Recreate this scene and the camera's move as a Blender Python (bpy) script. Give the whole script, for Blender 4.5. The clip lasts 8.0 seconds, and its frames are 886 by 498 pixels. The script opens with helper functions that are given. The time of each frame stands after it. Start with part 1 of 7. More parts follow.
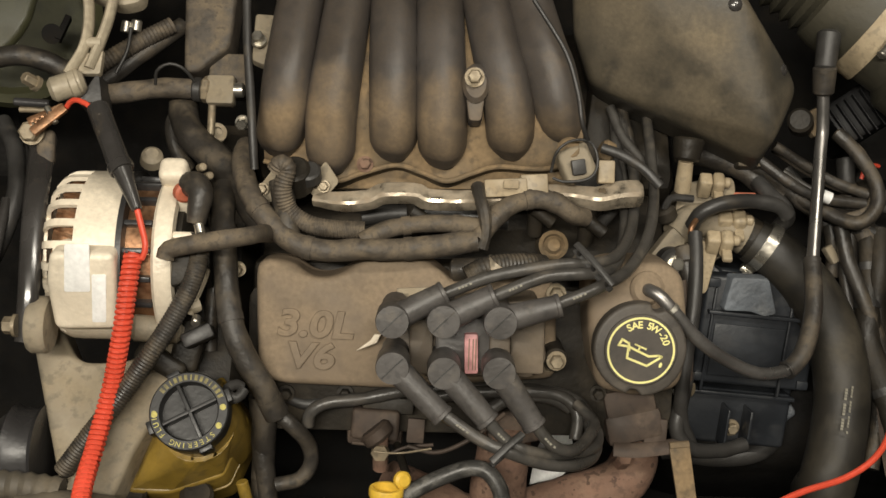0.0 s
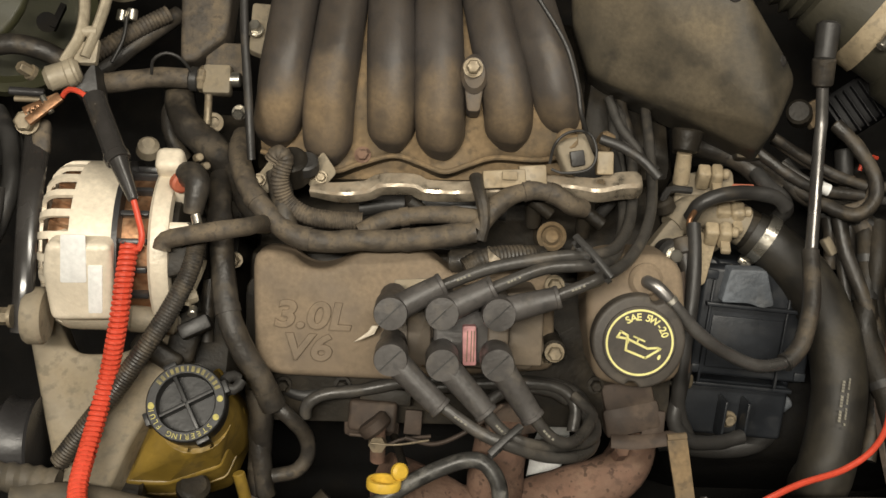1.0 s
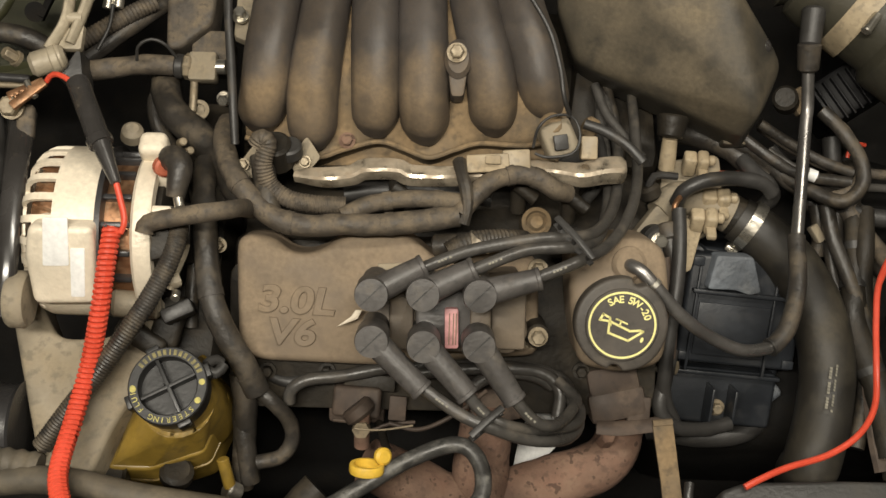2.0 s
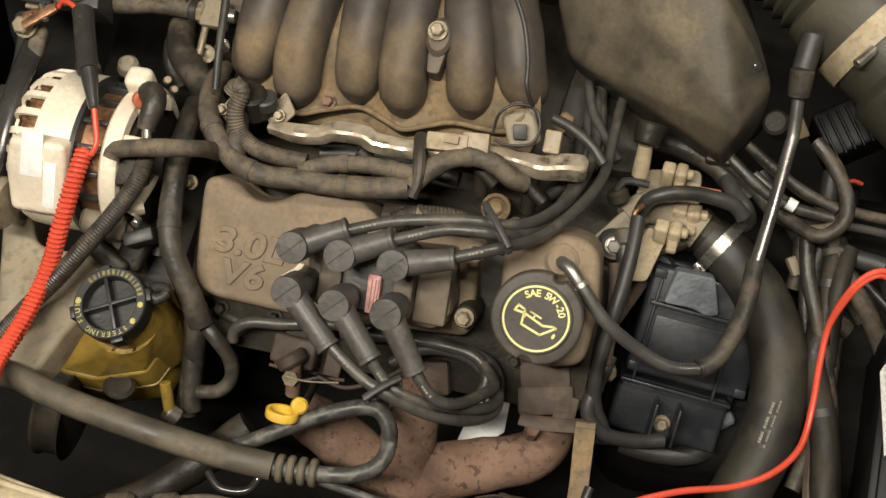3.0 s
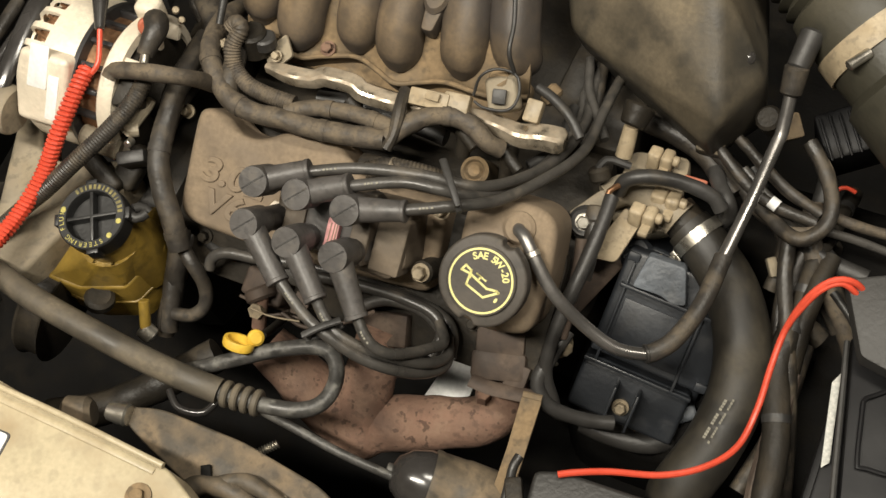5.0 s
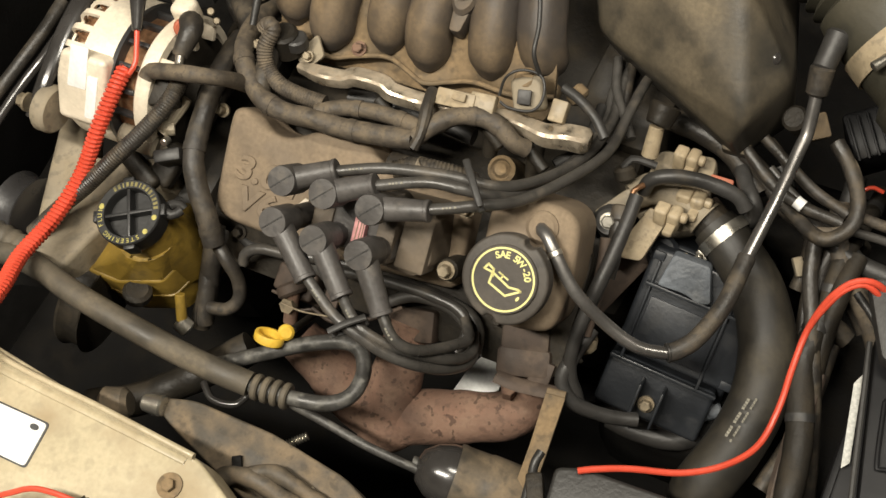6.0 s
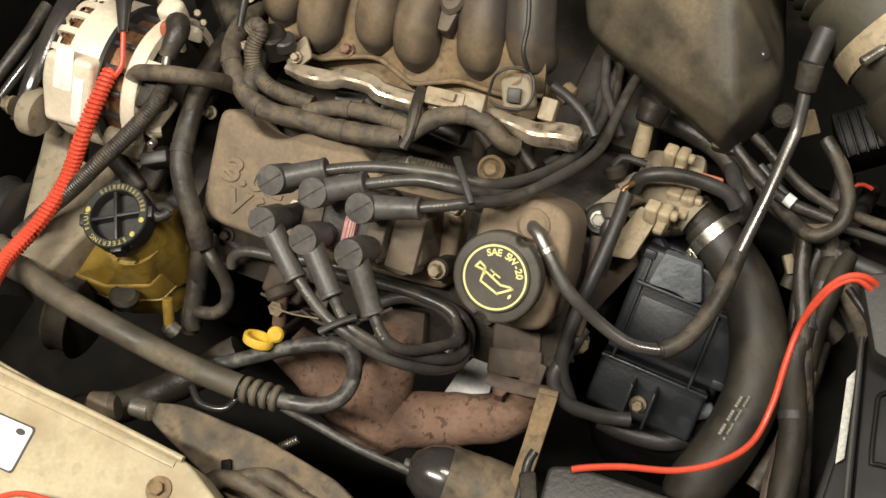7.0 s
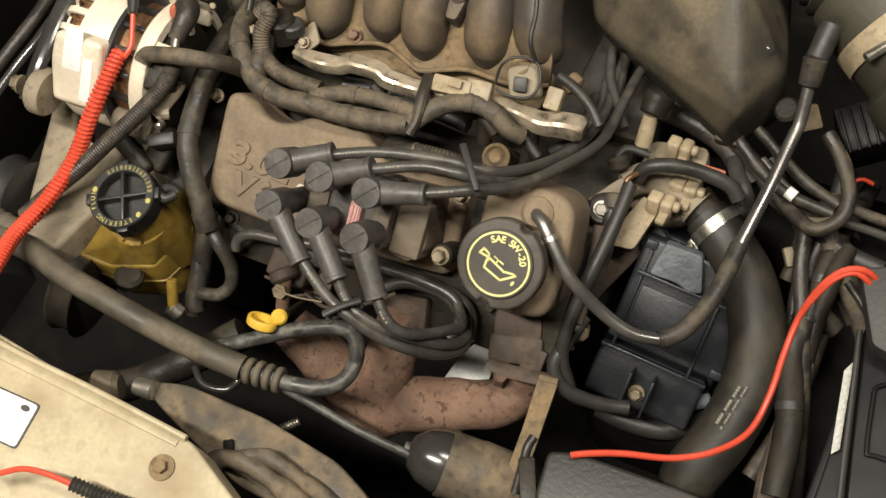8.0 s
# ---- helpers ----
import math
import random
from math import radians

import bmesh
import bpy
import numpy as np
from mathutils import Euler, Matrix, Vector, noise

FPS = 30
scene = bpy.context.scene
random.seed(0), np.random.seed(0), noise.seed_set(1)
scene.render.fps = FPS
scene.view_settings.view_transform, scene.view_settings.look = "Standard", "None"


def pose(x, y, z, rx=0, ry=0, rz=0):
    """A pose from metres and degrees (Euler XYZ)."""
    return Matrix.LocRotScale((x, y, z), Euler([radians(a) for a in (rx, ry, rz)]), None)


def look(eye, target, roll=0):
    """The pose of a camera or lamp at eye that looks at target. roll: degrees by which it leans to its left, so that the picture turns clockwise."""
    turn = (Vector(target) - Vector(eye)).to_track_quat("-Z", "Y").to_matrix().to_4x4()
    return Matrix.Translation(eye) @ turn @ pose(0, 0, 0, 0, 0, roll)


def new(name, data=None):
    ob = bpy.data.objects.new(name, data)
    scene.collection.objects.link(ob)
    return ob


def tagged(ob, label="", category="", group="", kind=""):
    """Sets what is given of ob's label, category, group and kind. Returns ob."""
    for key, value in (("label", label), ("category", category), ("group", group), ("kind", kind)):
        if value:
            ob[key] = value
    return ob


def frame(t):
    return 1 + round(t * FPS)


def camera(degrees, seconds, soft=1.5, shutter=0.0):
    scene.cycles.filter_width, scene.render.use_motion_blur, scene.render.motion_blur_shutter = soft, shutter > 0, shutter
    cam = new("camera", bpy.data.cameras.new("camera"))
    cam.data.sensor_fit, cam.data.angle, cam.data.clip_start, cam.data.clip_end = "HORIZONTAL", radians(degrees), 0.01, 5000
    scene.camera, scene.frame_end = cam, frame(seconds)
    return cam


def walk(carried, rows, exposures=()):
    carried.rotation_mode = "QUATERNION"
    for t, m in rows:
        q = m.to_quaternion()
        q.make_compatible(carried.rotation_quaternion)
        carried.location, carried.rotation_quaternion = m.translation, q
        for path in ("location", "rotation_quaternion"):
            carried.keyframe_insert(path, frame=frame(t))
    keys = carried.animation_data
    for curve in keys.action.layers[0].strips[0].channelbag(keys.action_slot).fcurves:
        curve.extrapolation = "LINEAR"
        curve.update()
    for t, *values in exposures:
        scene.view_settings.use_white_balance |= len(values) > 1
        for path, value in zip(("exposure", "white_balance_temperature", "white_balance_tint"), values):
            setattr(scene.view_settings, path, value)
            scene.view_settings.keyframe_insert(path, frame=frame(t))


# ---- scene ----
cam = camera(41.4, 8.0)
PATH = [
    (0, (0.001, -0.075, 1.849), (0.013, 0.743, 0.023), 2.2),
    (0.5, (-0.003, -0.071, 1.849), (0.015, 0.741, 0.021), 2.9),
    (1, (-0.004, -0.071, 1.846), (0.021, 0.729, 0.013), 3.2),
    (2.3, (0.048, -0.098, 1.833), (0.041, 0.725, 0.011), 1.0),
    (2.5, (0.101, -0.085, 1.849), (0.047, 0.701, 0.01), -1.6),
    (3, (0.249, -0.086, 1.846), (-0.057, 0.672, 0.02), -9.4),
    (3.5, (0.258, -0.089, 1.847), (-0.101, 0.641, 0.02), -11.8),
    (4, (0.202, -0.094, 1.856), (-0.072, 0.633, 0.013), -10.7),
    (4.5, (0.317, -0.073, 1.836), (-0.077, 0.634, 0.007), -12.7),
    (4.7, (0.367, -0.06, 1.834), (-0.097, 0.614, 0.009), -13.5),
    (5.8, (0.433, -0.075, 1.847), (-0.142, 0.564, 0.041), -20.6),
    (6, (0.436, -0.047, 1.852), (-0.156, 0.554, 0.038), -22.4),
    (6.5, (0.44, -0.04, 1.855), (-0.168, 0.549, 0.043), -24.8),
    (7, (0.432, -0.065, 1.84), (-0.141, 0.577, 0.035), -20.3),
    (7.5, (0.43, -0.075, 1.842), (-0.135, 0.571, 0.036), -18.8),
    (8, (0.429, -0.075, 1.849), (-0.132, 0.556, 0.036), -19.1),
]
walk(cam, [(t, look(eye, target, roll)) for t, eye, target, roll in PATH], exposures=[(0.0, -0.08), (1.2, -0.08), (3.0, 0.19), (3.5, 0.20), (4.0, 0.12), (4.5, 0.28), (6.0, 0.32), (8.0, 0.32)])

# ---- world and lights ----
world = bpy.data.worlds.new("garage_air")
scene.world = world
world.use_nodes = True
world.node_tree.nodes["Background"].inputs[0].default_value = (0.9, 0.85, 0.75, 1)
world.node_tree.nodes["Background"].inputs[1].default_value = 0.045


def area_lamp(name, m, sx, sy, watts, colour):
    data = bpy.data.lights.new(name, "AREA")
    data.shape, data.size, data.size_y, data.energy, data.color = "RECTANGLE", sx, sy, watts, colour
    ob = new(name, data)
    ob.matrix_world = m
    return ob


WARM = (1.0, 0.93, 0.80)
area_lamp("tube_lamp", pose(-0.35, -0.35, 2.86), 1.2, 0.10, 56, WARM)
area_lamp("tube_lamp", pose(0.75, 0.55, 2.86), 1.2, 0.10, 26, WARM)


# ---- materials ----
def material(name, base, rough=0.6, metal=0.0, dust=0.0, dust_colour=(0.30, 0.225, 0.135), grain=220.0, stain=18.0, bump=0.15, vary=0.35, spec=0.5, coat=0.0, drift=None, spots=0.0, grime=0.55):
    """A worn surface: base colour with two scales of change, dust that settles on what faces up, and fine relief."""
    m = bpy.data.materials.new(name)
    m.use_nodes = True
    n, l = m.node_tree.nodes, m.node_tree.links
    bsdf = n["Principled BSDF"]
    geo = n.new("ShaderNodeNewGeometry")
    coord = n.new("ShaderNodeTexCoord")

    def cloud(scale, detail=4.0):
        t = n.new("ShaderNodeTexNoise")
        t.inputs["Scale"].default_value, t.inputs["Detail"].default_value = scale, detail
        l.new(geo.outputs["Position"], t.inputs["Vector"])
        return t.outputs["Fac"]

    def ramp(fac, a, b, lo=0.0, hi=1.0):
        r = n.new("ShaderNodeMapRange")
        r.inputs[1].default_value, r.inputs[2].default_value, r.inputs[3].default_value, r.inputs[4].default_value = a, b, lo, hi
        l.new(fac, r.inputs[0])
        return r.outputs[0]

    def mixed(fac, a, b):
        x = n.new("ShaderNodeMix")
        x.data_type = "RGBA"
        l.new(fac, x.inputs[0])
        for slot, value in ((6, a), (7, b)):
            if isinstance(value, tuple):
                x.inputs[slot].default_value = (*value, 1)
            else:
                l.new(value, x.inputs[slot])
        return x.outputs[2]

    coarse, fine = cloud(stain), cloud(grain, 3.0)
    dark = tuple(c * (1 - vary) for c in base)
    light = tuple(min(1.0, c * (1 + vary * 0.6)) for c in base)
    colour = mixed(ramp(coarse, 0.35, 0.68), dark, light)
    colour = mixed(ramp(fine, 0.3, 0.75, 0.0, 0.45), colour, tuple(c * 0.6 for c in base))
    rough_out = ramp(coarse, 0.3, 0.7, max(0.04, rough - 0.1), min(1.0, rough + 0.1))
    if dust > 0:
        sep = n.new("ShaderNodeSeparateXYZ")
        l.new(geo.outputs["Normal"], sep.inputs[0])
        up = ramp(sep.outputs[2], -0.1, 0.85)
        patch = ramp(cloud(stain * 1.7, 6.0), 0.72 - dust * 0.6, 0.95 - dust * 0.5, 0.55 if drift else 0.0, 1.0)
        if drift:
            # the dust thins out from the near to the far end
            pos = n.new("ShaderNodeSeparateXYZ")
            l.new(geo.outputs["Position"], pos.inputs[0])
            wob = n.new("ShaderNodeMath")
            wob.operation = "MULTIPLY_ADD"
            l.new(cloud(14.0, 3.0), wob.inputs[0])
            wob.inputs[1].default_value = 0.16
            l.new(pos.outputs[1], wob.inputs[2])
            keep = n.new("ShaderNodeMath")
            keep.operation = "MULTIPLY"
            l.new(ramp(wob.outputs[0], drift[0] + 0.08, drift[1] + 0.08, 1.0, drift[2]), keep.inputs[0])
            l.new(patch, keep.inputs[1])
            patch = keep.outputs[0]
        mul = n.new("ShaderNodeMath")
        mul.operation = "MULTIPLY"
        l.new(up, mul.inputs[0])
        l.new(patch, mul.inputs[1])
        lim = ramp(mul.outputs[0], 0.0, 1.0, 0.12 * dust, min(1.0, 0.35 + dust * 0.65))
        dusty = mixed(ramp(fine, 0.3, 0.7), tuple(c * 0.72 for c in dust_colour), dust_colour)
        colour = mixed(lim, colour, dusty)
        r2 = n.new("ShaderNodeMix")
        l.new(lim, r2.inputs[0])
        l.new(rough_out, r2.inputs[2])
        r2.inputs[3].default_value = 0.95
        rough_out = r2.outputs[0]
        if metal > 0:
            m2 = ramp(lim, 0.0, 0.7, metal, 0.0)
            l.new(m2, bsdf.inputs["Metallic"])
    if dust <= 0 or metal <= 0:
        bsdf.inputs["Metallic"].default_value = metal
    if dust > 0.2 and grime > 0:
        # dark grime in patches over the dust
        colour = mixed(ramp(cloud(stain * 5.5, 8.0), 0.53, 0.66, 0.0, grime), colour, tuple(c * 0.4 + 0.006 for c in base))
    if spots > 0:
        colour = mixed(ramp(cloud(spots, 2.0), 0.62, 0.66, 0.0, 0.7), colour, tuple(c * 0.25 for c in base))
    l.new(colour, bsdf.inputs["Base Color"])
    l.new(rough_out, bsdf.inputs["Roughness"])
    bsdf.inputs["Specular IOR Level"].default_value = spec
    bsdf.inputs["Coat Weight"].default_value = coat
    if bump > 0:
        b = n.new("ShaderNodeBump")
        b.inputs["Strength"].default_value, b.inputs["Distance"].default_value = bump, 0.002
        l.new(fine, b.inputs["Height"])
        l.new(b.outputs[0], bsdf.inputs["Normal"])
    return m


def glowing(name, colour, strength):
    m = bpy.data.materials.new(name)
    m.use_nodes = True
    b = m.node_tree.nodes["Principled BSDF"]
    b.inputs["Emission Color"].default_value, b.inputs["Emission Strength"].default_value = (*colour, 1), strength
    return m


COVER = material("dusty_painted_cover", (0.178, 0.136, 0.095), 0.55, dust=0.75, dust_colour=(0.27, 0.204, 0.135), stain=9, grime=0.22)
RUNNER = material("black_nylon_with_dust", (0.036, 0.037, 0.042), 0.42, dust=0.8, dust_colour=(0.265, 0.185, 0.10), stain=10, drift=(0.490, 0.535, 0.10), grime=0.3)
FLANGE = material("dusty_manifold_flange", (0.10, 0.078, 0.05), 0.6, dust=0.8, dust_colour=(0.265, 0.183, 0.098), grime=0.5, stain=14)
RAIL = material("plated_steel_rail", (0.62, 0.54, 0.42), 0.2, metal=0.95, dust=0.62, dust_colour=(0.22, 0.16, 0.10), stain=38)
RUBBER = material("black_rubber", (0.032, 0.031, 0.030), 0.45, dust=0.22, dust_colour=(0.17, 0.135, 0.09))
BOOT = material("dark_grey_rubber_boot", (0.068, 0.063, 0.060), 0.42, dust=0.3, stain=30, dust_colour=(0.18, 0.155, 0.125))
WIRE = material("grey_silicone_cable", (0.055, 0.052, 0.048), 0.33, dust=0.3, dust_colour=(0.24, 0.2, 0.15))
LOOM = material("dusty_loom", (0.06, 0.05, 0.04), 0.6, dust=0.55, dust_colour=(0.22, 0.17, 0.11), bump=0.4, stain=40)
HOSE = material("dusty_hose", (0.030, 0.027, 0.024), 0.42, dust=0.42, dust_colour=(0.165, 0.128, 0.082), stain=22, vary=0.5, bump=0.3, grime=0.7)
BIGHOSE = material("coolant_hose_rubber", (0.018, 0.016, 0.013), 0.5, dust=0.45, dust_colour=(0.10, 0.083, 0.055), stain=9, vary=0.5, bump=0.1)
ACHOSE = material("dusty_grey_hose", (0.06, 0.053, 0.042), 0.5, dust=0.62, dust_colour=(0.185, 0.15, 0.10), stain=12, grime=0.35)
GLOSSY = material("glossy_black_tube", (0.035, 0.033, 0.032), 0.2, dust=0.1, spec=0.8, bump=0.02)
DARKSTEEL = material("dark_polished_steel", (0.24, 0.23, 0.22), 0.3, metal=0.8, dust=0.12, bump=0.04)
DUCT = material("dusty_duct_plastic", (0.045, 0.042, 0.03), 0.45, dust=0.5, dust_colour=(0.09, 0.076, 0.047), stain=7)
SATIN = material("satin_black_bar", (0.03, 0.03, 0.032), 0.35, dust=0.15)
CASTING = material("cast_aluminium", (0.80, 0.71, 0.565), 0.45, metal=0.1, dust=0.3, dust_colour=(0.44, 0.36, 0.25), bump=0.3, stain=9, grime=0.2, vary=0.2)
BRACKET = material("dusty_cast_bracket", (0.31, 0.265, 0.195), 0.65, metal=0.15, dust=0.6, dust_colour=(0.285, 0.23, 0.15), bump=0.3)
LABEL = material("white_paper_label", (0.86, 0.86, 0.84), 0.35, vary=0.05, bump=0.0)
ARMCAST = material("dusty_cast_arm", (0.44, 0.38, 0.28), 0.5, metal=0.1, dust=0.4, dust_colour=(0.30, 0.24, 0.155), bump=0.3, stain=16, grime=0.35)
STRIP = material("grey_white_strip", (0.5, 0.5, 0.46), 0.5, vary=0.3, stain=300, bump=0.0)
INK = material("dark_print", (0.05, 0.05, 0.05), 0.6, vary=0.1, bump=0.0)
COPPER = material("copper_winding", (0.36, 0.19, 0.10), 0.4, metal=0.8, dust=0.35, stain=60)
STEEL = material("zinc_steel", (0.6, 0.57, 0.5), 0.3, metal=0.95, dust=0.2)
BOLT = material("dusty_bolt_steel", (0.30, 0.25, 0.175), 0.42, metal=0.6, dust=0.5, dust_colour=(0.27, 0.205, 0.125), stain=60)
RED = material("red_test_lead", (0.66, 0.078, 0.040), 0.38, vary=0.15, bump=0.05)
CAP = material("black_oil_cap_plastic", (0.06, 0.052, 0.044), 0.55, dust=0.3, dust_colour=(0.17, 0.14, 0.1))
YELLOW = material("yellow_print", (0.80, 0.74, 0.30), 0.5, vary=0.15, bump=0.0)
DIMYELLOW = material("worn_yellow_print", (0.50, 0.44, 0.12), 0.6, vary=0.5, stain=160, bump=0.0)
FAINTYELLOW = material("faded_yellow_print", (0.20, 0.17, 0.06), 0.6, vary=0.6, stain=160, bump=0.0)
DIP = material("yellow_handle_plastic", (0.72, 0.46, 0.05), 0.45, dust=0.2, vary=0.2)
AMBER = material("yellowed_reservoir_plastic", (0.30, 0.195, 0.034), 0.34, dust=0.4, dust_colour=(0.17, 0.12, 0.05), stain=14, vary=0.5, grime=0.6)
PSCAP = material("black_cap_plastic", (0.018, 0.018, 0.018), 0.45, dust=0.12, dust_colour=(0.12, 0.10, 0.075))
RUST = material("rusty_cast_iron", (0.19, 0.108, 0.074), 0.85, dust=0.5, dust_colour=(0.25, 0.165, 0.115), stain=22, bump=0.5, vary=0.45, spots=110)
RUSTSHEET = material("rusty_shield_sheet", (0.075, 0.053, 0.04), 0.7, metal=0.2, dust=0.3, dust_colour=(0.24, 0.18, 0.13), vary=0.5)
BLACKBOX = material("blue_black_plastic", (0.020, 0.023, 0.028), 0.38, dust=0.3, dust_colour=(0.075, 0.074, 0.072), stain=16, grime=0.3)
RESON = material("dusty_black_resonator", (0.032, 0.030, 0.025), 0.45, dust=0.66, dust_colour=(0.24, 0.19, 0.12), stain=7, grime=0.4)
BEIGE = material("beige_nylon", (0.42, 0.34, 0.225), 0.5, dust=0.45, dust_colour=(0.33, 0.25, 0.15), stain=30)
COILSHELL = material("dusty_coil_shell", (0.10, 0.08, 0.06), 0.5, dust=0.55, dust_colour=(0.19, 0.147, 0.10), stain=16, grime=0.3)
GREYLID = material("grey_plastic_lid", (0.036, 0.035, 0.033), 0.55, dust=0.2, dust_colour=(0.10, 0.085, 0.065), bump=0.25, stain=9)
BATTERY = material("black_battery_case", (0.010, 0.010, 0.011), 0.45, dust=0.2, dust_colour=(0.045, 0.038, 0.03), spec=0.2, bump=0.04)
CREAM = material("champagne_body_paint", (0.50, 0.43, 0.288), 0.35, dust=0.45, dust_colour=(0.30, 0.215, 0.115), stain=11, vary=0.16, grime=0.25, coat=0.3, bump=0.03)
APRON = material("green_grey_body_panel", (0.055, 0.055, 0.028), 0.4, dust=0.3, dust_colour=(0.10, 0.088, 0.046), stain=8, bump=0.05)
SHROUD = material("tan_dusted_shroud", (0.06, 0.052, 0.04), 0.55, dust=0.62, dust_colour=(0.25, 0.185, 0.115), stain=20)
GRIME = material("oily_block", (0.022, 0.019, 0.015), 0.5, dust=0.42, dust_colour=(0.075, 0.058, 0.037), bump=0.3, stain=14, spec=0.3)
# near-black base and dust put the shade of deep gaps into the colour
DARK = material("near_black_bay_shade", (0.008, 0.0075, 0.007), 0.7, dust=0.4, dust_colour=(0.024, 0.020, 0.015), stain=16, bump=0.3, spec=0.12)
ALUPIPE = material("dull_painted_pipe", (0.055, 0.053, 0.05), 0.38, metal=0.2, dust=0.42, dust_colour=(0.26, 0.25, 0.22), stain=45)
PINK = material("faded_pink_sticker", (0.62, 0.30, 0.30), 0.5, vary=0.3, stain=120, bump=0.0)
HOSEINK = material("grey_hose_print", (0.24, 0.225, 0.18), 0.7, vary=0.3, stain=200, bump=0.0)
CONCRETE = material("garage_concrete", (0.32, 0.30, 0.27), 0.85, stain=2, grain=60)
PLASTER = material("painted_garage_wall", (0.42, 0.40, 0.35), 0.8, stain=1.5, grain=40)
ORANGE = material("faded_red_plastic", (0.45, 0.10, 0.05), 0.5, dust=0.3)
BLUEGREY = material("blue_grey_torn_sleeve", (0.12, 0.135, 0.155), 0.6, dust=0.3, dust_colour=(0.2, 0.19, 0.17), bump=0.6)


# ---- shape helpers ----
def thing(name, label, category, at=(0, 0, 0), group="", kind=""):
    ob = new(name)
    ob.location = at
    ob.empty_display_size = 0.02
    return tagged(ob, label, category, group, kind)


def place_of(ob):
    p = Vector((0, 0, 0))
    while ob is not None:
        p += ob.location
        ob = ob.parent
    return p


def part(name, bm, mat, parent=None, label="", angle=35):
    """Links a bmesh, in world coordinates, as one mesh object under a thing or a part."""
    bmesh.ops.recalc_face_normals(bm, faces=bm.faces)
    for f in bm.faces:
        f.smooth = True
    if parent is not None:
        bmesh.ops.translate(bm, vec=-place_of(parent), verts=bm.verts)
    me = bpy.data.meshes.new(name)
    bm.to_mesh(me)
    bm.free()
    me.set_sharp_from_angle(angle=radians(angle))
    me.materials.append(mat)
    ob = new(name, me)
    if parent is not None:
        ob.parent = parent
    return tagged(ob, label)


def joined(*bms):
    """One bmesh out of several."""
    out = bms[0]
    for b in bms[1:]:
        me = bpy.data.meshes.new("tmp")
        b.to_mesh(me)
        b.free()
        out.from_mesh(me)
        bpy.data.meshes.remove(me)
    return out


def frame_of(origin, normal, up=(0, 0, 1)):
    """A matrix whose z is the normal and whose y lies near up."""
    z = Vector(normal).normalized()
    x = Vector(up).cross(z)
    if x.length < 1e-5:
        x = Vector((1, 0, 0))
    x.normalize()
    y = z.cross(x)
    m = Matrix((x, y, z)).transposed().to_4x4()
    m.translation = Vector(origin)
    return m


def box(m, size, bevel=0.003, seg=2, taper=1.0):
    bm = bmesh.new()
    bmesh.ops.create_cube(bm, size=1)
    for v in bm.verts:
        k = taper if v.co.z > 0 else 1.0
        v.co = Vector((v.co.x * size[0] * k, v.co.y * size[1] * k, v.co.z * size[2]))
    if bevel:
        bmesh.ops.bevel(bm, geom=bm.edges[:], offset=bevel, segments=seg, affect="EDGES", profile=0.5)
    bm.transform(m)
    return bm


def lathe(m, profile, seg=24, squash=(1, 1)):
    """Turns (radius, height) pairs round the matrix's z axis."""
    bm = bmesh.new()
    rings = []
    for r, h in profile:
        if r < 1e-6:
            rings.append([bm.verts.new((0, 0, h))])
        else:
            rings.append([bm.verts.new((r * squash[0] * math.cos(a), r * squash[1] * math.sin(a), h)) for a in (2 * math.pi * k / seg for k in range(seg))])
    for a, b in zip(rings, rings[1:]):
        for k in range(seg):
            j = (k + 1) % seg
            q = [a[k % len(a)], a[j % len(a)], b[j % len(b)], b[k % len(b)]]
            q = list(dict.fromkeys(q))
            if len(q) > 2:
                bm.faces.new(q)
    for ring in (rings[0], rings[-1]):
        if len(ring) > 2:
            bm.faces.new(ring)
    bm.transform(m)
    return bm


def rod(a, b, r, r2=None, seg=16, bevel=0.0):
    a, b = Vector(a), Vector(b)
    r2 = r if r2 is None else r2
    h = (b - a).length
    e = min(bevel, r * 0.6, r2 * 0.6, h * 0.4)
    prof = [(r - e, 0), (r, e), (r2, h - e), (r2 - e, h)] if e > 0 else [(r, 0), (r2, h)]
    return lathe(frame_of(a, b - a, (0.3, 0.2, 0.9)), prof, seg)


def smooth_line(pts, step):
    """Points at even steps on a Catmull-Rom line through pts; every point may carry a fourth number."""
    p = [np.array(q, float) for q in pts]
    p = [2 * p[0] - p[1]] + p + [2 * p[-1] - p[-2]]
    dense = []
    for i in range(1, len(p) - 2):
        for s in np.linspace(0, 1, 24, endpoint=False):
            a, b, c, d = p[i - 1:i + 3]
            dense.append(0.5 * (2 * b + (c - a) * s + (2 * a - 5 * b + 4 * c - d) * s ** 2 + (3 * b - a - 3 * c + d) * s ** 3))
    dense = np.array(dense + [p[-2]])
    run = np.r_[0, np.cumsum(np.linalg.norm(np.diff(dense[:, :3], axis=0), axis=1))]
    at = np.linspace(0, run[-1], max(3, int(run[-1] / step) + 1))
    return np.stack([np.interp(at, run, dense[:, k]) for k in range(dense.shape[1])], 1), at


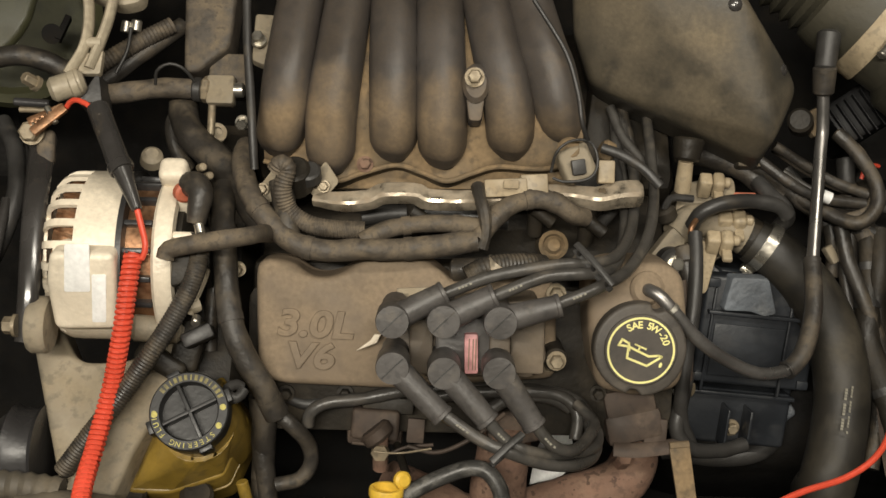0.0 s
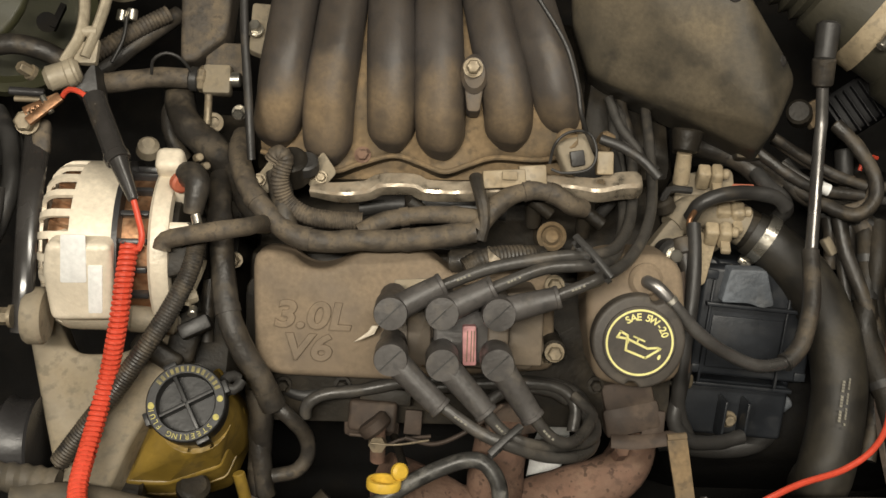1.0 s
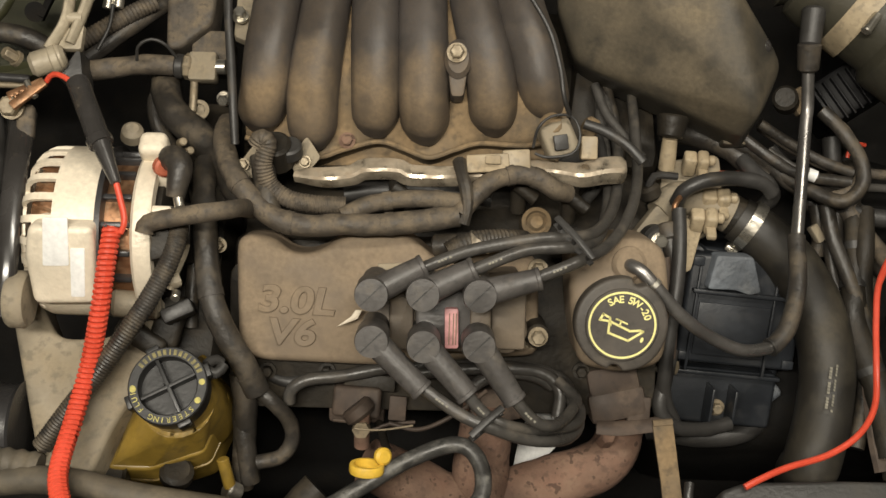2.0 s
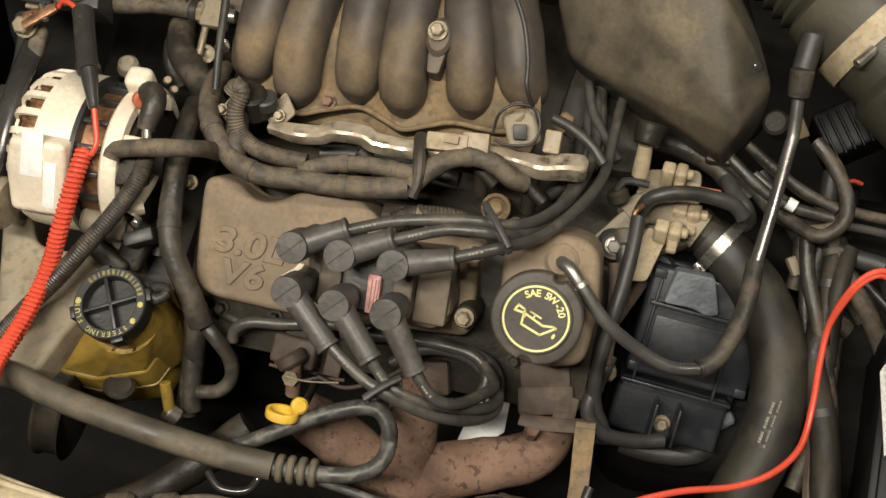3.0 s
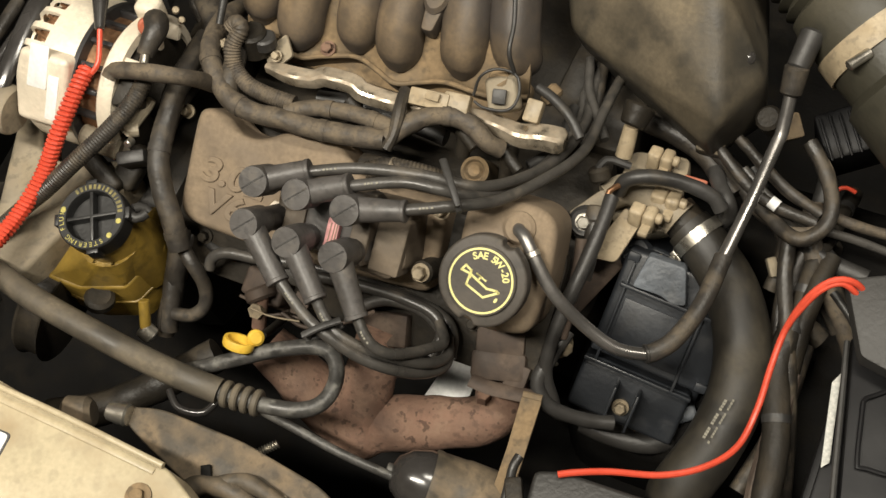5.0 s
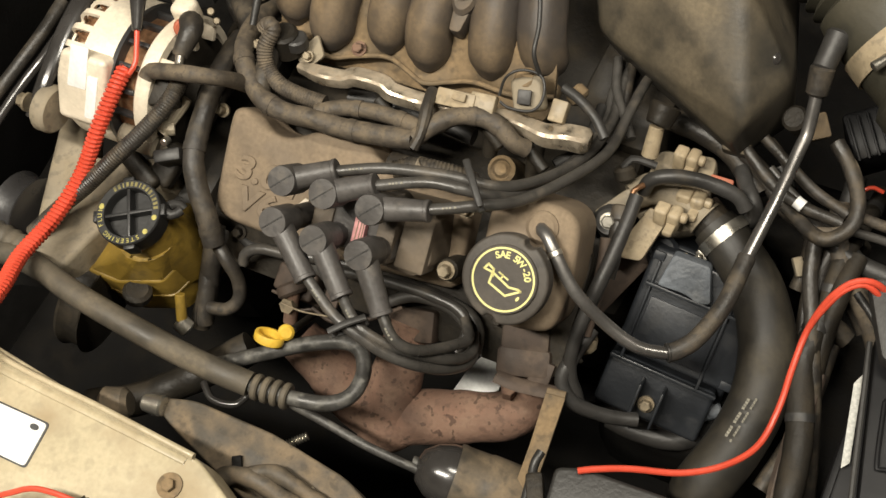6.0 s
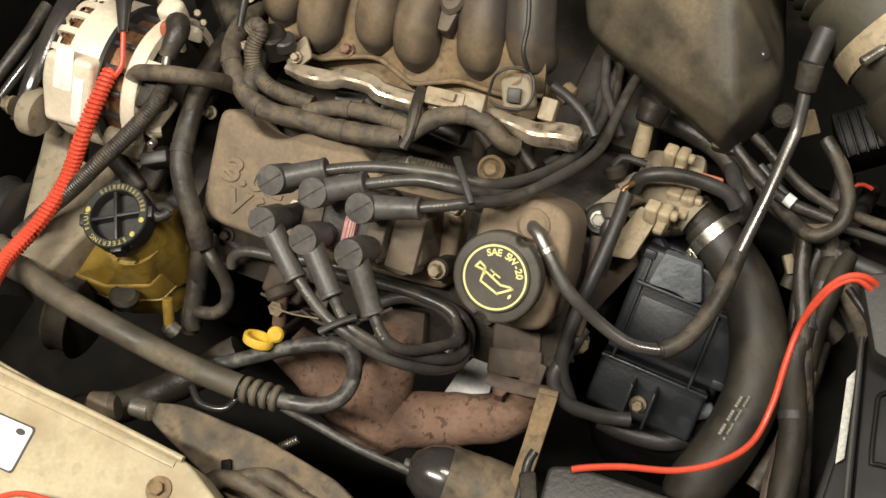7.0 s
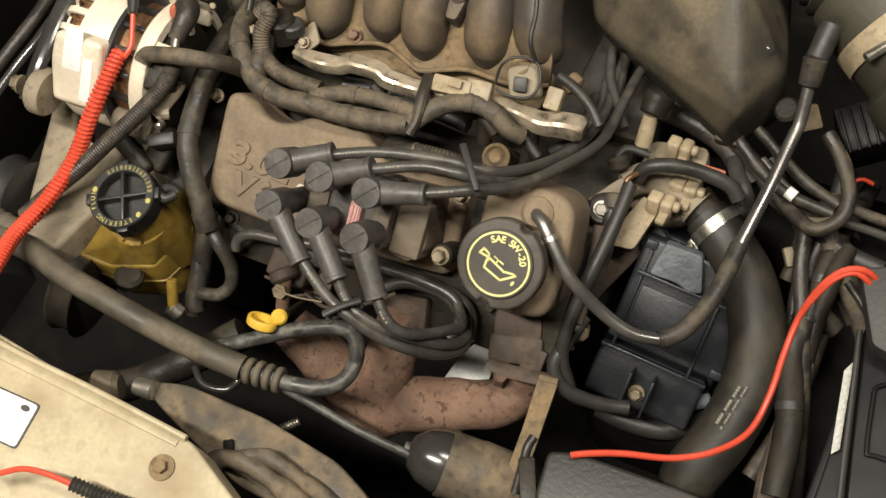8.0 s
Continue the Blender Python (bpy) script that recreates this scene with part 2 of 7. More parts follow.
def tube(pts, r, seg=12, step=0.006, ridge=0.0, pitch=0.005, flat=1.0, lumpy=0.0, square=0.0):
    """A hose or cable along pts. ridge: depth of its rings; flat: height against width; lumpy: how uneven its wrapping is."""
    if ridge:
        step = pitch / 4
    line, at = smooth_line(pts, step)
    bm = bmesh.new()
    centre = line[:, :3]
    tangent = np.gradient(centre, axis=0)
    tangent /= np.linalg.norm(tangent, axis=1)[:, None]
    side = np.cross(tangent[0], (0.1, 0.2, 0.97))
    side /= np.linalg.norm(side)
    rings = []
    for k, (c, t, s) in enumerate(zip(centre, tangent, at)):
        side = side - t * (side @ t)
        side /= np.linalg.norm(side)
        over = np.cross(t, side)
        rr = (line[k, 3] if line.shape[1] > 3 else r)
        if ridge:
            rr += ridge * math.cos(2 * math.pi * s / pitch)
        if lumpy:
            rr *= 1 + lumpy * noise.noise(Vector((s * 60, c[0] * 9, c[1] * 9)))
        ring_ = []
        for j in range(seg):
            a = 2 * math.pi * j / seg
            q = 1.0 if not square else (abs(math.cos(a)) ** square + abs(math.sin(a)) ** square) ** (-1 / square)
            ring_.append(bm.verts.new(c + rr * q * (math.cos(a) * side + flat * math.sin(a) * over)))
        rings.append(ring_)
    for a, b in zip(rings, rings[1:]):
        for j in range(seg):
            bm.faces.new((a[j], a[(j + 1) % seg], b[(j + 1) % seg], b[j]))
    bm.faces.new(rings[0])
    bm.faces.new(rings[-1])
    return bm


def plate(m, outline, thick, bevel=0.001, seg=2):
    """A flat outline, in the matrix's x and y, made thick downwards from z = 0."""
    bm = bmesh.new()
    top = [bm.verts.new((x, y, 0)) for x, y in outline]
    face = bm.faces.new(top)
    face.normal_update()
    if face.normal.z < 0:
        face.normal_flip()
    ext = bmesh.ops.extrude_face_region(bm, geom=[face])
    bmesh.ops.translate(bm, vec=(0, 0, -thick), verts=[g for g in ext["geom"] if isinstance(g, bmesh.types.BMVert)])
    bmesh.ops.recalc_face_normals(bm, faces=bm.faces)
    if bevel:
        edges = [e for e in bm.edges if abs(e.verts[0].co.z) < 1e-6 and abs(e.verts[1].co.z) < 1e-6]
        bmesh.ops.bevel(bm, geom=edges, offset=bevel, segments=seg, affect="EDGES", profile=0.5, clamp_overlap=True)
    bm.transform(m)
    return bm


def rounded(outline, r, n=4):
    """The outline with its corners rounded by about r."""
    out = []
    k = len(outline)
    for i in range(k):
        p, a, b = Vector(outline[i]), Vector(outline[i - 1]), Vector(outline[(i + 1) % k])
        ra = min(r, (a - p).length * 0.45)
        rb = min(r, (b - p).length * 0.45)
        s, e = p + (a - p).normalized() * ra, p + (b - p).normalized() * rb
        for j in range(n + 1):
            t = j / n
            out.append(tuple((1 - t) ** 2 * s + 2 * t * (1 - t) * p + t * t * e))
    return out


def letters(m, text, size, depth, shear=0.0, bold=0.0, wide=1.0, round_=0.0):
    """Raised letters in the matrix's x and y, centred."""
    cu = bpy.data.curves.new("letters", "FONT")
    cu.body, cu.size, cu.extrude, cu.shear = text, size, depth, shear
    cu.align_x, cu.align_y = "CENTER", "CENTER"
    cu.offset, cu.bevel_depth, cu.bevel_resolution = bold, round_, 1
    ob = bpy.data.objects.new("letters", cu)
    scene.collection.objects.link(ob)
    me = bpy.data.meshes.new_from_object(ob.evaluated_get(bpy.context.evaluated_depsgraph_get()))
    bm = bmesh.new()
    bm.from_mesh(me)
    bpy.data.objects.remove(ob)
    bpy.data.curves.remove(cu)
    bpy.data.meshes.remove(me)
    bm.transform(m @ Matrix.Diagonal((wide, 1, 1, 1)))
    return bm


def ring(m, r0, r1, h, seg=32):
    """A flat band between two radii."""
    return lathe(m, [(r0, 0), (r1, 0), (r1, h), (r0, h), (r0, 0)][:4] + [(r0, 0)], seg)


def hex_bolt(m, r, h, washer=1.5):
    return joined(lathe(m, [(r * washer, 0), (r * washer, h * 0.25), (r, h * 0.25)], 18), lathe(m @ Matrix.Translation((0, 0, h * 0.2)), [(r, 0), (r, h * 0.75), (r * 0.8, h * 0.85)], 6))


def clamp_band(m, r, w, parent, label="worn stainless worm-drive clamp"):
    """A worm-drive hose clamp round the matrix's z axis, its screw housing on the x side."""
    band = part("clamp_band", lathe(m, [(r, -w / 2), (r + 0.0012, -w / 2), (r + 0.0012, w / 2), (r, w / 2), (r, -w / 2)], 32), STEEL, parent, label)
    at = m @ Matrix.Translation((r + 0.004, 0, 0))
    part("screw_housing", box(at, (0.006, 0.013, w * 1.1), 0.001), STEEL, band)
    part("screw", rod(at @ Vector((0.001, -0.013, 0)), at @ Vector((0.001, 0.008, 0)), 0.0035, bevel=0.0006), STEEL, band)
    return band


# the front cylinder bank leans forward
TILT_BANK = radians(32)
BANK = Matrix(((1, 0, 0, 0), (0, math.cos(TILT_BANK), -math.sin(TILT_BANK), 0.28), (0, math.sin(TILT_BANK), math.cos(TILT_BANK), 0.795), (0, 0, 0, 1)))


def bank(u, v, h=0.0):
    return BANK @ Vector((u, v, h))


def bank_m(u, v, h=0.0, turn=0.0):
    return BANK @ Matrix.Translation((u, v, h)) @ Matrix.Rotation(radians(turn), 4, "Z")



# ---- the garage ----
g = 4.0
tagged(part("floor", box(pose(0, 1, -0.05), (2 * g, 2 * g, 0.1), 0), CONCRETE), "grey concrete garage floor under the car", "floor", kind="structure")
tagged(part("ceiling", box(pose(0, 1, 3.05), (2 * g, 2 * g, 0.1), 0), PLASTER), "pale painted garage ceiling", "ceiling", kind="structure")
for name, x, y, sx, sy in (("wall_north", 0, 1 + g + 0.05, 2 * g, 0.1), ("wall_south", 0, 1 - g - 0.05, 2 * g, 0.1), ("wall_east", g + 0.05, 1, 0.1, 2 * g), ("wall_west", -g - 0.05, 1, 0.1, 2 * g)):
    tagged(part(name, box(pose(x, y, 1.5), (sx, sy, 3.0), 0), PLASTER), "pale painted garage wall", "wall", kind="structure")
for x, y in ((-0.35, -0.35), (0.75, 0.55)):
    lamp = thing("ceiling_light", "white batten light fixed to the garage ceiling", "light", (x, y, 3.0), "garage lights")
    part("body", box(pose(x, y, 2.96), (1.25, 0.28, 0.08), 0.01), PLASTER, lamp)
    part("diffuser", box(pose(x, y, 2.905), (1.2, 0.25, 0.02), 0.004), glowing("lit_diffuser", WARM, 1.5), lamp)

# ---- the car's body round the engine ----
body = thing("car_body", "champagne car body open round the engine bay", "car body", (0, 0.4, 0.35))
# floor and walls of the bay carry their deep shade as colour
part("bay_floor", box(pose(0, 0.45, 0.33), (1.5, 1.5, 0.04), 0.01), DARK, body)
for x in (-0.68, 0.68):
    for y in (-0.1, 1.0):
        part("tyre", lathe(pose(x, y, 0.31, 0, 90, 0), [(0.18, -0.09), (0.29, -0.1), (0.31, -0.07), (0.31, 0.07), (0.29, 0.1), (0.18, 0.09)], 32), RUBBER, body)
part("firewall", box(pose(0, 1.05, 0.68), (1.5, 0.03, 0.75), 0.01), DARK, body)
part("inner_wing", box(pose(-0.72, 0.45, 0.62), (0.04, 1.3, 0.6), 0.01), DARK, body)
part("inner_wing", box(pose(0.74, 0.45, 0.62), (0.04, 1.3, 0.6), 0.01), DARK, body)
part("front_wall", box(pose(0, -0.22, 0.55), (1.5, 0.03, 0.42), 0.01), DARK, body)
Z_SUP = 0.84
sup = part("radiator_support", plate(pose(0, 0, Z_SUP), rounded([(-0.3211, 0.0470), (-0.1667, 0.0286), (-0.0226, 0.0193), (0.0533, -0.0185), (0.02, -0.26), (-0.62, -0.26)], 0.012), 0.05, 0.006, 3), CREAM, body, "champagne painted radiator support panel with dust")
part("lip", tube([(-0.3057, 0.0454, 0.8460), (-0.2454, 0.0307, 0.8460), (-0.1291, 0.0255, 0.8460), (-0.0258, 0.0192, 0.8440)], 0.0032), CREAM, body, "rolled panel edge")
label = part("label_sheet", plate(pose(-0.2095, -0.0295, Z_SUP + 0.0022), rounded([(-0.0325, -0.0215), (0.0325, -0.0215), (0.0325, 0.0215), (-0.0325, 0.0215)], 0.004), 0.0012, 0.0002), LABEL, sup, "white printed label with rounded corners")
part("label_border", plate(pose(-0.2095, -0.0295, Z_SUP + 0.0012), rounded([(-0.0342, -0.0232), (0.0342, -0.0232), (0.0342, 0.0232), (-0.0342, 0.0232)], 0.0045), 0.0012, 0.0002), INK, sup, "dark label border")
for x in (-0.026, 0.022):
    part("label_mark", lathe(pose(-0.2095 + x, -0.0295 + 0.0145, Z_SUP + 0.0024), [(0.0022, 0), (0.0034, 0), (0.0034, 0.0003), (0.0022, 0.0003)], 20, (1.5, 0.9)), INK, sup)
part("pressed_ridge", tube([(-0.3109, 0.0252, 0.8400), (-0.2426, 0.0210, 0.8400), (-0.1267, 0.0166, 0.8400), (-0.0328, 0.0124, 0.8400)], 0.004, 10, flat=0.5), CREAM, body, "pressed ridge along the panel")
part("bolt", hex_bolt(Matrix.Translation((-0.0355, -0.0130, 0.8400)), 0.0065, 0.008, 1.9), FLANGE, body)
apron = part("strut_panel", plate(frame_of((-0.54, 0.71, 0.76), (0.25, -0.2, 1)), rounded([(-0.14, -0.06), (0.02, -0.085), (0.10, -0.03), (0.15, 0.06), (0.14, 0.26), (-0.14, 0.26)], 0.04), 0.03, 0.008, 3), APRON, body, "green-grey painted strut tower panel")
m = frame_of((-0.54, 0.71, 0.76), (0.25, -0.2, 1))
part("rim", lathe(m @ Matrix.Translation((0.02, -0.06, 0)), [(0.10, -0.01), (0.10, 0.006), (0.092, 0.012), (0.082, 0.006), (0.08, -0.01)], 32), APRON, apron)
part("key_slot", joined(rod((-0.4260, 0.6576, 0.7650), (-0.4209, 0.6488, 0.7780), 0.011), box(frame_of((-0.4120, 0.6598, 0.7720), (0.25, -0.2, 1)) @ Matrix.Rotation(radians(22), 4, "Z"), (0.03, 0.007, 0.012), 0.001)), DARK, apron, "dark keyhole slot")

# ---- engine block ----
block = thing("engine_block", "grimy dark engine block deep in the bay", "engine", (0, 0.35, 0.4))
part("front_head", box(bank_m(0.03, 0.02, -0.11), (0.42, 0.13, 0.1), 0.01), GRIME, block)
part("rear_head", box(pose(0.03, 0.58, 0.72), (0.44, 0.2, 0.1), 0.02), GRIME, block)
part("valley", box(pose(0.03, 0.42, 0.70), (0.42, 0.14, 0.12), 0.02), GRIME, block)
part("crankcase", box(pose(0.03, 0.50, 0.52), (0.46, 0.32, 0.24), 0.03), GRIME, block)
# coloured near-black for the shade below the filter box
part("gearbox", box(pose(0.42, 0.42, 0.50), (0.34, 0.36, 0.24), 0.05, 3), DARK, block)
part("timing_cover", box(pose(-0.24, 0.40, 0.60), (0.1, 0.34, 0.3), 0.03), GRIME, block)

# ---- front valve cover ----
cover = thing("valve_cover", "dusty brown front valve cover with raised lettering", "valve cover", (0, 0.28, 0.76))
left_edge = [(-0.1670, 0.0774), (-0.1649, 0.0903), (-0.1534, 0.0948), (-0.1312, 0.0922), (-0.1180, 0.0802), (-0.1037, 0.0774), (-0.0879, 0.0815), (-0.0701, 0.0932), (-0.0523, 0.0974), (-0.0048, 0.0965), (0.0168, 0.0767), (0.1146, 0.0791), (0.1182, -0.0140), (-0.0340, -0.0277), (-0.1383, -0.0259), (-0.1560, -0.0220), (-0.1651, -0.0091)]
part("cover_shell", plate(bank_m(0, 0, 0), rounded(left_edge, 0.012, 3), 0.045, 0.008, 4), COVER, cover)
part("gasket_flange", plate(bank_m(0, 0, -0.03), rounded([(-0.178, -0.078), (0.235, -0.078), (0.235, 0.066), (-0.178, 0.066)], 0.02), 0.012, 0.002), GRIME, cover)
filler = part("filler_dome", plate(bank_m(0, 0, 0.034), rounded([(0.1392, 0.0855), (0.1538, 0.1024), (0.2100, 0.1049), (0.2270, 0.0929), (0.2342, 0.0356), (0.2290, -0.0122), (0.1905, -0.0212), (0.1512, -0.0141), (0.1424, 0.0333)], 0.014), 0.07, 0.009, 4), COVER, cover, "raised dusty filler end of the cover")
part("number_line", letters(bank_m(*(-0.1115, 0.0327), 0.0005) @ Matrix.Rotation(radians(-2), 4, "Z"), "3.0L", 0.035, 0.0010, 0.15, 0.0003, 1.2, 0.0011), COVER, cover, "raised cast lettering 3.0L")
part("type_line", letters(bank_m(*(-0.1155, 0.0022), 0.0005) @ Matrix.Rotation(radians(-2), 4, "Z"), "V6", 0.034, 0.0010, 0.15, 0.0003, 1.2, 0.0011), COVER, cover, "raised cast lettering V6")
for u, v, h in ((*(0.1138, 0.0117), .03), (*(0.1129, 0.0719), .015), (*(0.1110, 0.0025), .0)):
    part("cover_bolt", hex_bolt(bank_m(u, v, h), 0.0065, 0.012, 1.4), BOLT, cover)
part("bolt_boss", rod(bank(*(0.1138, 0.0117), -0.03), bank(*(0.1138, 0.0117), 0.031), 0.011, bevel=0.002), GRIME, cover)
part("edge_bolt", hex_bolt(Matrix.Translation((-0.186, 0.359, 0.822)) @ Matrix.Rotation(0.5, 4, "X"), 0.005, 0.012, 1.5), BOLT, cover)
gu, gv = (0.1932, 0.0816)
part("hose_grommet", lathe(bank_m(gu, gv, 0.03), [(0.016, 0), (0.0155, 0.006), (0.012, 0.009), (0.008, 0.009)], 24), COVER, cover, "dusty breather boss")
part("tab", plate(frame_of((-0.0578, 0.2881, 0.8220), (0, -0.5, 0.85)), [(-0.013, -0.008), (0.006, 0.0), (0.010, 0.008), (0.004, 0.008), (0.0, 0.002)], 0.003, 0.0005), CASTING, cover, "bent bright metal tab")
part("tab", plate(frame_of((-0.0221, 0.3267, 0.8460), (0, -0.5, 0.85)), [(-0.012, -0.006), (0.02, 0.003), (0.018, 0.008), (-0.012, 0.006)], 0.003, 0.0004), BRACKET, cover)

# ---- oil filler cap ----
oil = thing("oil_filler_cap", "black oil filler cap with yellow oil can print", "oil cap", (0.183, 0.268, 0.85))
OC = bank_m(*(0.1824, 0.0337), 0.078)
part("neck", lathe(OC, [(0.028, -0.05), (0.028, -0.014)], 24), COVER, oil)
rim = []
for k in range(96):
    a = 2 * math.pi * k / 96
    notch = max(0.0, 1 - abs(math.degrees(math.remainder(a - radians(70), 2 * math.pi))) / 9) + max(0.0, 1 - abs(math.degrees(math.remainder(a + radians(96), 2 * math.pi))) / 9)
    wave = 0.0016 * max(0.0, math.cos(a + radians(62))) ** 6
    rim.append(((0.0412 + wave - 0.005 * min(1, notch * 2)) * math.cos(a), (0.0412 + wave - 0.005 * min(1, notch * 2)) * math.sin(a)))
part("grip_rim", plate(OC @ Matrix.Translation((0, 0, -0.002)), rim, 0.016, 0.003, 3), CAP, oil)
part("cap_disc", lathe(OC, [(0.032, -0.006), (0.032, 0.0005), (0.031, 0.0014), (0, 0.0014)], 48), CAP, oil)
part("yellow_ring", lathe(OC, [(0.0279, 0.0012), (0.0279, 0.0019), (0.0297, 0.0019), (0.0297, 0.0012)], 64), YELLOW, oil, "yellow printed ring")
TOP = OC @ Matrix.Scale(0.94, 4) @ Matrix.Translation((0.0, -0.002, 0.0016)) @ Matrix.Rotation(radians(-21), 4, "Z")
text_arc = "SAE 5W-20"
for k, ch in enumerate(text_arc):
    a = radians(119 - (0, 13, 25, 37, 46, 60, 77, 88, 100)[k])
    if ch != " ":
        part("print_letter", letters(OC @ Matrix.Translation((0.0226 * math.cos(a), 0.0226 * math.sin(a), 0.0017)) @ Matrix.Rotation(a - math.pi / 2, 4, "Z"), ch, 0.0088, 0.0003, 0, 0.00022), YELLOW, oil)


def stroke(m, pts, w):
    """A printed line of width w through flat points."""
    bms = []
    for a, b in zip(pts, pts[1:]):
        a, b = Vector((*a, 0)), Vector((*b, 0))
        d = b - a
        bms.append(box(m @ Matrix.Translation((a + b) / 2) @ Matrix.Rotation(math.atan2(d.y, d.x), 4, "Z"), (d.length + w * 0.8, w, 0.0004), 0))
    return joined(*bms)


can = part("oil_can_print", stroke(TOP, [(-0.013, 0.001), (-0.010, -0.0095), (0.010, -0.0095), (0.0195, 0.0035), (0.0165, 0.0035), (0.008, -0.0005), (-0.013, 0.001), (-0.022, -0.001), (-0.021, 0.005), (-0.014, 0.004), (-0.011, -0.002)], 0.0021), YELLOW, oil, "yellow printed oil can")
part("spout_print", stroke(TOP, [(-0.003, 0.001), (-0.003, 0.005), (-0.008, 0.0052), (0.003, 0.0048)], 0.0016), YELLOW, oil)
part("drop_print", lathe(TOP @ Matrix.Translation((0.0215, -0.004, 0)), [(0.0018, 0), (0.0018, 0.0003)], 10, (0.8, 1.5)), YELLOW, oil)

# ---- ignition coil with six towers ----
coil = thing("ignition_coil", "dusty six-tower ignition coil pack on the valve cover", "ignition coil", (0.01, 0.27, 0.83))
part("coil_base", plate(bank_m(0, 0, 0.05), rounded([(-0.0389, 0.0606), (0.0948, 0.0717), (0.1035, 0.0150), (0.0898, -0.0020), (-0.0327, 0.0012)], 0.006), 0.052, 0.004), COILSHELL, coil)
part("coil_core", plate(bank_m(0, 0, 0.068), rounded([(0.0016, 0.0600), (0.0662, 0.0631), (0.0705, 0.0108), (0.0030, 0.0065)], 0.004), 0.03, 0.004), BOOT, coil)
for (u0, v0), (u1, v1), h in (((-0.0208, 0.0581), (0.0005, 0.0034), .064), ((0.0502, 0.0615), (0.0688, 0.0071), .072), ((0.0694, 0.0592), (0.1001, 0.0044), .058)):
    part("coil_rib", plate(bank_m(0, 0, h), rounded([(u0, v0), (u1, v0), (u1, v1), (u0, v1)], 0.003), 0.03, 0.003), COILSHELL, coil)
part("sticker", plate(bank_m(0, 0, 0.0755), rounded([(0.0278, 0.0435), (0.0397, 0.0438), (0.0407, 0.0083), (0.0288, 0.0080)], 0.002), 0.012, 0.0008), PINK, coil, "faded pink paper sticker")
su, sv = (0.0343, 0.0255)
for dx in (-0.0026, 0.0009, 0.0034):
    part("sticker_print", plate(bank_m(su + dx, sv, 0.0759), [(0, -0.014), (0.001, -0.014), (0.001, 0.014), (0, 0.014)], 0.0004, 0), COVER, coil)
TOWERS = [(-0.0341, 0.0615), (0.0089, 0.0626), (0.0566, 0.0628), (-0.0333, 0.0219), (0.0105, 0.0186), (0.0570, 0.0198)]
for u, v in TOWERS:
    part("tower", rod(bank(u, v, 0.04), bank(u, v, 0.098), 0.0125, 0.0115, bevel=0.001), BOOT, coil)

# ---- the six ignition cables, each with its elbow boot ----
ENDS = [((0.0089, 0.2979, 0.9250), 0.0095), ((0.0518, 0.2945, 0.9300), 0.0098), ((0.1067, 0.2892, 0.9250), 0.009), ((0.0101, 0.2031, 0.8800), 0.0095), ((0.0492, 0.2002, 0.8780), 0.0095), ((0.0892, 0.1989, 0.8720), 0.0095)]
RUNS = [
    [(0.0493, 0.3154, 0.9220), (0.1053, 0.3275, 0.9220), (0.1517, 0.3391, 0.9080), (0.1768, 0.3773, 0.8700), (0.1930, 0.4317, 0.8250), (0.1986, 0.4887, 0.8000), (0.1911, 0.5471, 0.7900), (0.1946, 0.6295, 0.7700)],
    [(0.0927, 0.3143, 0.9250), (0.1271, 0.3201, 0.9220), (0.1543, 0.3318, 0.9050), (0.1721, 0.3709, 0.8650), (0.1848, 0.4277, 0.8200), (0.1889, 0.4937, 0.7900), (0.1846, 0.5430, 0.7850), (0.1902, 0.6358, 0.7600)],
    [(0.1424, 0.3089, 0.9210), (0.1727, 0.3366, 0.9000), (0.1973, 0.3846, 0.8680), (0.2128, 0.4440, 0.8260), (0.2147, 0.4973, 0.8150), (0.2160, 0.5487, 0.8000), (0.2244, 0.6369, 0.7600)],
    [(0.0428, 0.1851, 0.8730), (0.0695, 0.1753, 0.8680), (0.1001, 0.1712, 0.8500), (0.1270, 0.1757, 0.8300), (0.1468, 0.1897, 0.8000), (0.1567, 0.2120, 0.7700), (0.1502, 0.2365, 0.7600)],
    [(0.0638, 0.1875, 0.8680), (0.0821, 0.1796, 0.8620), (0.1105, 0.1811, 0.8450), (0.1457, 0.1960, 0.8100), (0.1566, 0.2175, 0.7800), (0.1490, 0.2392, 0.7700)],
    [(0.1023, 0.1867, 0.8650), (0.1169, 0.1822, 0.8550), (0.1311, 0.1895, 0.8400), (0.1461, 0.2112, 0.8100), (0.1514, 0.2281, 0.7900), (0.1373, 0.2470, 0.7800)],
]
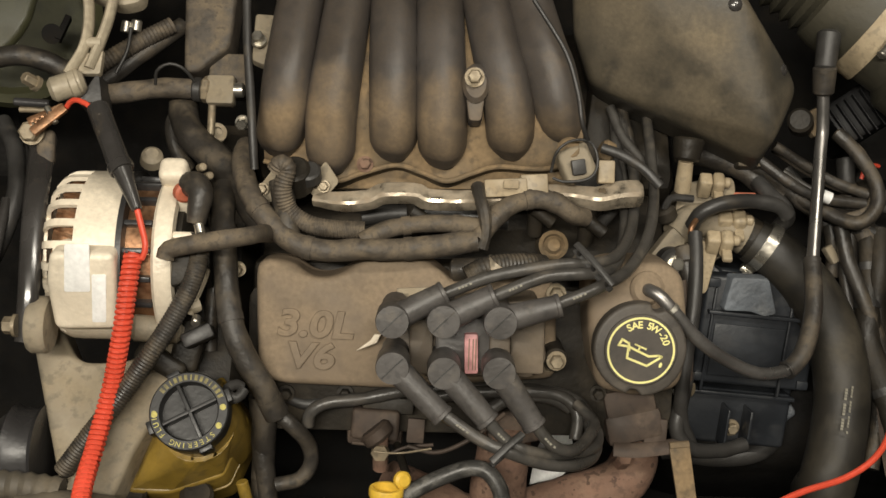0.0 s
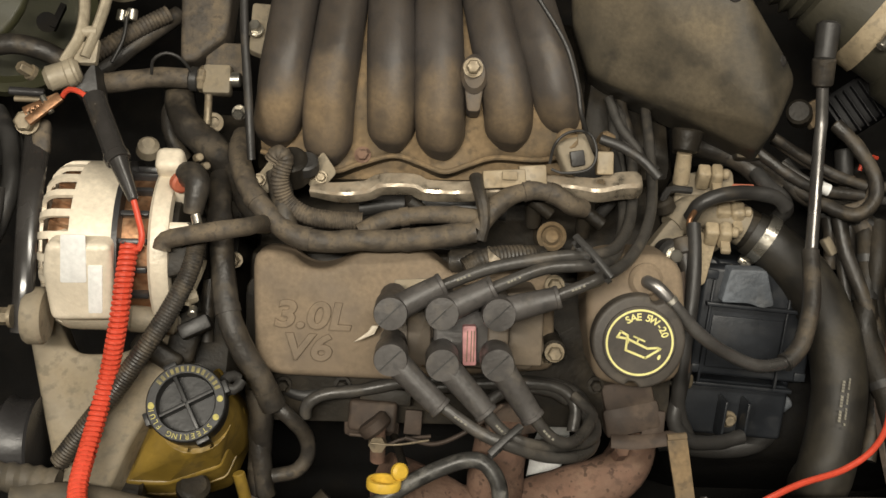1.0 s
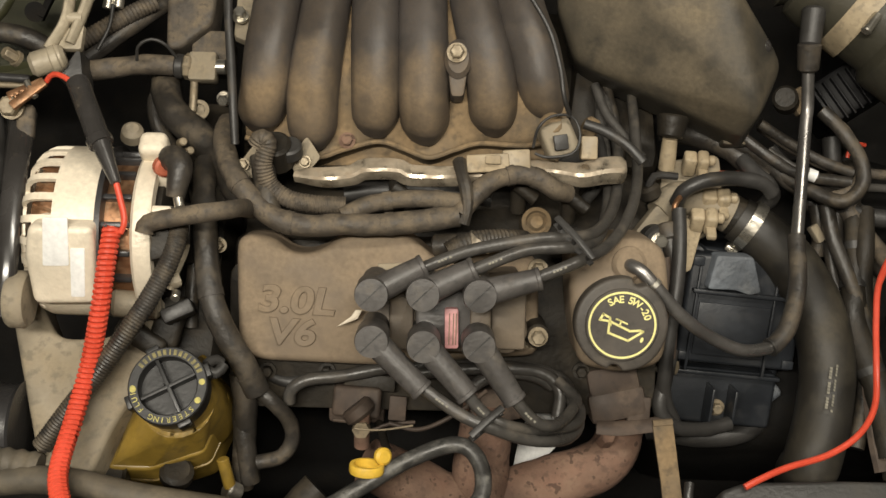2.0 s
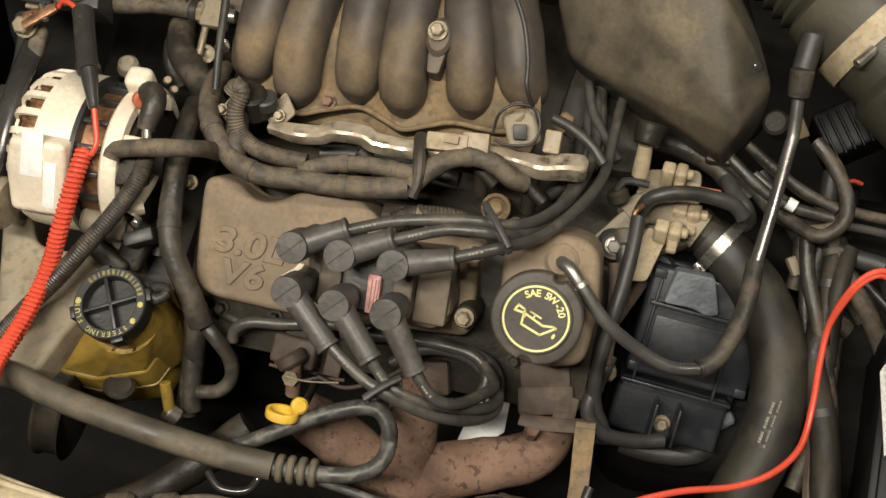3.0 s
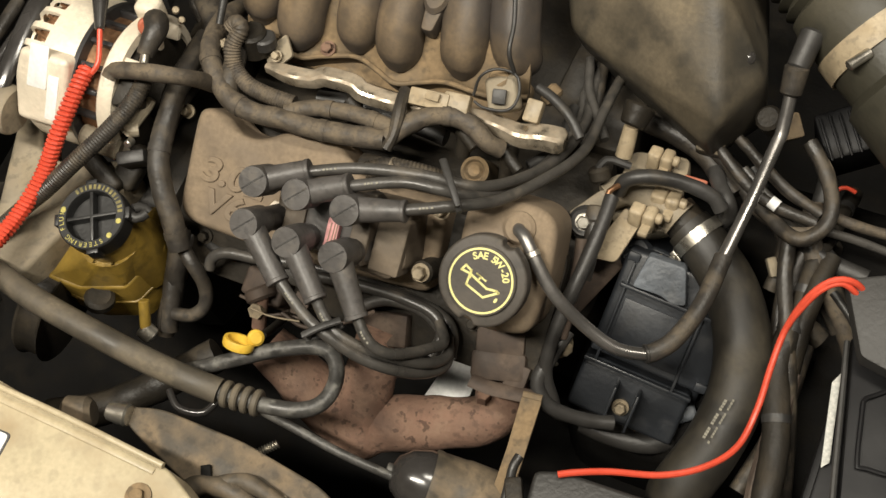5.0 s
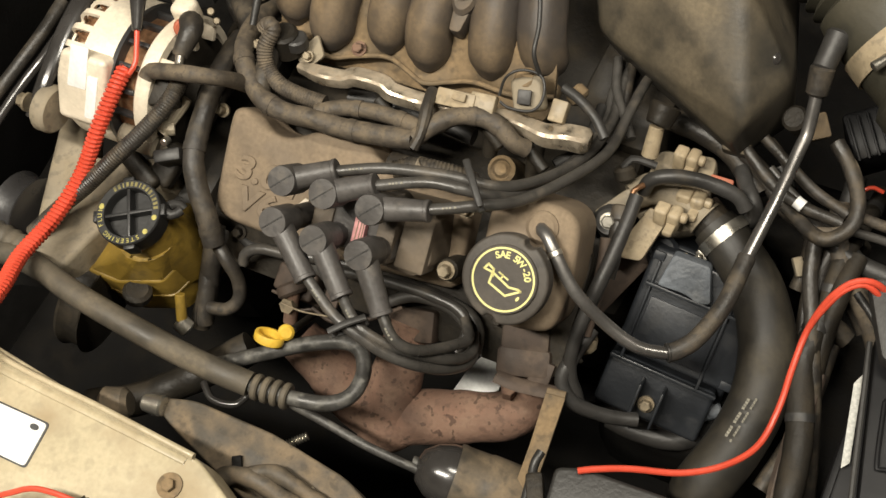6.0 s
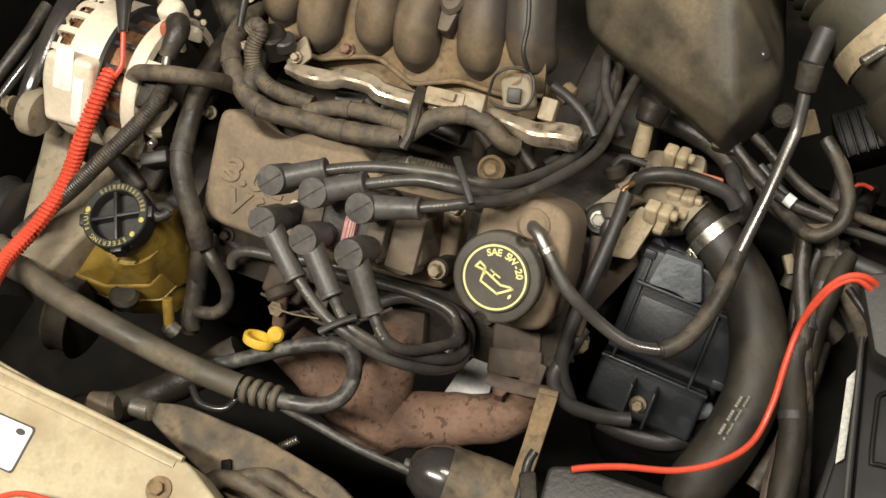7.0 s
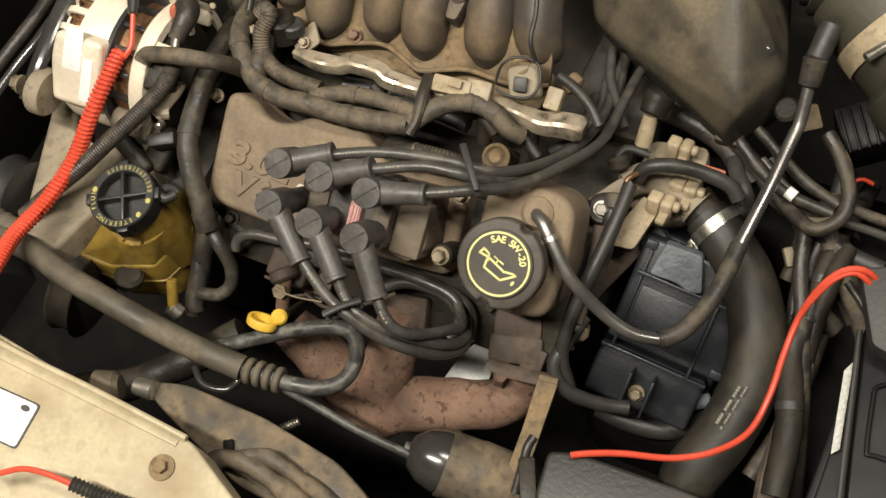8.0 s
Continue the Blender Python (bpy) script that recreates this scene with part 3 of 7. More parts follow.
for (u, v), (end, r), run in zip(TOWERS, ENDS, RUNS):
    cable = thing("ignition_cable", "grey ignition cable with a rubber elbow boot", "ignition cable", tuple(bank(u, v, 0.1)), "ignition cables")
    end = Vector(end)
    low = bank(u, v, 0.107)
    towards = (end - low).normalized()
    boot = part("boot", joined(lathe(bank_m(u, v, 0), [(0.0132, 0.082), (0.0145, 0.086), (0.0145, 0.116), (0.0138, 0.1195), (0, 0.12)], 24),
                               rod(low + towards * 0.006, end, 0.0118, r + 0.0006, bevel=0.0015)), BOOT, cable, "dark rubber elbow boot")
    part("slot", box(bank_m(u, v, 0.1202, 45 if v > 0 else -40), (0.025, 0.0012, 0.0004), 0), RUBBER, boot)
    part("cuff", rod(end - towards * 0.003, end + towards * 0.001, r + 0.0014, bevel=0.0006), BOOT, boot)
    lead_pts = [tuple(end - towards * 0.01)] + run
    wire = part("lead", tube(lead_pts, 0.0054, 12), WIRE, cable)
    line, at = smooth_line(lead_pts, 0.0015)
    for s in (0.024, 0.0275, 0.031, 0.0345):
        k = int(s / 0.0015)
        p, q = Vector(line[k][:3]), Vector(line[k + 1][:3])
        part("print_mark", box(frame_of(p + Vector((0, -0.0022, 0.0050)), (0, -0.4, 0.92), tuple(q - p)), (0.0018, 0.0022, 0.0004), 0), HOSEINK, wire)
for a, b, name in (((0.1213, 0.3424, 0.9350), (0.1513, 0.3049, 0.9350), "cable_clip"), ((0.0522, 0.1651, 0.8780), (0.0785, 0.1901, 0.8780), "cable_clip")):
    clip = thing(name, "black plastic clip holding ignition cables together", "cable clip", a, "cable clips")
    a, b = Vector(a), Vector(b)
    part("bar", tube([tuple(a), tuple((a + b) / 2 + Vector((0, 0, 0.003))), tuple(b)], 0.0035, 8, flat=0.6), RUBBER, clip)
    part("lower_bar", tube([tuple(a - Vector((0, 0, 0.012))), tuple((a + b) / 2 - Vector((0, 0, 0.015))), tuple(b - Vector((0, 0, 0.012)))], 0.003, 8, flat=0.6), RUBBER, clip)
    for s in (0.12, 0.5, 0.88):
        part("rib", rod(a.lerp(b, s) - Vector((0, 0, 0.013)), a.lerp(b, s) + Vector((0, 0, 0.002)), 0.0022), RUBBER, clip)

# ---- intake manifold ----
mani = thing("intake_manifold", "black nylon six-runner intake manifold coated with dust", "intake manifold", (0.0, 0.55, 0.8))
RUNNERS = [
    ((-0.1529, 0.4773), (-0.1474, 0.4910), (-0.1390, 0.6022)),
    ((-0.1033, 0.4600), (-0.1024, 0.4800), (-0.0918, 0.6037)),
    ((-0.0425, 0.4761), (-0.0421, 0.4941), (-0.0456, 0.6052)),
    ((0.0052, 0.4693), (0.0031, 0.4862), (-0.0004, 0.6067)),
    ((0.0714, 0.4806), (0.0679, 0.4974), (0.0465, 0.6082)),
    ((0.1227, 0.4967), (0.1143, 0.5081), (0.0896, 0.6095)),
]
for (tx, ty), (mx, my), (fx, fy) in RUNNERS:
    pts = [(tx, ty + 0.008, 0.833, 0.004), (tx, ty + 0.008, 0.837, 0.0160), (tx, ty + 0.0125, 0.846, 0.0217), (tx * 0.6 + mx * 0.4, ty * 0.5 + my * 0.5 + 0.010, 0.860, 0.0230), (mx, my + 0.016, 0.8735, 0.0234),
           (mx * 0.72 + fx * 0.28, my * 0.72 + fy * 0.28 + 0.012, 0.886, 0.0234), (mx * 0.4 + fx * 0.6, my * 0.4 + fy * 0.6, 0.892, 0.0229), (fx, fy, 0.8935, 0.0222), (fx + (fx - mx) * 1.0, fy + 0.12, 0.885, 0.0205), (fx + (fx - mx) * 1.3, fy + 0.2, 0.85, 0.02)]
    part("runner", tube(pts, 0.02, 28, 0.004, square=2.5), RUNNER, mani)
# the scalloped front edge of the web that joins the runners
EDGE = [(-0.1690, 0.4700, 0.8340), (-0.1480, 0.4640, 0.8340), (-0.1264, 0.4640, 0.8340), (-0.0995, 0.4500, 0.8340), (-0.0735, 0.4590, 0.8340), (-0.0408, 0.4690, 0.8340), (-0.0156, 0.4620, 0.8340), (0.0095, 0.4530, 0.8340), (0.0342, 0.4620, 0.8340), (0.0590, 0.4700, 0.8340), (0.1034, 0.4690, 0.8340), (0.1424, 0.4800, 0.8340)]
edge_line, _ = smooth_line(EDGE, 0.003)
bm = bmesh.new()
rows_ = []
for d, drop in ((0.003, 0.022), (0.0, 0.006), (0.0008, 0.0), (0.006, None), (0.014, None), (0.022, None), (0.032, None), (0.045, None), (0.065, None), (0.1, None), (0.15, None), (0.31, None)):
    row = []
    for x, y0, z0 in edge_line:
        y = y0 + d
        z = 0.834 - drop if drop is not None else float(np.interp(y, [0.45, 0.472, 0.486, 0.502, 0.522, 0.555, 0.62, 0.80], [0.833, 0.838, 0.850, 0.8655, 0.878, 0.886, 0.889, 0.875]))
        row.append(bm.verts.new((x + (0.05 if x < 0 else -0.34 * x / 0.14) * max(0.0, y - 0.49), y, z)))
    rows_.append(row)
rows_ += [[bm.verts.new(v.co + Vector((0, 0.003, -0.006))) for v in row] for row in reversed(rows_)]
for a, b in zip(rows_, rows_[1:] + rows_[:1]):
    for k in range(len(a) - 1):
        bm.faces.new((a[k], a[k + 1], b[k + 1], b[k]))
for k in (0, -1):
    for i in range(len(rows_) // 2 - 1):
        bm.faces.new((rows_[i][k], rows_[i + 1][k], rows_[-2 - i][k], rows_[-1 - i][k]))
part("web", bm, FLANGE, mani, "dusty web between the runners", 50)
part("edge_bead", tube([(x, y - 0.0015, 0.8355) for x, y, z in EDGE], 0.0027, 10, 0.004), FLANGE, mani, "raised bead along the scalloped edge")
part("lower_flange", plate(frame_of((-0.012, 0.462, 0.815), (0, -0.35, 0.94), (0, 1, 0)), rounded([(-0.15, -0.012), (0.15, -0.006), (0.155, 0.04), (-0.15, 0.04)], 0.012), 0.014, 0.003), FLANGE, mani, "dusty lower flange")
for p, r in (((0.0335, 0.5265, 0.9040), 0.0068), ((-0.0701, 0.4655, 0.8390), 0.0058)):
    part("bolt", hex_bolt(Matrix.Translation(p) @ Matrix.Rotation(0.35, 4, "X"), r, 0.009, 1.4), BOLT if r > 0.006 else RUST, mani)
part("bolt_boss", lathe(frame_of(Vector((0.0350, 0.5259, 0.8930)), (0, -0.3, 1)), [(0.014, -0.03), (0.013, 0.004), (0.010, 0.008)], 20, (1, 1.5)), RUNNER, mani)
part("boss_gusset", plate(frame_of(Vector((0.0350, 0.5078, 0.8900)), (0, -0.25, 1), (0, 1, 0)), rounded([(-0.011, 0.02), (0.011, 0.02), (0.006, -0.018), (-0.006, -0.018)], 0.004), 0.02, 0.002), RUNNER, mani)
part("plenum", box(pose(0.0, 0.86, 0.87), (0.34, 0.13, 0.12), 0.03, 4), RUNNER, mani)

# ---- fuel rail ----
rail = thing("fuel_rail", "plated steel fuel rail with bright worn edges", "fuel rail", (0.04, 0.43, 0.84))
pts = [(*(-0.1161, 0.4225, 0.8480), 0.006), (*(-0.0866, 0.4183, 0.8520), 0.0085), (*(-0.0626, 0.4209, 0.8530), 0.0085), (*(-0.0493, 0.4253, 0.8570), 0.009), (*(-0.0199, 0.4261, 0.8570), 0.009), (*(-0.0074, 0.4225, 0.8530), 0.009), (*(0.0312, 0.4224, 0.8530), 0.0085), (*(0.0688, 0.4269, 0.8520), 0.008), (*(0.1149, 0.4335, 0.8500), 0.008), (*(0.1393, 0.4316, 0.8490), 0.009), (*(0.1554, 0.4297, 0.8490), 0.0105), (*(0.1747, 0.4350, 0.8480), 0.0115), (*(0.1929, 0.4372, 0.8470), 0.0115), (*(0.1978, 0.4373, 0.8470), 0.008)]
part("rail_tube", tube(pts, 0.009, 20, 0.004, flat=0.9, square=5.0), RAIL, rail)
for p in ((-0.0196, 0.4153, 0.8400), (0.1464, 0.4148, 0.8320), (0.0972, 0.4229, 0.8350)):
    part("injector", joined(rod(Vector(p) + Vector((0, 0.012, 0.008)), Vector(p) - Vector((0, 0.012, 0.03)), 0.009, 0.0075, bevel=0.001), rod(Vector(p) + Vector((-0.004, 0, 0.004)), Vector(p) + Vector((0.016, -0.012, -0.004)), 0.0065, bevel=0.001)), GRIME, rail)
for p, s in (((-0.1561, 0.4285, 0.8600), 1), ((-0.1096, 0.4339, 0.8580), 1.1)):
    part("sensor_flange", plate(frame_of(p, (0, -0.45, 0.9)), rounded([(-0.014 * s, -0.004), (0.0, -0.017 * s), (0.016 * s, 0.002), (0.004, 0.02 * s)], 0.004), 0.004, 0.001), BRACKET, rail, "dusty diamond flange")
for p in ((-0.1633, 0.4238, 0.8630), (-0.1064, 0.4294, 0.8610)):
    part("flange_bolt", hex_bolt(frame_of(p, (0, -0.45, 0.9)), 0.0045, 0.007, 1.3), BOLT, rail)
part("sensor_body", rod((-0.1328, 0.4317, 0.8550), (-0.1328, 0.4363, 0.8850), 0.017, 0.015, bevel=0.003), GRIME, rail, "black pressure sensor body")
part("sensor_band", rod((-0.1196, 0.4336, 0.8660), (-0.1202, 0.4370, 0.8800), 0.012, bevel=0.002), RUBBER, rail)

# ---- wiring along the rail ----
def loom(name, label, pts, r, mat=None, ridge=0.0, pitch=0.005, lumpy=0.08, cat="cable", flat=1.0, bands=(), band_mat=None):
    """A cable or hose, with tape or clamp bands at the given shares of its length."""
    ob = part(name, tube(pts, r, 12, 0.005, ridge, pitch, flat, lumpy if not ridge else 0), mat or LOOM)
    line, at = smooth_line(pts, 0.002)
    for s in bands:
        k = min(len(line) - 4, max(2, int(s * len(line))))
        part("tape_band" if band_mat is None else "clamp_band", tube([tuple(line[j][:3]) for j in (k - 2, k, k + 2)], r * 1.03 + 0.0004, 12, 0.002, flat=flat), band_mat or RUBBER, ob)
    return tagged(ob, label, cat)


loom("conduit", "dusty corrugated wiring conduit looping off the sensor", [(-0.1480, 0.4281, 0.8930), (-0.1431, 0.4326, 0.8980), (-0.1374, 0.4285, 0.8950), (-0.1415, 0.4132, 0.8850), (-0.1355, 0.3983, 0.8720), (-0.1182, 0.3882, 0.8650), (-0.0947, 0.3850, 0.8620), (-0.0659, 0.3850, 0.8600)], 0.0085, ridge=0.0004, pitch=0.0032)
loom("wiring_harness", "taped dusty wiring harness beside the fuel rail", [(-0.1900, 0.4900, 0.8250), (-0.1880, 0.4580, 0.8480), (-0.1744, 0.4173, 0.8680), (-0.1614, 0.3958, 0.8720), (-0.1461, 0.3808, 0.8680), (-0.1270, 0.3668, 0.8660), (-0.0981, 0.3608, 0.8660), (-0.0672, 0.3633, 0.8660), (-0.0362, 0.3645, 0.8640), (0.0001, 0.3689, 0.8640), (0.0391, 0.3748, 0.8660)], 0.0105, bands=(0.33, 0.52, 0.8), band_mat=LOOM)
loom("wiring_harness", "taped dusty wiring branch", [(-0.0677, 0.3716, 0.8640), (-0.0472, 0.3828, 0.8660), (-0.0187, 0.3884, 0.8680), (0.0101, 0.3903, 0.8680), (0.0416, 0.3887, 0.8660)], 0.0085, bands=(0.4, 0.8), band_mat=LOOM)
loom("wiring_harness", "taped dusty wiring branch over the fuel rail", [(0.0391, 0.3754, 0.8660), (0.0509, 0.3921, 0.8680), (0.0676, 0.4085, 0.8700), (0.0915, 0.4184, 0.8680), (0.1131, 0.4162, 0.8640), (0.1298, 0.4088, 0.8560), (0.1418, 0.4110, 0.8460)], 0.0095, bands=(0.25, 0.5, 0.7), band_mat=LOOM)
loom("conduit", "black wiring conduit dropping to the harness", [(-0.1467, 0.4285, 0.8720), (-0.1413, 0.4071, 0.8680), (-0.1372, 0.3849, 0.8660), (-0.1329, 0.3696, 0.8620)], 0.011, HOSE)
strap = thing("tape_wrap", "black tape wrapped round the harness", "tape", (0.0440, 0.4006, 0.8680))
part("tape_band", tube([(0.0384, 0.4279, 0.8720), (0.0409, 0.4124, 0.8770), (0.0451, 0.3958, 0.8780), (0.0465, 0.3798, 0.8730), (0.0428, 0.3669, 0.8660)], 0.0062, 10, lumpy=0.25), HOSE, strap)
conn = thing("wiring_connector", "tan plastic wiring connector beside the fuel rail", "connector", (0.0740, 0.4299, 0.8700))
part("shell", box(frame_of((0.0648, 0.4268, 0.8720), (0, -0.4, 0.9)) @ Matrix.Rotation(radians(4), 4, "Z"), (0.040, 0.017, 0.014), 0.002), BEIGE, conn)
part("plug", box(frame_of((0.0913, 0.4306, 0.8720), (0, -0.4, 0.9)) @ Matrix.Rotation(radians(4), 4, "Z"), (0.026, 0.02, 0.013), 0.002), BEIGE, conn)
part("lock_tab", box(frame_of((0.0694, 0.4254, 0.8820), (0, -0.4, 0.9)), (0.014, 0.008, 0.006), 0.001), BEIGE, conn)
sens = thing("intake_sensor", "dusty sensor with a square port on the manifold corner", "sensor", (0.1320, 0.4556, 0.8700))
part("body", box(frame_of((0.1304, 0.4534, 0.8740), (0.1, -0.4, 0.9)) @ Matrix.Rotation(radians(12), 4, "Z"), (0.031, 0.034, 0.026), 0.005, 3), BRACKET, sens)
part("port", box(frame_of((0.1315, 0.4418, 0.8890), (0.1, -0.5, 0.9)), (0.013, 0.014, 0.006), 0.001), RUBBER, sens)
part("boss", rod((0.1268, 0.4646, 0.8700), (0.1234, 0.4613, 0.8900), 0.012, bevel=0.003), FLANGE, sens)
part("clip", box(frame_of((0.1609, 0.4516, 0.8620), (0, -0.4, 0.9)), (0.016, 0.022, 0.014), 0.002), BEIGE, sens)
loom("thin_wire", "thin black wire looped round the sensor", [(0.1062, 0.4384, 0.8840), (0.1100, 0.4506, 0.9000), (0.1227, 0.4601, 0.9050), (0.1417, 0.4623, 0.9000), (0.1491, 0.4472, 0.8920), (0.1429, 0.4335, 0.8840), (0.1196, 0.4308, 0.8800), (0.1081, 0.4346, 0.8800)], 0.0014, RUBBER)
loom("vacuum_line", "thin black vacuum line along the manifold edge", [(0.0854, 0.5766, 0.9600), (0.1147, 0.5320, 0.9450), (0.1270, 0.4994, 0.9300), (0.1316, 0.4726, 0.9200), (0.1391, 0.4634, 0.9000)], 0.0022, RUBBER)
loom("vacuum_line", "thin black vacuum line beside the manifold", [(-0.1837, 0.5899, 0.9300), (-0.1807, 0.5459, 0.9200), (-0.1766, 0.5089, 0.9100), (-0.1727, 0.4723, 0.9000), (-0.1700, 0.4356, 0.8800)], 0.004, RUBBER)
loom("vacuum_hose", "black hose crossing to the solenoids", [(0.1571, 0.4745, 0.8680), (0.1757, 0.4671, 0.8680), (0.1971, 0.4541, 0.8650), (0.2123, 0.4390, 0.8600)], 0.005, RUBBER)
hb = thing("throttle_bracket", "dusty brown cast bracket beside the manifold", "bracket", (0.1783, 0.5594, 0.7800))
part("cast_plate", plate(frame_of((0.1732, 0.5529, 0.7850), (0.1, -0.3, 1), (0, 1, 0)), rounded([(-0.012, 0.045), (0.02, 0.045), (0.018, -0.03), (0.0, -0.05), (-0.02, -0.035)], 0.006), 0.05, 0.004), GRIME, hb)
part("stay", rod((0.1591, 0.4874, 0.8450), (0.1723, 0.4823, 0.8400), 0.011, bevel=0.003), FLANGE, hb)
knob = thing("drain_knob", "round dusty plug with a raised ring", "plug", (0.1145, 0.3988, 0.8100))
part("plug_body", lathe(frame_of((0.1156, 0.4021, 0.8000), (0, -0.4, 0.9)), [(0.014, -0.04), (0.0145, 0.0), (0.0145, 0.008), (0.011, 0.011), (0.009, 0.008), (0.006, 0.012), (0, 0.013)], 24), FLANGE, knob)
clamp = thing("spring_clamp", "open spring clamp on a stub hose", "hose clamp", (0.0609, 0.3573, 0.8500))
part("clamp_ring", lathe(frame_of((0.0592, 0.3553, 0.8520), (0.5, 0.6, 0.5)), [(0.012, -0.004), (0.013, -0.004), (0.013, 0.004), (0.012, 0.004), (0.012, -0.004)], 24), RAIL, clamp)
part("stub_hose", rod((0.0166, 0.3579, 0.8350), (0.0584, 0.3558, 0.8480), 0.011, bevel=0.002), HOSE, clamp)
loom("hose", "corrugated hose under the ignition cables", [(0.0301, 0.3440, 0.8500), (0.0505, 0.3543, 0.8520), (0.0829, 0.3614, 0.8450), (0.1027, 0.3670, 0.8300)], 0.0105, HOSE, ridge=0.0004, pitch=0.0035, cat="hose")

# ---- alternator ----
alt = thing("alternator", "cast aluminium alternator with a vented case", "alternator", (-0.30, 0.37, 0.75))
AX = Vector((-0.30, 0.38, 0.80))
R_ALT = 0.08
def axis_m(x):
    return Matrix.Translation((x, AX.y, AX.z)) @ Matrix.Rotation(radians(90), 4, "Y")



def vented_housing():
    """The drive-end shell, with its vent slots cut through, as one thick mesh."""
    prof = [(0.030, 0.0), (0.052, 0.0), (0.060, 0.001), (0.070, 0.004), (0.0765, 0.010), (0.0795, 0.017), (R_ALT, 0.025), (R_ALT, 0.034), (R_ALT, 0.072), (R_ALT - 0.003, 0.075)]
    seg = 72
    bm = bmesh.new()
    m = axis_m(-0.362)
    rings = [[bm.verts.new(m @ Vector((r * math.cos(2 * math.pi * k / seg), r * math.sin(2 * math.pi * k / seg), h))) for k in range(seg)] for r, h in prof]
    for i, (a, b) in enumerate(zip(rings, rings[1:])):
        for k in range(seg):
            up = a[k].co - Vector((a[k].co.x, AX.y, AX.z))
            lean = math.degrees(math.atan2(-up.y, up.z))
            last = 6 if -75 < lean < 14 else 4
            if k % 3 == 0 or not 2 <= i <= last:
                bm.faces.new((a[k], a[(k + 1) % seg], b[(k + 1) % seg], b[k]))
            elif k % 3 == 1 and lean > 60:
                bm.faces.new((a[k], a[(k + 1) % seg], b[(k + 1) % seg], b[k]))
    bmesh.ops.recalc_face_normals(bm, faces=bm.faces)
    bmesh.ops.solidify(bm, geom=bm.faces[:], thickness=0.004)
    return bm


part("drive_housing", vented_housing(), CASTING, alt, "cast drive-end housing with cut vent slots", 50)
part("front_winding", lathe(axis_m(-0.352), [(0.045, 0.0), (0.062, 0.0), (0.068, 0.006), (0.070, 0.014), (0.066, 0.026), (0.05, 0.028)], 40), COPPER, alt, "copper end winding behind the slots")
for k in range(40):
    a = 2 * math.pi * k / 40
    c, n_ = Vector((-0.339, AX.y + 0.0695 * math.cos(a), AX.z + 0.0695 * math.sin(a))), Vector((0, -math.sin(a), math.cos(a)))
    part("winding_loop", tube([tuple(c + Vector((-0.009, 0, 0)) - n_ * 0.003), tuple(c + Vector((0, 0, 0))), tuple(c + Vector((0.010, 0, 0)) + n_ * 0.003)], 0.0022, 6, 0.006), COPPER, alt)
part("stator", lathe(axis_m(-0.29), [(0.069, 0), (0.069, 0.03)], 40), COPPER, alt, "copper windings seen through the vents")
for k in range(18):
    a = radians(k * 20)
    part("vent_bar", box(Matrix.Translation((-0.275, AX.y - math.sin(a) * 0.072, AX.z + math.cos(a) * 0.072)) @ Matrix.Rotation(a, 4, "X"), (0.03, 0.005, 0.008), 0.001), SATIN, alt)
part("stator_ring", lathe(axis_m(-0.291), [(0.07, 0), (0.081, 0.001), (0.081, 0.006), (0.07, 0.007)], 48), SATIN, alt)
part("rear_housing", lathe(axis_m(-0.260), [(0.06, 0), (0.076, 0.001), (0.0790, 0.004), (0.0795, 0.015), (0.077, 0.019), (0.068, 0.020), (0.066, 0.015), (0, 0.015)], 48), CASTING, alt, "cast rear housing")
part("rear_cover", lathe(axis_m(-0.246), [(0.062, 0), (0.062, 0.01), (0.05, 0.016), (0.03, 0.018), (0.028, 0.03), (0, 0.03)], 32), GRIME, alt, "dark rear cover with rectifier")
for deg in (-40, -8, 22, 50):
    a = radians(-deg)
    m = Matrix.Translation((AX.x, AX.y, AX.z)) @ Matrix.Rotation(a, 4, "X")
    part("rear_rib", box(m @ Matrix.Translation((0.064, 0, 0.066)), (0.03, 0.007, 0.016), 0.002), CASTING, alt)
part("lug_block", plate(frame_of((-0.3195, 0.3155, 0.8590), (0, -0.74, 0.67), (0, 1, 0.8)), rounded([(-0.0240, 0.040), (0.0330, 0.040), (0.0310, -0.035), (-0.0265, -0.037), (-0.0300, 0.010)], 0.008), 0.05, 0.009, 4), CASTING, alt, "square cast mounting lug")
part("top_ear", rod((-0.2756, 0.4561, 0.8450), (-0.2723, 0.4580, 0.8620), 0.0115, 0.010, bevel=0.004), BRACKET, alt)
part("top_block", box(frame_of((-0.2467, 0.4325, 0.8680), (0, 0.1, 1)), (0.026, 0.024, 0.03), 0.007, 3), CASTING, alt, "square cast top of the rear housing")
LUGM = frame_of((-0.3195, 0.3155, 0.8590), (0, -0.74, 0.67), (0, 1, 0.8))
part("label_sheet", plate(LUGM @ Matrix.Translation((0, 0, 0.0008)), rounded([(-0.0087, 0.0487), (0.0130, 0.0493), (0.0096, 0.0033), (-0.0135, 0.0027)], 0.002), 0.0012, 0.0001), LABEL, alt, "white paper label")
part("bar_code_sheet", plate(LUGM @ Matrix.Translation((0, 0, 0.0008)), rounded([(0.0122, 0.0200), (0.0251, 0.0203), (0.0209, -0.0267), (0.0087, -0.0270)], 0.0015), 0.0012, 0.0001), LABEL, alt, "narrow white paper label")
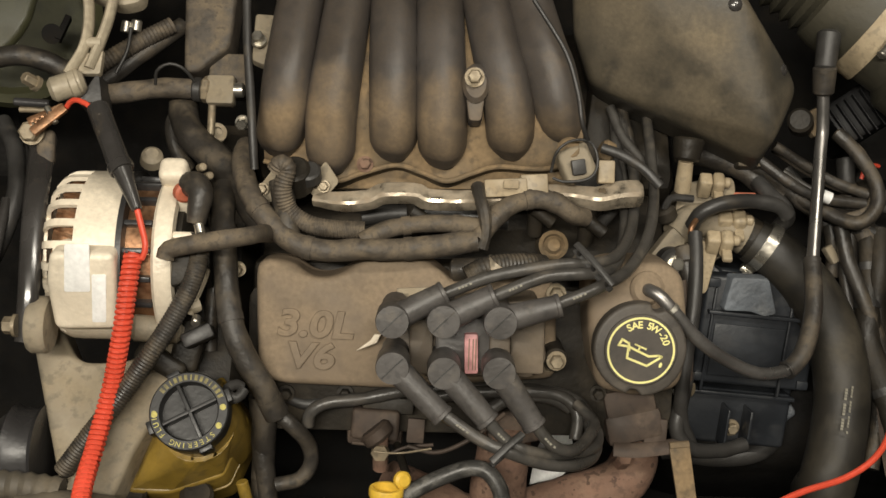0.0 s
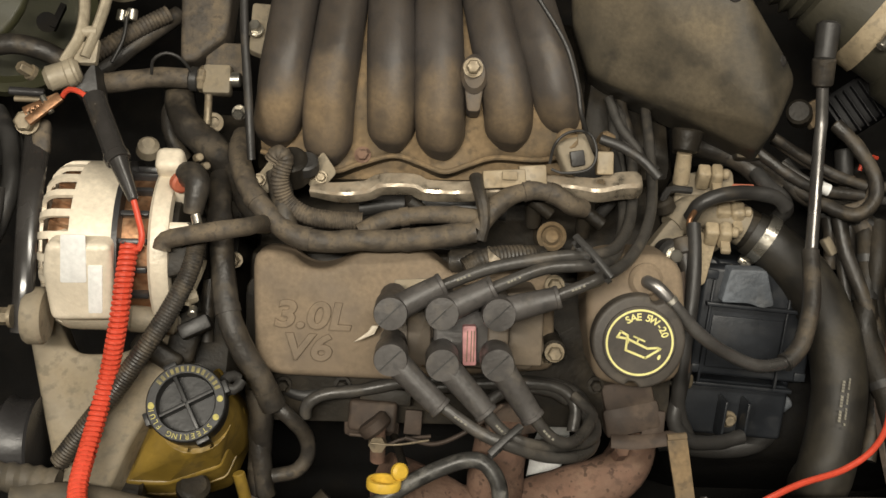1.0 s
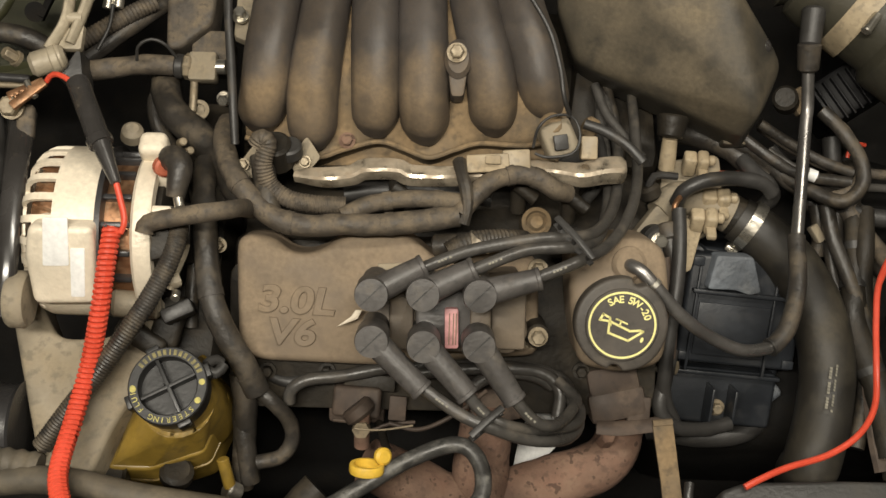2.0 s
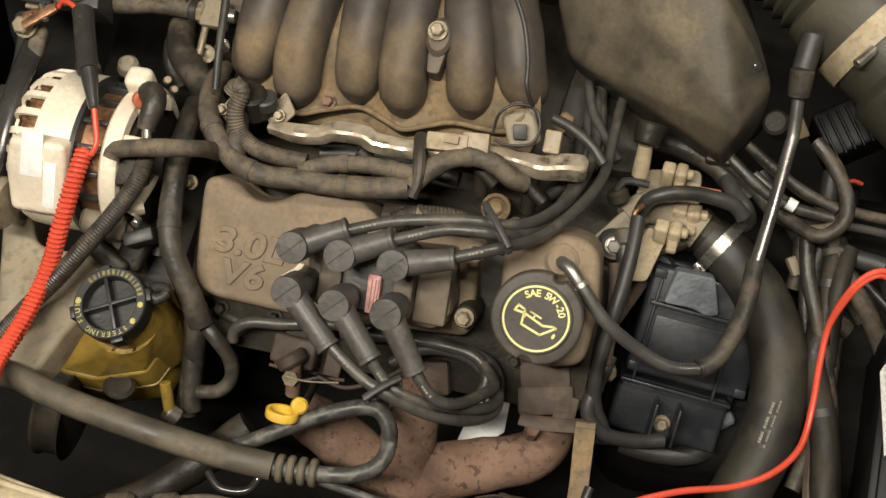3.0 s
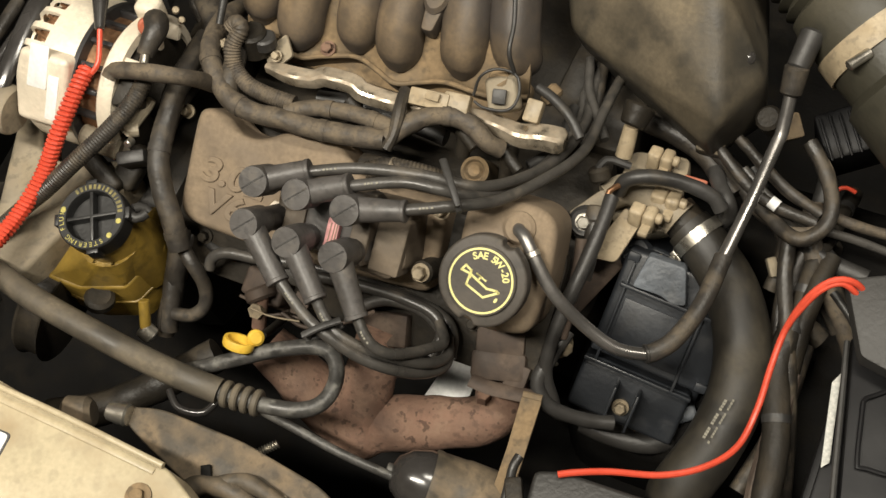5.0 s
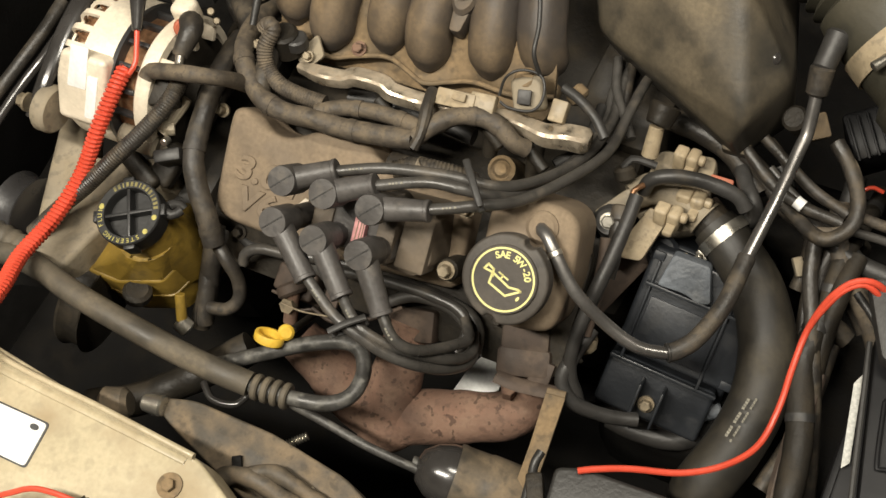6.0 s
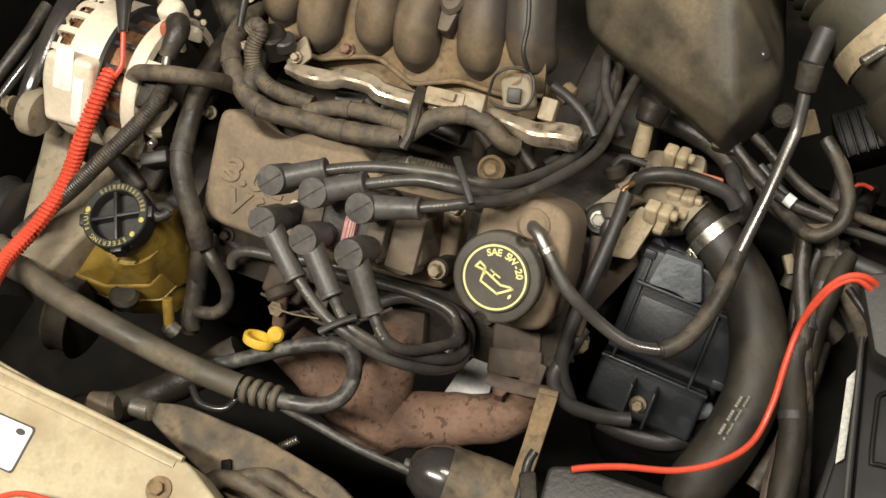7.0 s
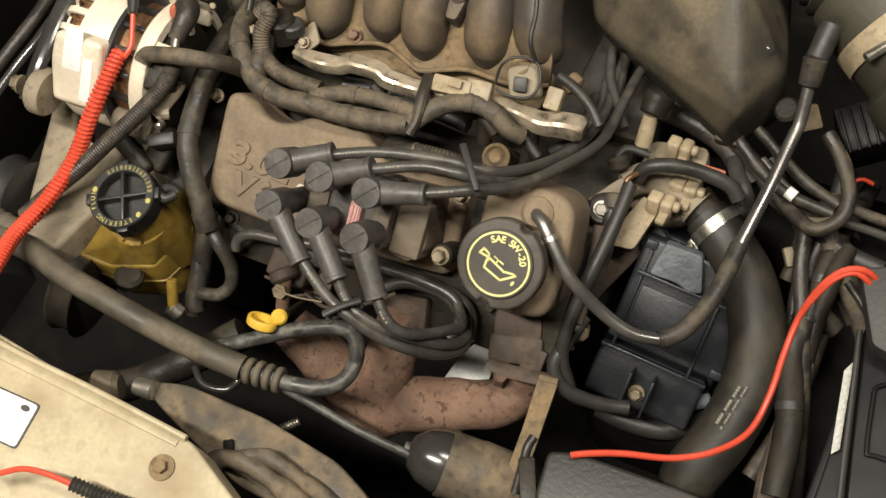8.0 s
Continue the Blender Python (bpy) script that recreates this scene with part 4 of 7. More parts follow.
part("connector_cap", tube([(-0.2290, 0.4170, 0.8800, 0.0120), (-0.2215, 0.4120, 0.8870, 0.0125), (-0.2165, 0.4020, 0.8890, 0.0115), (-0.2180, 0.3900, 0.8850, 0.0100), (-0.2200, 0.3790, 0.8790, 0.0085)], 0.011, 14, 0.004), HOSE, alt, "dusty rubber terminal elbow")
part("terminal_nut", rod((-0.2167, 0.3764, 0.8840), (-0.2140, 0.3667, 0.8820), 0.0045, bevel=0.001), STEEL, alt)
part("red_seal", rod((-0.2376, 0.4121, 0.8760), (-0.2316, 0.4063, 0.8820), 0.009, bevel=0.002), ORANGE, alt, "faded red seal")
part("regulator", box(frame_of((-0.2361, 0.3549, 0.8500), (0.1, -0.3, 0.9)), (0.03, 0.045, 0.03), 0.004), GRIME, alt, "black regulator block")
for p in ((-0.2271, 0.4446, 0.8600), (-0.2220, 0.4409, 0.8500)):
    part("stud", rod(p, Vector(p) + Vector((0.006, -0.004, 0.010)), 0.0038, bevel=0.001), BOLT, alt)

alt.location += Vector((0.006, -0.009, 0.020))

rb = thing("rear_alternator_bracket", "dirty bright-worn cast bracket behind the alternator", "bracket", (-0.2259, 0.3224, 0.8300))
part("cast_rib", tube([(-0.2117, 0.3456, 0.8550), (-0.2156, 0.3345, 0.8500), (-0.2202, 0.3210, 0.8450), (-0.2255, 0.3058, 0.8400)], 0.0062, 10, 0.004, lumpy=0.5), ARMCAST, rb)
part("cast_lump", tube([(-0.2366, 0.3224, 0.8400), (-0.2250, 0.3129, 0.8420), (-0.2165, 0.3163, 0.8400)], 0.0085, 10, 0.004, lumpy=0.5), ARMCAST, rb)
part("stud", rod((-0.2296, 0.3275, 0.8450), (-0.2366, 0.3262, 0.8500), 0.0048, bevel=0.001), STEEL, rb)
part("stud", rod((-0.2166, 0.3027, 0.8400), (-0.2161, 0.2940, 0.8450), 0.0042, bevel=0.001), STEEL, rb)
part("rubber_block", box(frame_of((-0.2184, 0.2930, 0.8150), (0.1, -0.3, 1)) @ Matrix.Rotation(0.15, 4, "Z"), (0.030, 0.014, 0.03), 0.003), RUBBER, rb)

# ---- alternator bracket, arm and pulleys ----
brk = thing("alternator_bracket", "dusty cast bracket below the alternator", "bracket", (-0.33, 0.22, 0.7))
part("bracket_plate", plate(pose(0, 0, 0.79), rounded([(-0.3859, 0.3092), (-0.3833, 0.3267), (-0.3628, 0.3272), (-0.3483, 0.2959), (-0.3332, 0.2737), (-0.2907, 0.2748), (-0.2506, 0.2973), (-0.2316, 0.2955), (-0.2269, 0.2764), (-0.2486, 0.2344), (-0.2716, 0.1884), (-0.2859, 0.1415), (-0.3288, 0.1405), (-0.3591, 0.2289)], 0.012), 0.05, 0.006, 3), BRACKET, brk)
part("ear", lathe(Matrix.Translation((-0.3535, 0.2880, 0.8500)) @ Matrix.Rotation(radians(90), 4, "Y"), [(0.012, -0.009), (0.022, -0.009), (0.024, -0.006), (0.024, 0.006), (0.022, 0.009), (0.012, 0.009)], 28, (1, 1.1)), BRACKET, brk, "large rounded bracket ear")
part("pivot_bolt", hex_bolt(Matrix.Translation((-0.3690, 0.2810, 0.8650)) @ Matrix.Rotation(radians(-90), 4, "Y"), 0.008, 0.012, 1.3), BOLT, brk)
part("pivot_tube", rod((-0.2770, 0.2955, 0.8300), (-0.2340, 0.2975, 0.8200), 0.0135, bevel=0.003), BRACKET, brk)
part("cast_rib", box(frame_of((-0.2314, 0.2932, 0.7900), (0.1, -0.4, 0.9), (0.2, 1, 0)), (0.028, 0.05, 0.02), 0.006, 3), GRIME, brk)
part("cast_rib", box(frame_of((-0.2549, 0.2740, 0.7950), (0.1, -0.4, 0.9), (0.5, 1, 0)), (0.05, 0.02, 0.02), 0.006, 3), GRIME, brk)
arm = thing("tensioner_arm", "satin black curved tensioner arm beside the alternator", "arm", (-0.3669, 0.3813, 0.8600))
part("bar", tube([(-0.3729, 0.4673, 0.8720, 0.0125), (-0.3680, 0.4122, 0.8800, 0.0115), (-0.3643, 0.3607, 0.8800, 0.0105), (-0.3625, 0.3097, 0.8700, 0.0095), (-0.3656, 0.2705, 0.8520, 0.0085)], 0.0105, 16, flat=0.6), GLOSSY, arm)
part("knuckle", box(frame_of((-0.3669, 0.4537, 0.8780), (0.1, -0.2, 1), (-0.1, 1, 0)), (0.017, 0.034, 0.014), 0.005, 3), LOOM, arm)
wheel = thing("drive_pulley", "dark grooved belt pulley with a bright face", "pulley", (-0.3748, 0.1946, 0.7600))
PM = Matrix.Translation((-0.3719, 0.1912, 0.7700)) @ Matrix.Rotation(radians(-90), 4, "Y")
part("pulley_rim", lathe(PM, [(0.02, 0.012), (0.036, 0.012), (0.042, 0.016), (0.044, 0.014), (0.041, 0.008), (0.041, -0.01), (0.044, -0.014), (0.03, -0.016)], 36), SATIN, wheel)
wheel = thing("belt_pulley", "grimy black belt pulley under the reservoir", "pulley", (-0.2849, 0.1295, 0.7000))
part("pulley_rim", lathe(Matrix.Translation((-0.2866, 0.1417, 0.7000)) @ Matrix.Rotation(radians(-80), 4, "Y"), [(0.02, 0.012), (0.05, 0.012), (0.056, 0.016), (0.058, 0.012), (0.054, 0.006), (0.054, -0.01), (0.058, -0.014), (0.03, -0.016)], 36), GRIME, wheel)
belt = thing("drive_belt", "black ribbed drive belt", "belt", (-0.3873, 0.2146, 0.7200))
part("belt_run", tube([(-0.4273, 0.2421, 0.7000), (-0.3935, 0.2202, 0.7300), (-0.3731, 0.1956, 0.7300), (-0.3572, 0.1627, 0.7200)], 0.011, 8, flat=0.25), RUBBER, belt)

# ---- upper left ----
yb = thing("engine_mount_arm", "pale cast H-shaped engine mount arm", "mount arm", (-0.3431, 0.5418, 0.8800))
part("leg", tube([(-0.3564, 0.5305, 0.8850), (-0.3425, 0.5591, 0.8920), (-0.3406, 0.5909, 0.9000), (-0.3482, 0.6297, 0.9050)], 0.0052, 10, flat=1.4), ARMCAST, yb)
part("leg", tube([(-0.3368, 0.5375, 0.8850), (-0.3273, 0.5674, 0.8920), (-0.3203, 0.5942, 0.9000), (-0.3190, 0.6307, 0.9050)], 0.0052, 10, flat=1.4), ARMCAST, yb)
part("cross_bar", rod((-0.3426, 0.5617, 0.8930), (-0.3263, 0.5622, 0.8930), 0.0055), ARMCAST, yb)
part("leg_web", plate(frame_of((-0.3360, 0.5500, 0.8880), (0, -0.2, 1), (0, 1, 0)), rounded([(-0.012, -0.018), (0.010, -0.018), (0.011, 0.008), (0.0, 0.001), (-0.008, 0.008)], 0.003), 0.008, 0.002), ARMCAST, yb)
part("wide_head", plate(frame_of((-0.3155, 0.6281, 0.8950), (0, -0.2, 1), (0, 1, 0)), rounded([(-0.045, -0.005), (0.0, -0.022), (0.022, -0.016), (0.022, 0.05), (-0.045, 0.05)], 0.008), 0.02, 0.004), ARMCAST, yb)
part("knuckle", rod((-0.3718, 0.5130, 0.8820), (-0.3404, 0.5266, 0.8820), 0.0125, 0.0125, bevel=0.004), ARMCAST, yb)
part("knuckle_band", rod((-0.3545, 0.5198, 0.8820), (-0.3454, 0.5239, 0.8820), 0.0135, bevel=0.002), ARMCAST, yb)
part("clevis_bolt", hex_bolt(Matrix.Translation((-0.3859, 0.5226, 0.8780)) @ Matrix.Rotation(-0.6, 4, "Y"), 0.006, 0.016, 1.3), BOLT, yb)
part("rod_pin", rod((-0.4079, 0.5067, 0.8720), (-0.3735, 0.5052, 0.8720), 0.004, bevel=0.001), SATIN, yb)
part("lower_pin", rod((-0.4039, 0.5022, 0.8650), (-0.3750, 0.5018, 0.8650), 0.003), BOLT, yb)
dk = thing("rubber_mount_block", "black wedge of rubber mount beside the cast arm", "mount", (-0.3391, 0.5353, 0.8600))
part("wedge", plate(frame_of((-0.3354, 0.5190, 0.8760), (0, -0.2, 1), (0, 1, 0)), rounded([(-0.012, -0.012), (0.006, 0.02), (0.012, -0.012)], 0.002), 0.04, 0.002), RUBBER, dk)

clip = thing("alligator_clip", "copper alligator clip biting a bracket bolt", "test clip", (-0.3593, 0.4728, 0.9000))
ca, cb = Vector((-0.3773, 0.4615, 0.9000)), Vector((-0.3447, 0.4824, 0.9050))
d = (cb - ca).normalized()
CM = frame_of((ca + cb) / 2, (0, -0.2, 1), tuple(d))
part("upper_jaw", box(CM @ Matrix.Translation((0.004, 0, 0.004)) @ Matrix.Rotation(0.15, 4, "Z"), (0.009, 0.038, 0.006), 0.0015), COPPER, clip, "copper upper jaw")
part("lower_jaw", box(CM @ Matrix.Translation((-0.005, 0, -0.002)) @ Matrix.Rotation(-0.12, 4, "Z"), (0.007, 0.036, 0.006), 0.0015), COPPER, clip, "copper lower jaw")
for k in range(5):
    part("tooth", box(CM @ Matrix.Translation((-0.001, -0.016 + 0.005 * k, 0.003)), (0.004, 0.0025, 0.005), 0.0005), COPPER, clip)
part("bitten_bolt", hex_bolt(Matrix.Translation((-0.3773, 0.4624, 0.8900)) @ Matrix.Rotation(0.4, 4, "X"), 0.0095, 0.014, 1.2), BOLT, clip)
part("jaw_pivot", rod(CM @ Vector((-0.009, 0.004, 0.002)), CM @ Vector((0.009, 0.004, 0.002)), 0.003), STEEL, clip)
part("tail_wire", tube([tuple(cb), (-0.3380, 0.4857, 0.9120), (-0.3276, 0.4823, 0.9160), (-0.3148, 0.4743, 0.9150)], 0.0026, 8), RED, clip, "red wire stub")

lead = thing("coiled_test_lead", "red coiled test lead with a black insulating boot", "test lead", (-0.2756, 0.3188, 0.8800))
part("boot", joined(rod((-0.3133, 0.4785, 0.9150), (-0.2822, 0.4133, 0.9180), 0.0105, 0.0105, bevel=0.002), rod((-0.2824, 0.4144, 0.9180), (-0.2641, 0.3751, 0.9120), 0.0092, 0.0048, bevel=0.001)), GLOSSY, lead, "glossy black tapered boot")
part("boot_lip", rod((-0.2848, 0.4178, 0.9180), (-0.2803, 0.4105, 0.9180), 0.0118, bevel=0.001), GLOSSY, lead)
part("straight_wire", tube([(-0.2649, 0.3773, 0.9120), (-0.2606, 0.3631, 0.9050), (-0.2568, 0.3487, 0.8980), (-0.2580, 0.3369, 0.8950), (-0.2649, 0.3365, 0.8930)], 0.0028, 10), RED, lead)


def helix(pts, r, wire, pitch):
    """A coiled cord along pts."""
    line, at = smooth_line(pts, 0.0005)
    tangent = np.gradient(line, axis=0)
    tangent /= np.linalg.norm(tangent, axis=1)[:, None]
    side = np.cross(tangent[0], (0, 0, 1.0))
    out = []
    turns = at[-1] / pitch
    for k in range(int(turns * 10)):
        s = k / 10 * pitch
        c = np.array([np.interp(s, at, line[:, j]) for j in range(3)])
        t = np.array([np.interp(s, at, tangent[:, j]) for j in range(3)])
        t /= np.linalg.norm(t)
        side = side - t * (side @ t)
        side /= np.linalg.norm(side)
        over = np.cross(t, side)
        a = 2 * math.pi * k / 10
        out.append(c + r * (math.cos(a) * side + math.sin(a) * over))
    bm = bmesh.new()
    rings = []
    pts3 = np.array(out)
    tg = np.gradient(pts3, axis=0)
    tg /= np.linalg.norm(tg, axis=1)[:, None]
    for c, t in zip(pts3, tg):
        x = np.cross(t, (0.05, 0.1, 1.0))
        x /= np.linalg.norm(x)
        y = np.cross(t, x)
        rings.append([bm.verts.new(c + wire * (math.cos(a) * x + math.sin(a) * y)) for a in (2 * math.pi * j / 7 for j in range(7))])
    for a, b in zip(rings, rings[1:]):
        for j in range(7):
            bm.faces.new((a[j], a[(j + 1) % 7], b[(j + 1) % 7], b[j]))
    return bm


COIL_LINE = [(-0.2679, 0.3423, 0.8920), (-0.2705, 0.3115, 0.8850), (-0.2746, 0.2744, 0.8700), (-0.2855, 0.2316, 0.8400), (-0.2952, 0.1826, 0.8300), (-0.2962, 0.1321, 0.8450), (-0.2786, 0.0896, 0.8700), (-0.2638, 0.0369, 0.9000), (-0.2673, -0.0141, 0.9000)]
part("coiled_cord", helix(COIL_LINE, 0.0066, 0.0024, 0.0049), RED, lead, "tightly coiled red cord")
part("cord_core", tube(COIL_LINE, 0.0042, 10), RED, lead)
short = thing("test_lead_end", "red lead end with a black ribbed strain relief", "test lead", (-0.1024, -0.0577, 0.8600))
part("wire", tube([(-0.1725, -0.0868, 0.8700), (-0.1586, -0.0772, 0.8720), (-0.1398, -0.0655, 0.8740), (-0.1189, -0.0608, 0.8720), (-0.0921, -0.0593, 0.8660)], 0.0028, 10), RED, short)
part("strain_relief", tube([(-0.0936, -0.0588, 0.8660), (-0.0654, -0.0577, 0.8600), (-0.0216, -0.0532, 0.8560)], 0.0065, 12, ridge=0.0009, pitch=0.0042), RUBBER, short)

loom("cable", "grey braided battery cable under the red lead", [(-0.2128, 0.3656, 0.8880), (-0.2121, 0.3453, 0.8800), (-0.2192, 0.3182, 0.8720), (-0.2352, 0.2864, 0.8620), (-0.2531, 0.2591, 0.8520), (-0.2767, 0.2281, 0.8350), (-0.3016, 0.1995, 0.8200), (-0.3299, 0.1663, 0.8000)], 0.0088, HOSE, ridge=0.0003, pitch=0.003, cat="cable")
loom("cable_sleeve", "flat dusty sleeve crossing to the hoses", [(-0.2385, 0.3363, 0.8950), (-0.2343, 0.3430, 0.9000), (-0.2107, 0.3455, 0.9080), (-0.1831, 0.3488, 0.9120), (-0.1640, 0.3570, 0.9030), (-0.1560, 0.3680, 0.8850), (-0.1530, 0.3790, 0.8600)], 0.0085, LOOM, flat=0.8, cat="cable")
loom("conduit", "tan sleeved conduit across the top", [(-0.3320, 0.5393, 0.8350), (-0.3071, 0.5440, 0.8350), (-0.2774, 0.5508, 0.8320), (-0.2470, 0.5528, 0.8280)], 0.0105, cat="hose")
fit_ = thing("hose_fitting", "plated quick-connect fitting with brass nut", "fitting", (-0.2287, 0.5570, 0.8200))
part("collar", rod((-0.2487, 0.5528, 0.8280), (-0.2383, 0.5518, 0.8280), 0.0125, bevel=0.002), RUBBER, fit_)
part("brass_nut", rod((-0.2396, 0.5531, 0.8280), (-0.2303, 0.5520, 0.8280), 0.0135, seg=8, bevel=0.002), BOLT, fit_)
part("square_body", box(frame_of((-0.2199, 0.5510, 0.8280), (0, -0.3, 1)), (0.028, 0.03, 0.02), 0.003), BRACKET, fit_)
part("chrome_end", rod((-0.2105, 0.5514, 0.8300), (-0.1969, 0.5518, 0.8300), 0.0075, bevel=0.001), STEEL, fit_)
part("drop_stem", rod((-0.2285, 0.5406, 0.8250), (-0.2285, 0.5070, 0.8150), 0.004, bevel=0.001), BOLT, fit_)
part("ring_end", lathe(frame_of((-0.2236, 0.5127, 0.8100), (0.2, -0.4, 1)), [(0.006, 0), (0.010, 0.001), (0.010, 0.004), (0.006, 0.005), (0.006, 0)], 20), BOLT, fit_)
loom("conduit", "corrugated conduit behind the fitting", [(-0.3502, 0.5786, 0.8250), (-0.3269, 0.5951, 0.8280), (-0.3057, 0.6110, 0.8280), (-0.2794, 0.6314, 0.8250)], 0.009, ridge=0.0005, pitch=0.004)
loom("hose", "dusty hose behind the mount arm", [(-0.3452, 0.5699, 0.8100), (-0.3179, 0.5930, 0.8150), (-0.2970, 0.6131, 0.8150), (-0.2717, 0.6421, 0.8100)], 0.0095, HOSE, cat="hose")
wrap = thing("foil_wrapped_duct", "dusty cloth-wrapped duct at the back", "duct", (-0.2391, 0.6187, 0.8300))
part("wrap", plate(frame_of((Vector((-0.2337, 0.6189, 0.8450))), (0, -0.25, 1), (0, 1, 0)), rounded([(-0.03, 0.045), (0.025, 0.045), (0.02, -0.022), (-0.012, -0.05), (-0.026, -0.05)], 0.008), 0.04, 0.008, 3), LOOM, wrap)
part("box", plate(frame_of((Vector((-0.2165, 0.5882, 0.8250))), (0, -0.2, 1), (0, 1, 0)), rounded([(-0.02, 0.01), (0.02, 0.01), (0.02, -0.028), (-0.02, -0.028)], 0.004), 0.04, 0.004), LOOM, wrap)
side = thing("manifold_side_bracket", "dusty metal bracket with a bright bolt by the manifold", "bracket", (-0.1775, 0.5898, 0.8600))
part("sheet", plate(frame_of((-0.1738, 0.5865, 0.8650), (0.1, -0.2, 1), (0, 1, 0)), rounded([(-0.012, 0.03), (0.022, 0.03), (0.018, -0.03), (-0.012, -0.02)], 0.004), 0.012, 0.002), BRACKET, side)
part("bolt", hex_bolt(Matrix.Translation((-0.1796, 0.5836, 0.8700)), 0.006, 0.012, 1.3), STEEL, side)
part("lower_bolt", hex_bolt(Matrix.Translation((-0.1909, 0.5034, 0.8500)) @ Matrix.Rotation(0.8, 4, "X"), 0.006, 0.012, 1.2), STEEL, side)
loom("hose", "fat dusty heater hose curving past the alternator", [(-0.2642, 0.5581, 0.8000), (-0.2575, 0.5267, 0.8080), (-0.2438, 0.5014, 0.8150), (-0.2179, 0.4769, 0.8200), (-0.1938, 0.4485, 0.8250), (-0.1752, 0.4189, 0.8300), (-0.1555, 0.3978, 0.8350)], 0.0155, HOSE, cat="hose")
loom("hose", "dusty hose hanging in a loop", [(-0.2685, 0.5538, 0.7900), (-0.2746, 0.5300, 0.7900), (-0.2688, 0.5063, 0.7850), (-0.2566, 0.4916, 0.7700)], 0.008, HOSE, cat="hose")
loom("hose", "black hose running down beside the valve cover", [(-0.2058, 0.4425, 0.8300), (-0.2019, 0.4013, 0.8400), (-0.1956, 0.3611, 0.8450), (-0.1909, 0.3263, 0.8400), (-0.1835, 0.2950, 0.8350), (-0.1715, 0.2704, 0.8200), (-0.1549, 0.2473, 0.8000), (-0.1442, 0.2290, 0.7800)], 0.0115, HOSE, cat="hose", bands=(0.22, 0.58, 0.93), band_mat=HOSE)
loom("hose", "thin black hose in a loop below the cover", [(-0.1508, 0.2375, 0.7750), (-0.1315, 0.2229, 0.7700), (-0.1165, 0.2106, 0.7500), (-0.1146, 0.1964, 0.7300), (-0.1255, 0.1831, 0.7200), (-0.1476, 0.1782, 0.7150)], 0.0075, HOSE, cat="hose")
loom("hose", "black hose running down to the radiator", [(-0.1647, 0.2539, 0.7600), (-0.1605, 0.2261, 0.7400), (-0.1632, 0.2001, 0.7100), (-0.1660, 0.1620, 0.6800)], 0.0115, HOSE, cat="hose")

# ---- power steering reservoir ----
ps = thing("steering_fluid_reservoir", "yellowed plastic steering fluid reservoir with black cap", "reservoir", (-0.21, 0.19, 0.72))
PC = Vector((-0.2135, 0.213, 0.842))
PCM = Matrix.Translation(PC) @ Matrix.Rotation(radians(6), 4, "X")
part("neck", lathe(PCM, [(0.041, -0.13), (0.038, -0.09), (0.034, -0.05), (0.031, -0.02)], 32), AMBER, ps)
RES = [(-0.1742, 0.2317), (-0.1929, 0.1774), (-0.2424, 0.159), (-0.2824, 0.1595), (-0.2704, 0.2145), (-0.2042, 0.2767)]
part("body", plate(pose(0, 0, 0.752), rounded(RES, 0.006), 0.080, 0.004, 3), AMBER, ps)
bm = bmesh.new()
for x, y in RES:
    bm.verts.new((PC.x + (x - PC.x) * 0.94, PC.y + (y - PC.y) * 0.94, 0.751))
for k in range(24):
    bm.verts.new((PC.x + 0.033 * math.cos(k * math.pi / 12), PC.y + 0.033 * math.sin(k * math.pi / 12), 0.792))
bmesh.ops.convex_hull(bm, input=bm.verts[:])
bmesh.ops.bevel(bm, geom=bm.edges[:], offset=0.0015, segments=2, affect="EDGES", clamp_overlap=True)
part("shoulder", bm, AMBER, ps, "sloping moulded shoulder", 30)
part("seam", plate(pose(0, 0, 0.715), rounded([(PC.x + (x - PC.x) * 1.04, PC.y + (y - PC.y) * 1.04) for x, y in RES], 0.006), 0.003, 0.001), AMBER, ps, "moulded seam")
cap = part("cap", lathe(PCM, [(0.0345, -0.022), (0.0352, -0.018), (0.0352, 0.0), (0.034, 0.0015), (0.0265, 0.0015), (0.0255, 0.0), (0.0255, -0.012), (0, -0.012)], 48), PSCAP, ps, "black cap with yellow lettering")
for a in (28, 118):
    part("cap_rib", box(PCM @ Matrix.Rotation(radians(a), 4, "Z") @ Matrix.Translation((0, 0, -0.006)), (0.052, 0.0035, 0.012), 0.0008), PSCAP, cap)
for a in (-62, 118, 205, 25):
    part("grip", box(PCM @ Matrix.Rotation(radians(a), 4, "Z") @ Matrix.Translation((0.036, 0, -0.009)), (0.006, 0.012, 0.018), 0.001), PSCAP, cap)
part("vent", rod(PCM @ Vector((-0.008, 0.001, -0.012)), PCM @ Vector((-0.008, 0.001, -0.008)), 0.003), PSCAP, cap)
for k, ch in enumerate("STEERING FLUID"):
    a = radians(-42 - k * 10.2)
    if ch != " ":
        part("print_letter", letters(PCM @ Matrix.Translation((0.0302 * math.cos(a), 0.0302 * math.sin(a), 0.0017)) @ Matrix.Rotation(a - math.pi / 2, 4, "Z") , ch, 0.0068, 0.0002), DIMYELLOW, cap)
for k in range(14):
    a = radians(28 + k * 9.0)
    part("print_bar", box(PCM @ Matrix.Translation((0.0302 * math.cos(a), 0.0302 * math.sin(a), 0.0016)) @ Matrix.Rotation(a - math.pi / 2, 4, "Z"), (0.0028 if k % 4 != 3 else 0.0012, 0.005, 0.0004), 0), FAINTYELLOW, cap)
